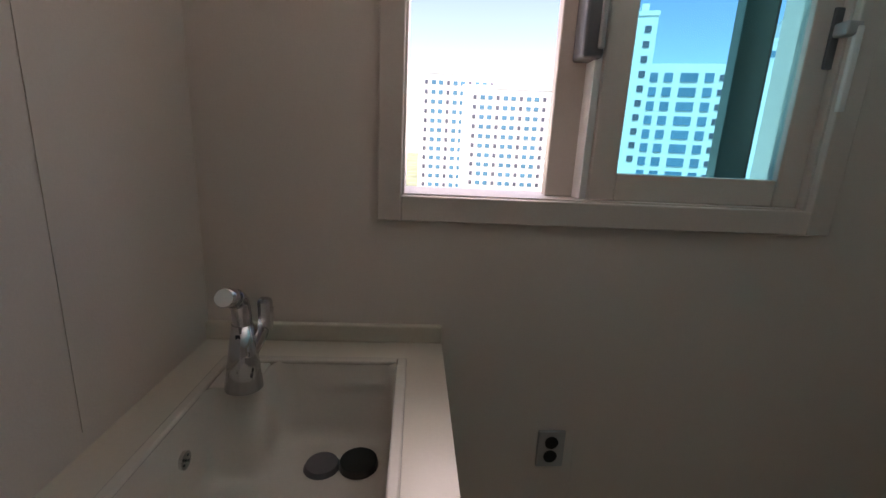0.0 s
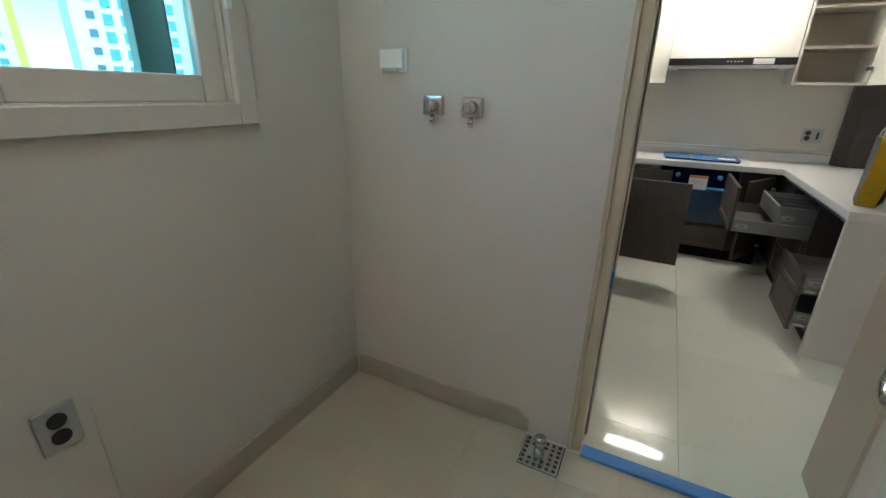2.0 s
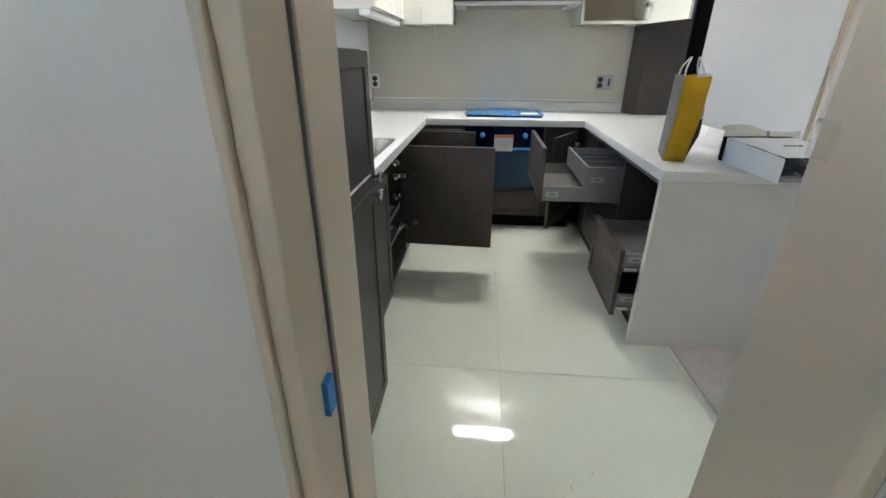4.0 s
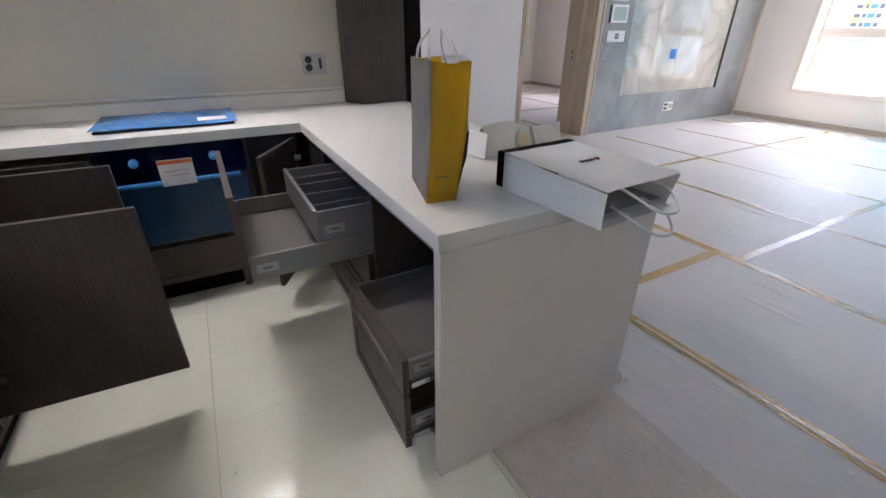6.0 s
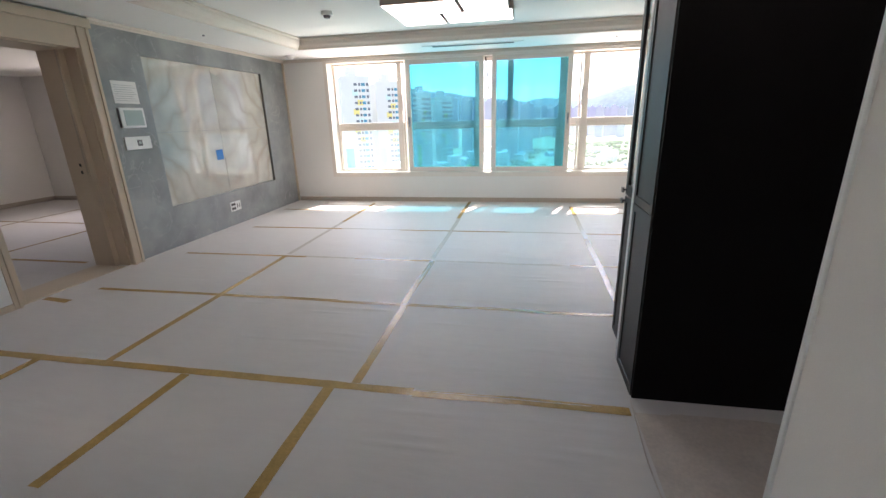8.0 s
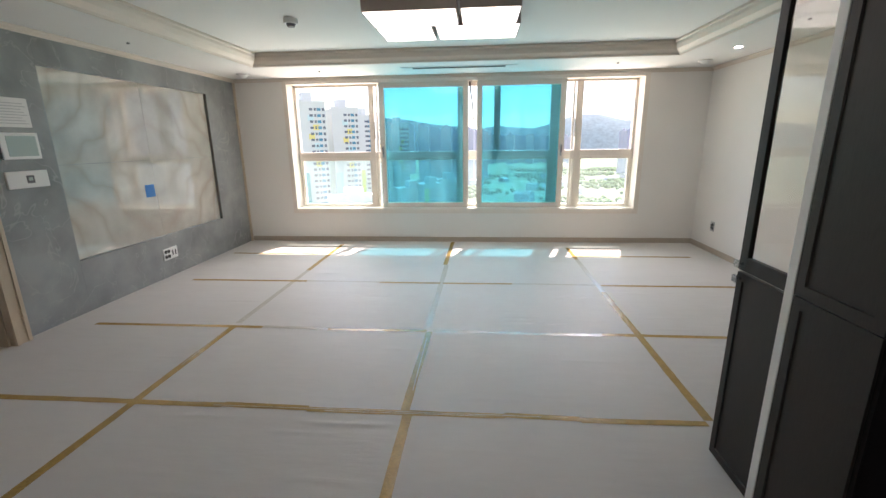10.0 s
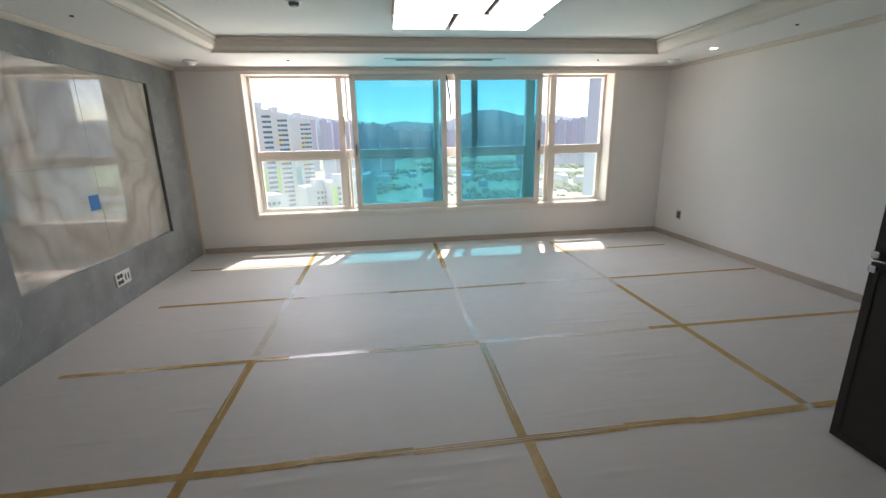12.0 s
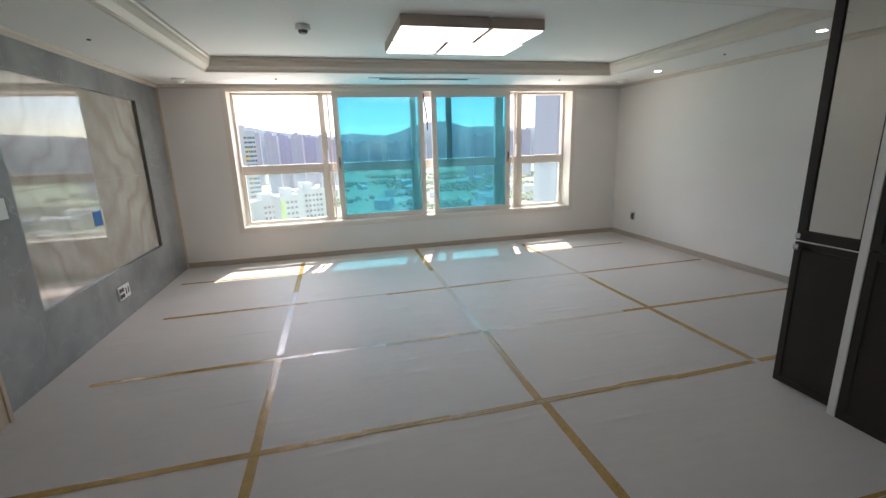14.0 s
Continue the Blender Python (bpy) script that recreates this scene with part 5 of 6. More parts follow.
part("front", box(0.08, 0.66, 0.12, 0.138, 0.1, UZ - 0.031, 0.002), M_UWALL, ub)
part("plinth", box(0.1, 0.64, 0.15, 1.1, 0.0, 0.1), M_UWALL, ub)
us_ = thing("utility_sink", (0.38, 0.62, UZ - 0.2), "ivory resin utility sink with a faucet ledge", "sink")
rim = box(BX0 - 0.012, BX0 + 0.012, BY0 - 0.012, BY1 + 0.012, UZ, UZ + 0.012, 0.005)
box(BX1 - 0.012, BX1 + 0.012, BY0 - 0.012, BY1 + 0.012, UZ, UZ + 0.012, 0.005, rim)
box(BX0 + 0.012, BX1 - 0.012, BY1 - 0.012, BY1 + 0.012, UZ, UZ + 0.012, 0.005, rim)
box(BX0 + 0.012, BX1 - 0.012, BY0 - 0.012, BY0 + 0.012, UZ, UZ + 0.012, 0.005, rim)
part("rim", rim, M_SINKWHITE, us_)


def notched_basin(z, depth):
    """A basin with one corner cut out for the faucet."""
    def loop(s):
        pts = [(BX0 + s, BY0 + s), (BX1 - s, BY0 + s), (BX1 - s, BY1 - s), (0.275 + s, BY1 - s), (0.275 + s, 0.845 - s), (BX0 + s, 0.845 - s)]
        out = []
        for i, p in enumerate(pts):
            a, c = Vector(pts[i - 1]), Vector(pts[(i + 1) % len(pts)])
            p = Vector(p)
            r = 0.045
            s0, s1 = p + (a - p).normalized() * r, p + (c - p).normalized() * r
            for k in range(6):
                t = k / 5
                out.append((s0 * (1 - t) + p * t) * (1 - t) + (p * (1 - t) + s1 * t) * t)
        return out
    b = bmesh.new()
    rings = [[b.verts.new((p.x, p.y, z + dz)) for p in loop(s)] for s, dz in ((0.004, 0.008), (0.01, -0.004), (0.018, -depth * 0.8), (0.03, -depth * 0.96), (0.05, -depth))]
    for p, q in zip(rings, rings[1:]):
        for i in range(len(p)):
            j = (i + 1) % len(p)
            b.faces.new((p[i], p[j], q[j], q[i]))
    b.faces.new(rings[-1])
    return b


part("basin", notched_basin(UZ, 0.2), M_SINKWHITE, us_, smooth=True)
part("ledge", box(BX0 + 0.006, 0.272, 0.85, BY1 - 0.006, UZ - 0.01, UZ + 0.003, 0.004), M_SINKWHITE, us_)
part("overflow", cyl((BX0 + 0.012, 0.727, UZ - 0.08), (BX0 + 0.02, 0.727, UZ - 0.08), 0.018), M_STEEL, us_)
for dy, dz in ((0, 0), (0.008, 0.006), (-0.008, 0.006), (0.008, -0.006), (-0.008, -0.006)):
    part("overflow_hole", cyl((BX0 + 0.0195, 0.727 + dy, UZ - 0.08 + dz), (BX0 + 0.0208, 0.727 + dy, UZ - 0.08 + dz), 0.0028, seg=8), M_BLACK, us_)
dz_ = UZ - 0.2
solid("drain_strainer", cyl((0.417, 0.849, dz_ + 0.001), (0.417, 0.849, dz_ + 0.012), 0.042, 0.036, 28), M_DARKGREY, "dark grey strainer disc on the sink floor", "strainer", smooth=False)
dl = solid("black_disc", cyl((0.501, 0.853, dz_ + 0.001), (0.501, 0.853, dz_ + 0.016), 0.046, 0.043, 32), M_BLACK, "glossy black round disc lying on the sink floor", "disc")
uf = thing("utility_faucet", (0.237, 0.86, UZ), "chrome utility faucet with a pull-out head", "faucet")
part("body", cyl((0.25, 0.856, UZ + 0.003), (0.254, 0.858, UZ + 0.15), 0.04, 0.022, 28), M_CHROME, uf, smooth=True)
part("neck", tube([(0.254, 0.858, UZ + 0.145), (0.254, 0.856, UZ + 0.178), (0.253, 0.848, UZ + 0.205), (0.252, 0.828, UZ + 0.219)], 0.02, 20), M_CHROME, uf, smooth=True)
hd_ = part("spray_head", cyl((0.252, 0.835, UZ + 0.216), (0.25, 0.79, UZ + 0.233), 0.02, 0.019, 24), M_CHROME, uf, smooth=True)
part("spray_face", cyl((0.25, 0.79, UZ + 0.233), (0.25, 0.7885, UZ + 0.2336), 0.0175, 0.0175, 24), M_WHITE, hd_)
lv = part("lever", tube([(0.268, 0.863, UZ + 0.08), (0.288, 0.876, UZ + 0.125), (0.297, 0.888, UZ + 0.18)], 0.014), M_CHROME, uf, smooth=True)
part("lever_grip", box(0.28, 0.312, 0.866, 0.89, UZ + 0.13, UZ + 0.205, 0.011), M_CHROME, lv)
part("mark", box(0.248, 0.258, 0.833, 0.8355, UZ + 0.112, UZ + 0.135), M_BLACK, uf)
solid("wall_seam", box(0.0605, 0.062, 0.655, 0.659, 0.96, 2.3), M_UWALL, "thin vertical panel joint in the wall", "joint", kind="structure")
solid("plug_seam", box(1.13, 1.134, 1.1075, 1.1098, 0.1, 0.62), M_UWALL, "thin vertical paper joint in the wall", "joint", kind="structure")

sw = thing("blank_switch", (2.225, 0.85, 1.49), "white covered switch on the utility wall", "switch")
part("plate", box(2.218, 2.23, 0.79, 0.908, 1.45, 1.535, 0.003), M_WHITE, sw)
part("cover", box(2.205, 2.218, 0.8, 0.905, 1.463, 1.533, 0.005), M_WHITE, sw)
part("lip", box(2.2, 2.206, 0.815, 0.89, 1.452, 1.464, 0.002), M_GREYPLATE, sw)
tap = thing("washer_tap", (2.2, 0.67, 1.26), "square chrome wall tap for a washing machine", "tap", "washer taps")
part("plate", box(2.2, 2.23, 0.63, 0.712, 1.3, 1.372, 0.008), M_CHROME, tap)
part("boss", cyl((2.2, 0.671, 1.337), (2.175, 0.671, 1.337), 0.024, 0.02), M_CHROME, tap, smooth=True)
part("dial", box(2.16, 2.178, 0.662, 0.68, 1.318, 1.358, 0.006), M_GREYPLATE, tap)
nz = part("nozzle", cyl((2.205, 0.672, 1.3), (2.205, 0.672, 1.268), 0.009), M_CHROME, tap, smooth=True)
part("nozzle_ring", cyl((2.205, 0.672, 1.285), (2.205, 0.672, 1.279), 0.0115), M_DARKGREY, nz)
copy_thing(tap, Matrix.Translation((2.2, 0.67 - 0.158, 1.257)))

dn = thing("floor_drain", (2.13, 0.1, 0.0), "stainless floor drain with a chrome hose socket", "drain")
part("recess", box(2.045, 2.215, 0.02, 0.185, -0.01, -0.006), M_DARKGREY, dn)
part("grate", box(2.05, 2.21, 0.025, 0.18, -0.006, -0.002, 0.001), M_STEEL, dn)
for i in range(6):
    for j in range(6):
        if not (1 < i < 4 and 1 < j < 5):
            part("hole", cyl((2.065 + i * 0.026, 0.04 + j * 0.026, -0.0025), (2.065 + i * 0.026, 0.04 + j * 0.026, -0.0012), 0.008, seg=10), M_BLACK, dn)
part("hose_socket", cyl((2.135, 0.115, -0.002), (2.135, 0.115, 0.06), 0.022, 0.018), M_CHROME, dn, smooth=True)
part("socket_cap", cyl((2.135, 0.115, 0.06), (2.135, 0.115, 0.075), 0.023), M_CHROME, dn, smooth=True)

# ---- living room things ----
dc = thing("tall_display_cabinet", (2.0, -3.62, 0), "tall dark brown cabinet with open glazed and solid doors", "cabinet")
# back coloured darker for shade, doors and side lighter for window light
part("back", box(1.3, 2.49, -3.46, -3.442, 0.004, 2.3, 0.001), M_BLACKSHADE, dc)
for z0, z1 in ((0.006, 0.938), (0.942, 2.296)):
    part("side_panel", shaker(0.33, z1 - z0, 0.02, 0.055), M_LITDOOR, dc, m=pose(2.495, -3.793, z0, 0, 0, 90))
part("side", box(1.3, 1.32, -3.8, -3.46, 0.004, 2.3), M_BLACKSHADE, dc)
part("top", box(1.32, 2.47, -3.79, -3.46, 2.28, 2.3), M_BLACKSHADE, dc)
part("shelf", box(1.32, 2.47, -3.79, -3.46, 0.9, 0.92), M_WHITE, dc)
part("bottom", box(1.32, 2.47, -3.79, -3.46, 0.06, 0.08), M_WHITE, dc)
part("white_edge", box(2.458, 2.496, -3.836, -3.796, 0.004, 2.3, 0.002), M_WHITE, dc, "white front edge of the carcass")
lo = part("lower_door", shaker(0.36, 0.885, 0.02, 0.05), M_LITDOOR, dc, "dark lower door standing open", m=upright(2.452, -4.178, 0.02, 90))
up = part("upper_door", box(2.432, 2.452, -3.868, -3.832, 0.915, 2.29, 0.0015), M_LITDOOR, dc, "dark glazed upper door standing open")
part("stile", box(2.432, 2.452, -4.178, -4.128, 0.915, 2.29, 0.0015), M_LITDOOR, up)
part("rail", box(2.432, 2.452, -4.128, -3.868, 0.915, 0.975, 0.0015), M_LITDOOR, up)
part("rail", box(2.432, 2.452, -4.128, -3.868, 2.235, 2.29, 0.0015), M_LITDOOR, up)
part("pane", box(2.44, 2.444, -4.13, -3.866, 0.973, 2.237), M_CABGLASS, up, "clear glass pane")
knob(up, upright(2.452, -4.152, 0.945, 90))
knob(lo, upright(2.452, -4.152, 0.88, 90))

lamp = thing("living_ceiling_lamp", (3.77, -6.3, 2.4), "flat white ceiling lamp with four LED panels in a pinwheel", "ceiling lamp")
M_LAMPSIDE = material("taupe_lamp_side", (0.42, 0.35, 0.3), 0.45, vary=0.05)
for x0, x1, y0, y1 in ((3.725, 4.445, -6.28, -5.825), (3.245, 3.7, -6.28, -5.825), (3.96, 4.445, -6.79, -6.31), (3.21, 3.935, -6.79, -6.31)):
    f = part("panel_frame", box(x0, x1, y0, y1, 2.405, 2.489, 0.004), M_LAMPSIDE, lamp)
    part("panel", box(x0 + 0.012, x1 - 0.012, y0 + 0.012, y1 - 0.012, 2.399, 2.405, 0.002), M_LED, f)


def downlight(x, y, z, r=0.045):
    d = thing("downlight", (x, y, z), "small round recessed ceiling spotlight", "downlight", "living room downlights")
    part("ring", cyl((x, y, z - 0.006), (x, y, z + 0.0), r, r, 28), M_WHITE, d, smooth=False)
    part("lens", cyl((x, y, z - 0.008), (x, y, z - 0.0055), r * 0.78, r * 0.78, 28), M_SPOT, d)


downlight(0.955, -7.24, 2.345)
downlight(1.005, -5.29, 2.345)


def detector(x, y, z, r, h, label):
    d = thing("smoke_detector", (x, y, z - h), label, "detector", "ceiling detectors")
    part("base", cyl((x, y, z - h * 0.4), (x, y, z), r, r, 24), M_WHITE, d)
    part("dome", cyl((x, y, z - h), (x, y, z - h * 0.4), r * 0.45, r * 0.8, 24), M_WHITE, d)


detector(6.66, -8.1, 2.345, 0.075, 0.05, "white round smoke detector on the ceiling border")
detector(0.9, -8.0, 2.345, 0.075, 0.045, "white round smoke detector on the ceiling border")
ms = thing("motion_sensor", (5.17, -6.25, 2.42), "white ceiling sensor with a dark lens", "sensor")
part("base", cyl((5.17, -6.25, 2.45), (5.17, -6.25, 2.489), 0.06, 0.06, 28), M_WHITE, ms)
part("lens", cyl((5.17, -6.25, 2.425), (5.17, -6.25, 2.45), 0.03, 0.04, 24), M_DARKGREY, ms)
for x, y in ((6.68, -6.24), (0.99, -6.23), (5.6, -8.05), (1.9, -8.0)):
    solid("sprinkler", cyl((x, y, 2.335), (x, y, 2.345), 0.013, 0.013, 14), M_DARKGREY, "tiny dark sprinkler head in the ceiling border", "sprinkler", group="ceiling sprinklers")
av = thing("air_slot", (3.81, -8.0, 2.34), "long dark air slot in the ceiling border", "vent")
part("frame", box(3.1, 4.52, -8.05, -7.9, 2.338, 2.345, 0.002), M_WHITE, av)
part("slot", box(3.24, 4.38, -8.02, -7.93, 2.3355, 2.3385), M_BLACK, av)
part("slat", box(3.24, 4.38, -7.98, -7.97, 2.332, 2.3355), M_DARKGREY, av)

no = thing("notice_sheet", (7.045, -5.41, 1.6), "white printed notice taped to the stone wall", "notice")
part("paper", box(7.0475, 7.0492, -5.55, -5.262, 1.6, 1.815), M_PAPER, no)
for i in range(8):
    part("text_line", box(7.0465, 7.0477, -5.53 + 0.02 * (i % 3), -5.285, 1.625 + i * 0.021, 1.631 + i * 0.021), M_FADEDINK, no)
ic = thing("intercom", (7.03, -5.41, 1.36), "white wall intercom with a pale screen", "intercom")
part("case", box(7.025, 7.05, -5.555, -5.268, 1.362, 1.56, 0.006), M_WHITE, ic)
part("screen", box(7.0225, 7.0255, -5.53, -5.31, 1.385, 1.535, 0.001), M_SCREEN, ic)
part("edge", box(7.03, 7.05, -5.268, -5.262, 1.37, 1.55), M_DARKGREY, ic)
ts = thing("thermostat_switch", (7.035, -5.41, 1.14), "white switch plate with a small display", "switch")
part("plate", box(7.035, 7.05, -5.575, -5.26, 1.145, 1.275, 0.004), M_WHITE, ts)
part("display", box(7.0325, 7.0355, -5.46, -5.4, 1.18, 1.24, 0.001), M_DARKGREY, ts)
part("display_glow", box(7.0315, 7.0328, -5.445, -5.415, 1.2, 1.225), M_SCREEN, ts)
bt = solid("blue_tape", crease(box(7.0795, 7.0825, -6.745, -6.615, 0.915, 1.045, 0.001), 0.0006, 40), M_BLUETAPE, "square of blue tape on the marble panel", "tape")

# ---- outdoors ----
GZ = -62.0  # street level below the flat
M_LAND = stone_material("far_fields", (0.16, 0.21, 0.1), (0.36, 0.39, 0.22), (0.5, 0.48, 0.4), 0.012, 0.9, bump=0.0)
gm = bmesh.new()
bmesh.ops.create_grid(gm, x_segments=2, y_segments=2, size=4500)
gm.transform(Matrix.Translation((0, 0, GZ)))
solid("ground", gm, M_LAND, "green fields and plots far below the flat", "ground", kind="structure")
# bluish wood colour, distance haze put into it
M_HILL = material("hazed_wooded_hill", (0.11, 0.16, 0.18), 0.95, vary=0.3, scale=0.01, fine=0.06, bump=0.0)


def hills(name, dist, depth, a0, a1, low, peaks, seed, mat):
    """A ridge; low: its least angle of elevation in degrees; peaks: (azimuth, width, rise) in degrees."""
    b = bmesh.new()
    rows = []
    n = 260
    for i in range(n + 1):
        az = a0 + (a1 - a0) * i / n
        a = radians(az)
        el = low + sum(r * math.exp(-((az - c) / w) ** 2) for c, w, r in peaks)
        el += 0.22 * noise.noise(Vector((az * 0.3, seed, 0))) + 0.1 * noise.noise(Vector((az * 0.9, seed, 3))) + 0.04 * noise.noise(Vector((az * 3.1, seed, 5)))
        hgt = 1.5 + (dist + depth / 2) * math.tan(radians(max(el, 0.2)))
        col = []
        for k in range(9):
            t = k / 8
            d = dist + depth * t
            z = GZ + (hgt - GZ) * math.sin(t * math.pi) ** 0.8 + 14 * noise.noise(Vector((i * 0.3, k * 0.9, seed))) * (0 < k < 8 and k != 4)
            col.append(b.verts.new((d * math.sin(a), -d * math.cos(a), z if 0 < k < 8 else GZ - 5)))
        rows.append(col)
    for p, q in zip(rows, rows[1:]):
        for k in range(8):
            b.faces.new((p[k], q[k], q[k + 1], p[k + 1]))
    bmesh.ops.recalc_face_normals(b, faces=b.faces[:])
    return solid(name, b, mat, "wooded hill ridge on the horizon with haze in its colour", "hill", kind="structure", smooth=True)


# the farther ridge is paler, more haze put into its colour
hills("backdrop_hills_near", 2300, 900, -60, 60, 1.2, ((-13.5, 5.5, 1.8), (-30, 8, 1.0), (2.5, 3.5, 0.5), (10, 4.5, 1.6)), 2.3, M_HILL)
hills("backdrop_hills_far", 3300, 900, -60, 60, 1.4, ((-19, 6, 0.9), (13, 5, 1.9), (-3, 3, 0.4)), 8.1, material("hazed_far_hill", (0.16, 0.21, 0.22), 0.95, vary=0.15, scale=0.01, fine=0.05, bump=0.0))

M_CONC = material("white_painted_concrete", (0.55, 0.55, 0.54), 0.8, vary=0.04, scale=0.2, fine=2, bump=0.0)
# concrete shifted towards lavender, distance haze put into its colour
M_CONCHAZE = material("haze_tinted_concrete", (0.46, 0.44, 0.52), 0.8, vary=0.06, scale=0.2, fine=2, bump=0.0)
M_GREENP = material("lime_painted_stripe", (0.42, 0.6, 0.1), 0.8, vary=0.05, scale=0.3, bump=0.0)
M_TEALP = material("teal_painted_stripe", (0.1, 0.36, 0.38), 0.8, vary=0.05, scale=0.3, bump=0.0)
M_YELP = material("yellow_painted_block", (0.66, 0.55, 0.2), 0.8, vary=0.05, scale=0.3, bump=0.0)
M_ORAP = material("orange_painted_bay", (0.75, 0.38, 0.06), 0.8, vary=0.05, scale=0.3, bump=0.0)
M_WINB = material("blue_grey_window", (0.07, 0.22, 0.32), 0.25, vary=0.25, scale=0.6, fine=3, bump=0.0, island=True)
M_WIND = material("dark_window", (0.1, 0.11, 0.14), 0.3, vary=0.25, scale=0.6, fine=3, bump=0.0, island=True)
M_ROOF = material("grey_roof", (0.33, 0.34, 0.35), 0.8, vary=0.1, scale=0.3, bump=0.0)
_panes = {}


def pane_mesh(w, h, mat):
    key = (round(w, 2), round(h, 2), mat.name)
    if key not in _panes:
        b = box(-w / 2, w / 2, -0.12, 0.12, -h / 2, h / 2)
        me = bpy.data.meshes.new("window")
        b.to_mesh(me)
        b.free()
        me.materials.append(mat)
        _panes[key] = me
    return _panes[key]


def tower(at, turn, w, d, h, label, body=None, cols=(), floors=0, floor_h=3.0, stripe=None, cap=4.0, top_drop=3.0, bay=None, limit=300):
    """An apartment block: front face towards its local -y; cols: (x, width, height, material) of a window on every floor."""
    t = new("apartment_building")
    t.matrix_basis = pose(at[0], at[1], at[2], 0, 0, turn)
    tagged(t, label, "building", "apartment blocks")
    m = world_of(t)
    part("wall", box(-w / 2, w / 2, 0, d, 0, h), body or M_CONC, t, m=m)
    if cap:
        part("roof_block", box(-w * 0.2, w * 0.12, d * 0.2, d * 0.7, h, h + cap), body or M_CONC, t, m=m)
        part("parapet", box(-w / 2 - 0.2, w / 2 + 0.2, -0.2, 0.1, h - 0.2, h + 0.8), body or M_CONC, t, m=m)
    for x0, x1, z0, z1, mat in stripe or ():
        part("painted_panel", box(x0, x1, -0.15, 0.0, z0, z1), mat, t, m=m)
    n = 0
    for k in range(floors):
        z = h - top_drop - k * floor_h
        for x, cw, ch, mat in cols:
            if z < 1 or n >= limit:
                break
            o = new("window", pane_mesh(cw, ch, mat))
            o.parent = t
            o.matrix_basis = pose(x, -0.05, z)
            n += 1
    return t


# blocks facing the utility window; full sun is put into their brighter white
M_SUNWHITE = material("sunlit_white_concrete", (0.8, 0.8, 0.78), 0.8, vary=0.03, scale=0.2, fine=2, bump=0.0)
NW = [(-17 + i * 2.55, 1.6 if i % 3 else 1.1, 1.3, M_WINB if i % 3 else M_WIND) for i in range(14)]
tower((36, 146, -50), -6, 42, 14, 71.5, "white apartment block with rows of small teal windows and orange strip", M_SUNWHITE, NW, 22, 3.1, stripe=[(18.9, 20.6, 20, 70, M_ORAP)])
tower((14, 152, -50), -3, 26, 14, 76, "white apartment block with rows of small teal windows", M_SUNWHITE, [(-11 + i * 2.45, 1.5 if i % 3 else 1.0, 1.3, M_WINB if i % 3 else M_WIND) for i in range(10)], 22, 3.1)
tower((66, 100, -50), -18, 26, 14, 73, "white apartment block with wide blue windows and a lime bay", M_SUNWHITE, [(-11.2, 1.9, 2.0, M_WINB), (-8.0, 1.9, 2.0, M_WINB), (-3.6, 3.7, 2.0, M_WINB), (0.6, 1.9, 2.0, M_WINB), (3.2, 1.0, 1.3, M_WIND), (5.0, 1.0, 1.3, M_WIND)], 18, 3.2, stripe=[(8.6, 10.2, 10, 71, M_YELP), (6.9, 8.4, 10, 71, M_ORAP)], cap=0)
tower((51.5, 103, -50), -18, 5, 12, 83, "slim white stair tower beside the wide block", M_SUNWHITE, [(0.6, 1.4, 1.4, M_WIND)], 10, 3.2, cap=3)
tower((96, 110, -50), -30, 24, 14, 82, "pale apartment block with orange balcony bays", M_SUNWHITE, [(-9 + i * 3.0, 1.8, 1.6, M_WINB) for i in range(7)], 18, 3.1, stripe=[(-11.5, -9.9, 10, 80, M_ORAP)], cap=6)

# blocks seen from the living room


def facing(az, dist):
    """Ground point and turn of a block that faces the flat, az degrees east of south."""
    return (4.6 + dist * math.sin(radians(az)), -2.5 - dist * math.cos(radians(az)), GZ), 180 + az


def estate_block(az, dist, w, el, label, low_paint, skew=0.0, yellow=True, body=None):
    """A slender white tower: plain gable strip, balcony columns, coloured patches near the top, a painted foot."""
    at, turn = facing(az, dist)
    h = 1.5 + dist * math.tan(radians(el)) - GZ
    paint = [(-w / 2 + 0.02, -w * 0.22, 2, h * 0.58, low_paint)]
    if yellow:
        for k in range(6):
            x = -w * 0.12 + (k % 2) * w * 0.16
            paint.append((x, x + w * 0.2, h - 9 - k * 4.6, h - 6.2 - k * 4.6, M_YELP if k % 3 else M_TEALPALE))
    cols = [(w * 0.0, 1.7, 1.2, M_WIND), (w * 0.14, 1.0, 1.3, M_WIND), (w * 0.27, 1.9, 1.4, M_WINB), (w * 0.42, 1.2, 1.4, M_WIND)]
    return tower(at, turn + skew, w, 16, h, label, body, cols, 24, 3.0, stripe=paint, cap=5, top_drop=3.4)


M_TEALPALE = material("pale_teal_block", (0.45, 0.58, 0.6), 0.8, vary=0.05, scale=0.3, bump=0.0)
estate_block(21.0, 235, 15, 4.9, "white apartment tower with a teal foot", M_TEALP, 14)
estate_block(16.9, 250, 15, 4.2, "white apartment tower with yellow blocks and a grey gable", M_TEALPALE, 16)
estate_block(14.4, 285, 9, 3.3, "white apartment tower with a lime painted foot", M_GREENP, 16, False)
estate_block(12.7, 300, 11, 2.8, "white apartment tower with yellow blocks and a lime foot", M_GREENP, 16)
estate_block(10.1, 320, 13, 2.25, "white apartment tower with yellow blocks and a teal foot", M_TEALP, 16)
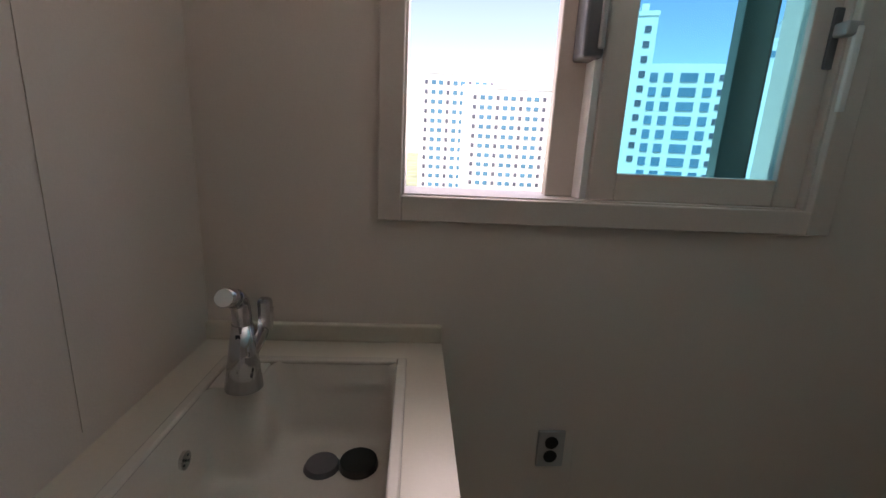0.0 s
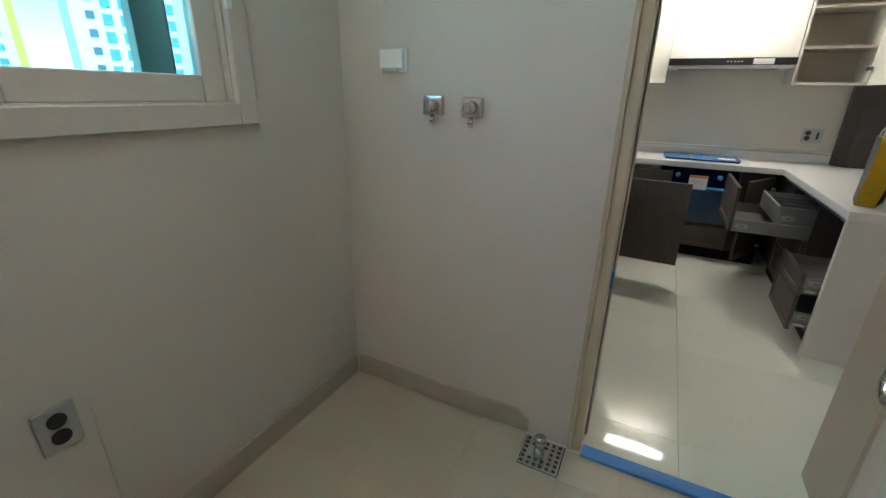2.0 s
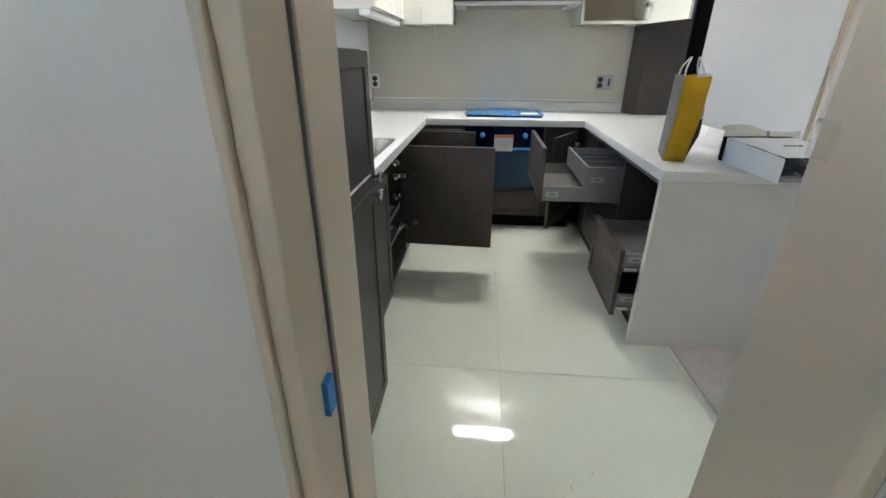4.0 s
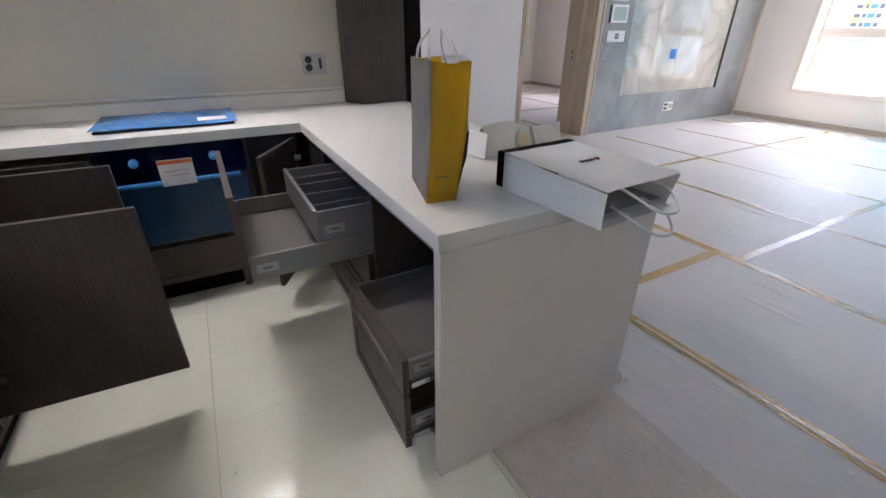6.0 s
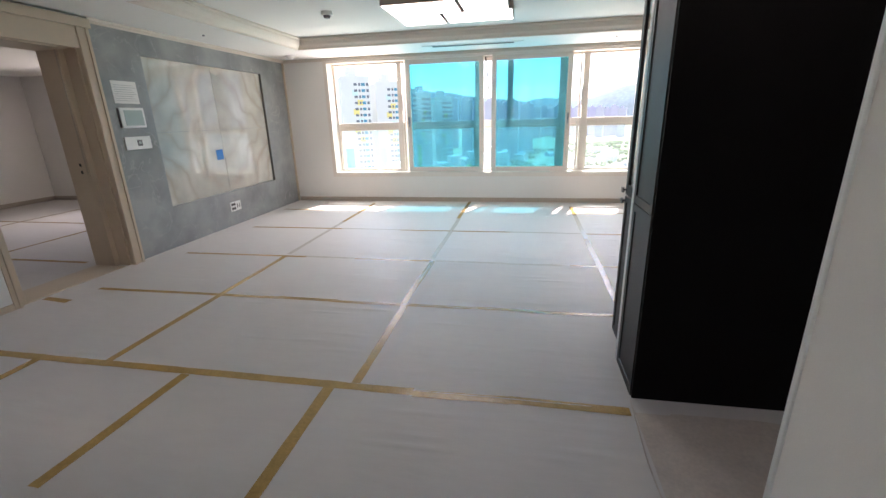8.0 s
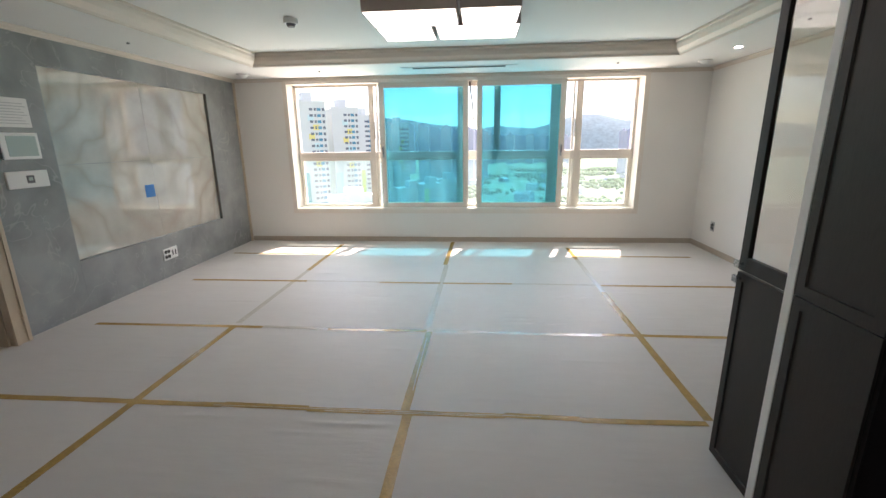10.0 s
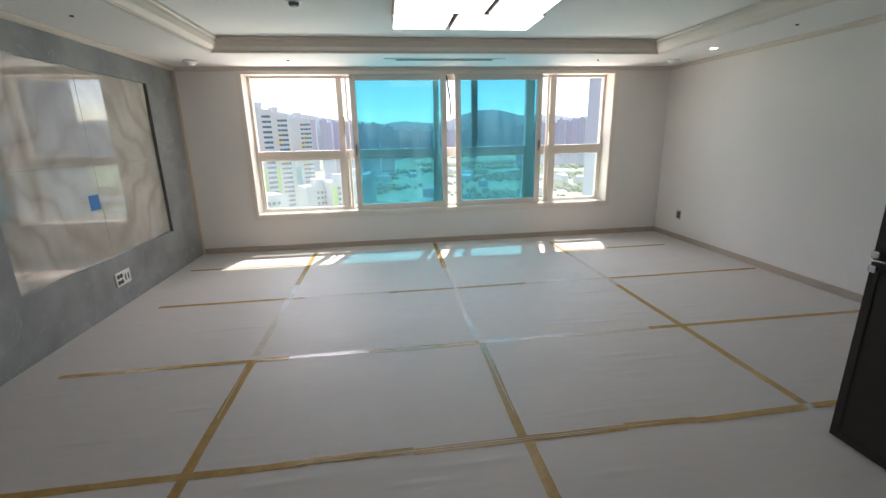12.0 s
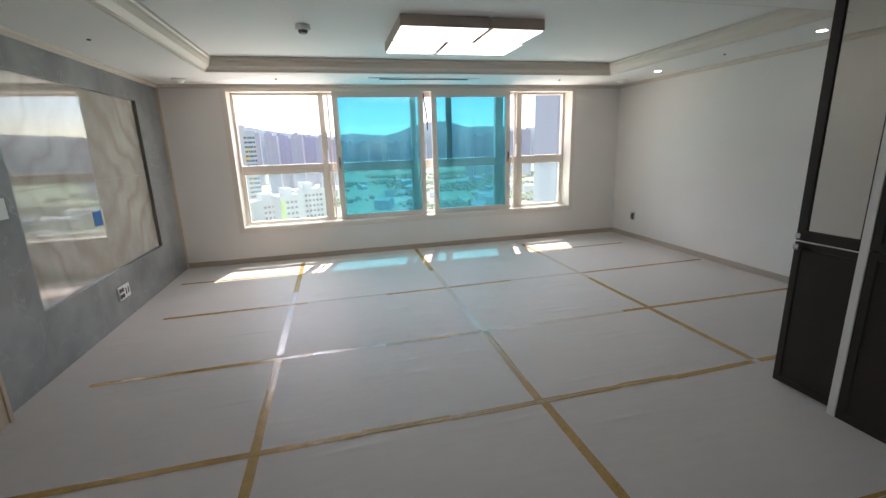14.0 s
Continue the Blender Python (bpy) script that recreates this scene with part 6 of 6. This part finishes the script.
# low blocks in front of them
for az, dist, w, top, mat, label in ((8.0, 250, 20, -25, M_CONC, "low white apartment block with a flat roof"), (5.6, 240, 13, -22, M_GREENP, "low white apartment block with a lime wall"), (3.2, 260, 17, -21, M_CONC, "low white apartment block beside the estate"), (15.5, 200, 22, -23, M_TEALPALE, "low white apartment block with a flat roof")):
    at, turn = facing(az, dist)
    h = top - GZ
    tower(at, turn + 18, w, 18, h, label, cols=[(-w * 0.2 + i * 2.2, 1.3, 1.3, M_WIND) for i in range(int(w * 0.3))], floors=12, stripe=[(-w * 0.48, -w * 0.3, 2, h - 2, mat)], cap=4)
# far towers in clusters; distance haze is put into their lavender colour
def cluster(az0, az1, n, dist, w, el0, el1, label, floors=0):
    for i in range(n):
        t = i / max(n - 1, 1)
        d = dist + 45 * (i % 3)
        at, turn = facing(az0 + (az1 - az0) * t, d)
        h = 1.5 + d * math.tan(radians(el0 + (el1 - el0) * t + 0.16 * math.sin(i * 2.4))) - GZ
        tower(at, turn + 9 * (i % 3) - 9, w, 14, h, label, M_CONCHAZE, [(-w * 0.32, 2.2, 1.9, M_WINL), (w * 0.08, 2.2, 1.9, M_WINL), (w * 0.36, 1.6, 1.9, M_WINL)] if floors else (), floors, 3.2, cap=5)


# window bays kept near the wall tone, haze put into their colour
M_WINL = material("haze_pale_window", (0.4, 0.4, 0.5), 0.4, vary=0.15, scale=0.6, fine=3, bump=0.0)
cluster(7.2, -0.6, 9, 640, 15, 1.75, 1.1, "far apartment tower, lavender-grey with painted-in haze", 16)
cluster(9.0, 1.0, 6, 900, 18, 2.1, 1.5, "far apartment tower, lavender-grey with painted-in haze")
cluster(-1.5, -11.5, 13, 1250, 20, 0.75, 0.45, "far apartment tower, lavender-grey with painted-in haze")
cluster(-17.6, -25.0, 10, 900, 15, 0.95, 1.6, "slim far estate tower, lavender from painted-in haze", 14)
tower((-21.5, -34.3, GZ), 180, 18, 4, 110, "pale neighbouring apartment wing close by", material("pale_lavender_wall", (0.45, 0.45, 0.52), 0.8, vary=0.03, scale=0.4, fine=6, bump=0.0), [(-8.2, 0.9, 2.5, M_WIND), (-3.5, 2.2, 1.6, M_WINB)], 34, 2.9, cap=0)

# low sheds and dense greenery on the plain
rnd = random.Random(4)
for i in range(40):
    x, y = rnd.uniform(-300, 90), rnd.uniform(-760, -330)
    w, d, h = rnd.uniform(10, 34), rnd.uniform(8, 20), rnd.uniform(4, 9)
    o = thing("shed", (x, y, GZ), "low pale roofed shed on the plain", "building", "sheds on the plain")
    m = pose(x, y, GZ, 0, 0, rnd.uniform(-30, 30))
    part("wall", box(-w / 2, w / 2, -d / 2, d / 2, 0, h), M_CONC if i % 2 else M_CONCHAZE, o, m=m)
    part("roof", prism([(-d / 2 - 0.5, h), (d / 2 + 0.5, h), (0, h + d * 0.14)], "x", -w / 2 - 0.5, w / 2 + 0.5), M_ROOF if i % 3 else M_CONC, o, m=m)
M_TREE = material("leafy_crowns", (0.11, 0.17, 0.06), 0.9, vary=0.4, scale=0.08, fine=0.8, bump=0.0)
verts, faces = [], []
clump = bmesh.new()
bmesh.ops.create_icosphere(clump, subdivisions=1, radius=1)
cv = [v.co.copy() for v in clump.verts]
cf = [[v.index for v in f.verts] for f in clump.faces]
clump.free()
for i in range(7500):
    x, y = rnd.uniform(-420, 110), rnd.uniform(-1000, -240)
    if noise.noise(Vector((x * 0.012, y * 0.012, 1.0))) < -0.02 + 0.25 * rnd.random() - 0.1:
        continue
    s = rnd.uniform(1.4, 4.2)
    k = len(verts)
    for c in cv:
        w = 1 + 0.45 * noise.noise(c * 2.3 + Vector((i, 0, 0)))
        verts.append((x + c.x * s * w, y + c.y * s * w, GZ + s * 0.7 + c.z * s * 0.8 * w))
    faces += [[a + k for a in f] for f in cf]
me = bpy.data.meshes.new("trees")
me.from_pydata(verts, [], faces)
me.materials.append(M_TREE)
tagged(new("trees", me), "scattered green tree clumps on the plain below", "trees", kind="stuff")
road = thing("road", (-40, -430, GZ), "pale road curving over the plain", "road", kind="structure")
for k, (a, c, w) in enumerate((((-420, -520), (120, -400), 14), ((-120, -900), (-60, -330), 10))):
    a, c = Vector(a), Vector(c)
    d = (c - a).normalized()
    s = Vector((-d.y, d.x)) * w / 2
    b = bmesh.new()
    b.faces.new([b.verts.new((p.x, p.y, GZ + 0.3 + 0.05 * k)) for p in (a - s, c - s, c + s, a + s)])
    part("carriageway", b, material("pale_road", (0.36, 0.36, 0.35), 0.9, vary=0.08, scale=0.05, fine=0.6, bump=0.0), road)

# ---- floor pieces, last ----
kf = thing("floor_kitchen", (3.9, -0.4, 0), "polished ivory porcelain tile floor in the kitchen", "floor", kind="structure")


def tile_grid(parent, name, xs, ys, z0, z1, mat, gap=0.003, edge=0.0005):
    shared = {}
    for i in range(len(xs) - 1):
        for j in range(len(ys) - 1):
            w, d = xs[i + 1] - xs[i] - gap, ys[j + 1] - ys[j] - gap
            key = (round(w, 3), round(d, 3))
            if key not in shared:
                b = box(-w / 2, w / 2, -d / 2, d / 2, z0, z1, edge)
                me = bpy.data.meshes.new(name)
                b.to_mesh(me)
                b.free()
                me.materials.append(mat)
                shared[key] = me
            o = new(name, shared[key])
            o.parent = parent
            o.matrix_basis = Matrix.Translation(Vector(((xs[i] + xs[i + 1]) / 2, (ys[j] + ys[j + 1]) / 2, 0)) - parent.matrix_basis.translation)


tile_grid(kf, "tile", [2.245, 2.47, 3.28, 4.09, 4.9, 5.62], [-1.62, -1.21, -0.4, 0.41, 0.7], -0.012, 0.0, M_TILE, 0.0012)
uf_ = thing("floor_utility", (1.1, 0, 0), "matte beige tile floor in the utility room", "floor", kind="structure")
tile_grid(uf_, "tile", [0.06, 0.68, 1.02, 1.36, 1.7, 2.04], [-1.55, -1.31, -0.97, -0.63, -0.29, 0.02, 0.39, 0.73, 1.11], -0.012, 0.0, M_UTILE, 0.0006)
tile_grid(uf_, "tile", [2.04, 2.215], [0.19, 0.39, 0.73, 1.11], -0.012, 0.0, M_UTILE, 0.0006)
tile_grid(uf_, "tile", [2.04, 2.2], [-1.55, -1.2, -0.86, -0.5, -0.2, 0.015], -0.012, 0.0, M_UTILE, 0.0006)

cov = thing("floor_cover", (3.8, -5, 0), "pale protective floor sheets joined with packing tape", "floor cover", kind="structure")


def cover(x0, x1, y0, y1, seed, mat=None, lift=0.004, wrinkle=0.0048, name="sheet"):
    """One sheet with low folds, edges held down."""
    b = bmesh.new()
    nx, ny = max(4, int((x1 - x0) / 0.07)), max(4, int((y1 - y0) / 0.013))
    lines = [y0 + (y1 - y0) * (0.1 + 0.16 * k + 0.07 * math.sin(seed * 3 + k * 2.1)) for k in range(6)]
    bmesh.ops.create_grid(b, x_segments=nx, y_segments=ny, size=0.5)
    for v in b.verts:
        u, w = v.co.x + 0.5, v.co.y + 0.5
        x, y = x0 + (x1 - x0) * u, y0 + (y1 - y0) * w
        e = min(1, 9 * min(u, 1 - u, w, 1 - w))
        f = 0.55 * noise.noise(Vector((x * 1.1, y * 4.5, seed))) + 0.25 * noise.noise(Vector((x * 3, y * 12, seed + 4)))
        for k, yl in enumerate(lines):
            d = y - yl - 0.035 * noise.noise(Vector((x * 1.6, seed, k)))
            f += 1.5 * max(0.0, noise.noise(Vector((x * 3.2, k * 3, seed))) + 0.0) * math.exp(-(d / 0.013) ** 2)
        v.co = Vector((x, y, lift + wrinkle * e * f))
    return part(name, b, mat or M_SHEET, cov, smooth=True)


COLS = [0.53, 2.33, 3.93, 5.545, 7.05]
ROWS_ = [-8.55, -7.75, -6.61, -5.433, -4.39, -3.33]
s = 0
for i in range(4):
    for j in range(5):
        s += 1
        cover(COLS[i], COLS[i + 1], ROWS_[j], ROWS_[j + 1], s * 3.7)
for x0, x1, y0, y1 in ((2.5, 4.06, -3.33, -2.28), (4.06, 4.95, -3.33, -1.8), (4.95, 6.02, -3.33, -1.86), (6.02, 7.05, -3.33, -1.86), (2.5, 4.06, -2.28, -1.8)):
    s += 1
    cover(x0, x1, y0, y1, s * 3.7)
cover(2.5, 3.53, -1.8, -1.24, 91.0, M_SHEET_OLD, 0.005, 0.004)
cover(0.53, 2.5, -3.44, -2.33, 95.0, M_SHEET_OLD, 0.004, 0.004)
for i, (y0, y1) in enumerate(((-8.4, -6.6), (-6.6, -5.0), (-5.0, -3.4), (-3.4, -1.85))):
    for x0, x1 in ((7.41, 9.0), (9.0, 10.7), (10.7, 12.28)):
        s += 1
        cover(x0, x1, y0, y1, s * 2.9)


def tape(x0, y0, x1, y1, w=0.052, mat=None, z=0.0053, seed=0):
    """One strip of packing tape with a slightly wavering edge."""
    a, c = Vector((x0, y0)), Vector((x1, y1))
    d = (c - a).normalized()
    nrm = Vector((-d.y, d.x))
    n = max(3, int((c - a).length / 0.022))
    b = bmesh.new()
    prev = None
    for i in range(n + 1):
        p = a + (c - a) * i / n
        off = 0.005 * noise.noise(Vector((p.x * 2, p.y * 2, seed)))
        hw = w / 2 * (1 + 0.12 * noise.noise(Vector((p.x * 6, p.y * 6, seed + 9))))
        zz = z + 0.0009 * noise.noise(Vector((p.x * 26, p.y * 26, seed)))
        cur = [b.verts.new((*(p + nrm * (off + k * hw)), zz + (0.0006 if k == 0 else 0))) for k in (-1, 0, 1)]
        if prev:
            b.faces.new((prev[0], cur[0], cur[1], prev[1]))
            b.faces.new((prev[1], cur[1], cur[2], prev[2]))
        prev = cur
    bmesh.ops.recalc_face_normals(b, faces=b.faces[:])
    for f in b.faces:
        if f.normal.z < 0:
            f.normal_flip()
    return part("tape_strip", b, mat or M_TAPE, cov, smooth=True)


# far spans marked clear hold the tape's sky reflection, painted pale
k = 0
for x, spans in ((5.545, ((-8.3, -7.0, 0), (-7.0, -5.5, 1), (-5.42, -3.33, 0))), (3.93, ((-8.5, -7.3, 0), (-7.3, -5.5, 1), (-5.42, -4.4, 0), (-4.38, -3.36, 0))), (2.33, ((-8.2, -7.6, 0), (-7.6, -6.4, 1), (-6.4, -4.42, 0)))):
    for y0, y1, clear in spans:
        k += 1
        tape(x, y0, x + (0.02 if x < 4 and x > 3 and y0 < -5 else 0), y1, mat=M_GLINTFILM if clear else M_TAPE, seed=k)
for y, spans in ((-7.75, ((0.9, 2.3, 0), (5.6, 6.9, 0))), (-6.61, ((0.6, 2.3, 0), (2.3, 3.2, 1), (3.2, 4.6, 0), (4.6, 5.4, 1), (5.4, 6.7, 0))), (-5.433, ((0.6, 2.6, 0), (2.6, 3.2, 1), (3.2, 3.9, 1), (3.95, 4.75, 0), (4.75, 5.3, 1), (5.3, 6.75, 0))), (-4.39, ((0.7, 2.3, 0), (2.35, 3.0, 0), (3.0, 3.4, 1), (3.4, 4.5, 0), (4.5, 5.0, 1), (5.0, 6.75, 0))), (-3.33, ((2.52, 3.1, 0), (3.1, 3.6, 1), (3.6, 7.02, 0)))):
    for x0, x1, clear in spans:
        k += 1
        tape(x0, y, x1, y + (0.01 if k % 2 else -0.008), w=0.06 if y > -3.4 else 0.045, mat=M_GLINTFILM if clear and y < -5.0 else M_TAPE, z=0.006, seed=k)
for x0, y0, x1, y1 in ((4.06, -3.3, 4.05, -2.28), (4.95, -3.3, 4.97, -2.5), (6.02, -3.32, 6.02, -2.7), (2.52, -2.29, 3.6, -2.27), (3.6, -2.27, 4.1, -2.25), (6.74, -4.1, 7.02, -4.13)):
    k += 1
    tape(x0, y0, x1, y1, 0.06, z=0.0065, seed=k)
# pale centre line painted for the shine along this tape
k += 1
tape(2.7, -2.288, 3.8, -2.262, 0.014, M_GLINTFILM, 0.0082, k)
# thin pale strips laid on as painted glints along the tape's lengthwise crinkles
for x0, y0, x1, y1 in ((3.2, -4.392, 5.05, -4.385), (3.5, -4.378, 4.4, -4.374), (3.936, -5.3, 3.934, -4.6), (3.944, -7.2, 3.942, -5.6), (5.556, -5.35, 5.552, -4.8), (2.7, -3.342, 3.6, -3.336), (4.4, -5.44, 5.2, -5.436)):
    k += 1
    tape(x0, y0, x1, y1, 0.005, M_GLINTFILM, 0.0082, k)
for x0, y0, x1, y1 in ((7.6, -6.6, 12.0, -6.6), (7.6, -5.0, 12.0, -5.0), (7.6, -3.4, 12.0, -3.4), (9.0, -8.0, 9.0, -2.0), (10.7, -8.0, 10.7, -2.0)):
    k += 1
    tape(x0, y0, x1, y1, 0.05, seed=k)
# torn corner of the sheet by the peninsula foot, and the curled edge line
tc = bmesh.new()
for i in range(7):
    ang = radians(-60 + i * 24)
    r = 0.05 + 0.06 * ((i * 37) % 5) / 5
    p = [(3.545, -1.83, 0.008), (3.545 + r * math.cos(ang), -1.83 - abs(r * math.sin(ang)), 0.012 + 0.02 * (i % 3)), (3.545 + r * math.cos(ang + 0.4), -1.83 - abs(r * math.sin(ang + 0.4)), 0.008)]
    tc.faces.new([tc.verts.new(q) for q in p])
solid("torn_film_scrap", tc, M_GLINTFILM, "torn scrap of clear film at the peninsula foot", "film scrap")
solid("sheet_edge_curl", tube([(3.53, -1.23, 0.006), (3.3, -1.235, 0.009), (3.0, -1.25, 0.006), (2.75, -1.245, 0.01), (2.51, -1.24, 0.006)], 0.006), M_SHEET_OLD, "curled edge of the floor sheet on the tiles", "sheet edge", smooth=True)
solid("sheet_fold", tube([(2.5, -3.42, 0.006), (2.52, -3.0, 0.007), (2.51, -2.7, 0.006), (2.515, -2.36, 0.006)], 0.003), M_SHEET_OLD, "dirty fold where two floor sheets meet", "sheet edge", smooth=True)
solid("sheet_fold", tube([(3.565, -1.812, 0.006), (3.9, -1.815, 0.008), (4.6, -1.81, 0.006), (5.4, -1.812, 0.007)], 0.005), M_SHEET_OLD, "dirty fold where two floor sheets meet", "sheet edge", smooth=True)
for x, y in ((3.5, -0.52), (3.85, -0.45), (2.72, -0.62), (2.78, -0.7)):
    solid("debris_crumb", crease(box(x, x + 0.014, y, y + 0.006, 0.0005, 0.003, 0.001), 0.001, 90), M_TRIM, "tiny crumb of debris on the tiles", "debris", group="floor crumbs")
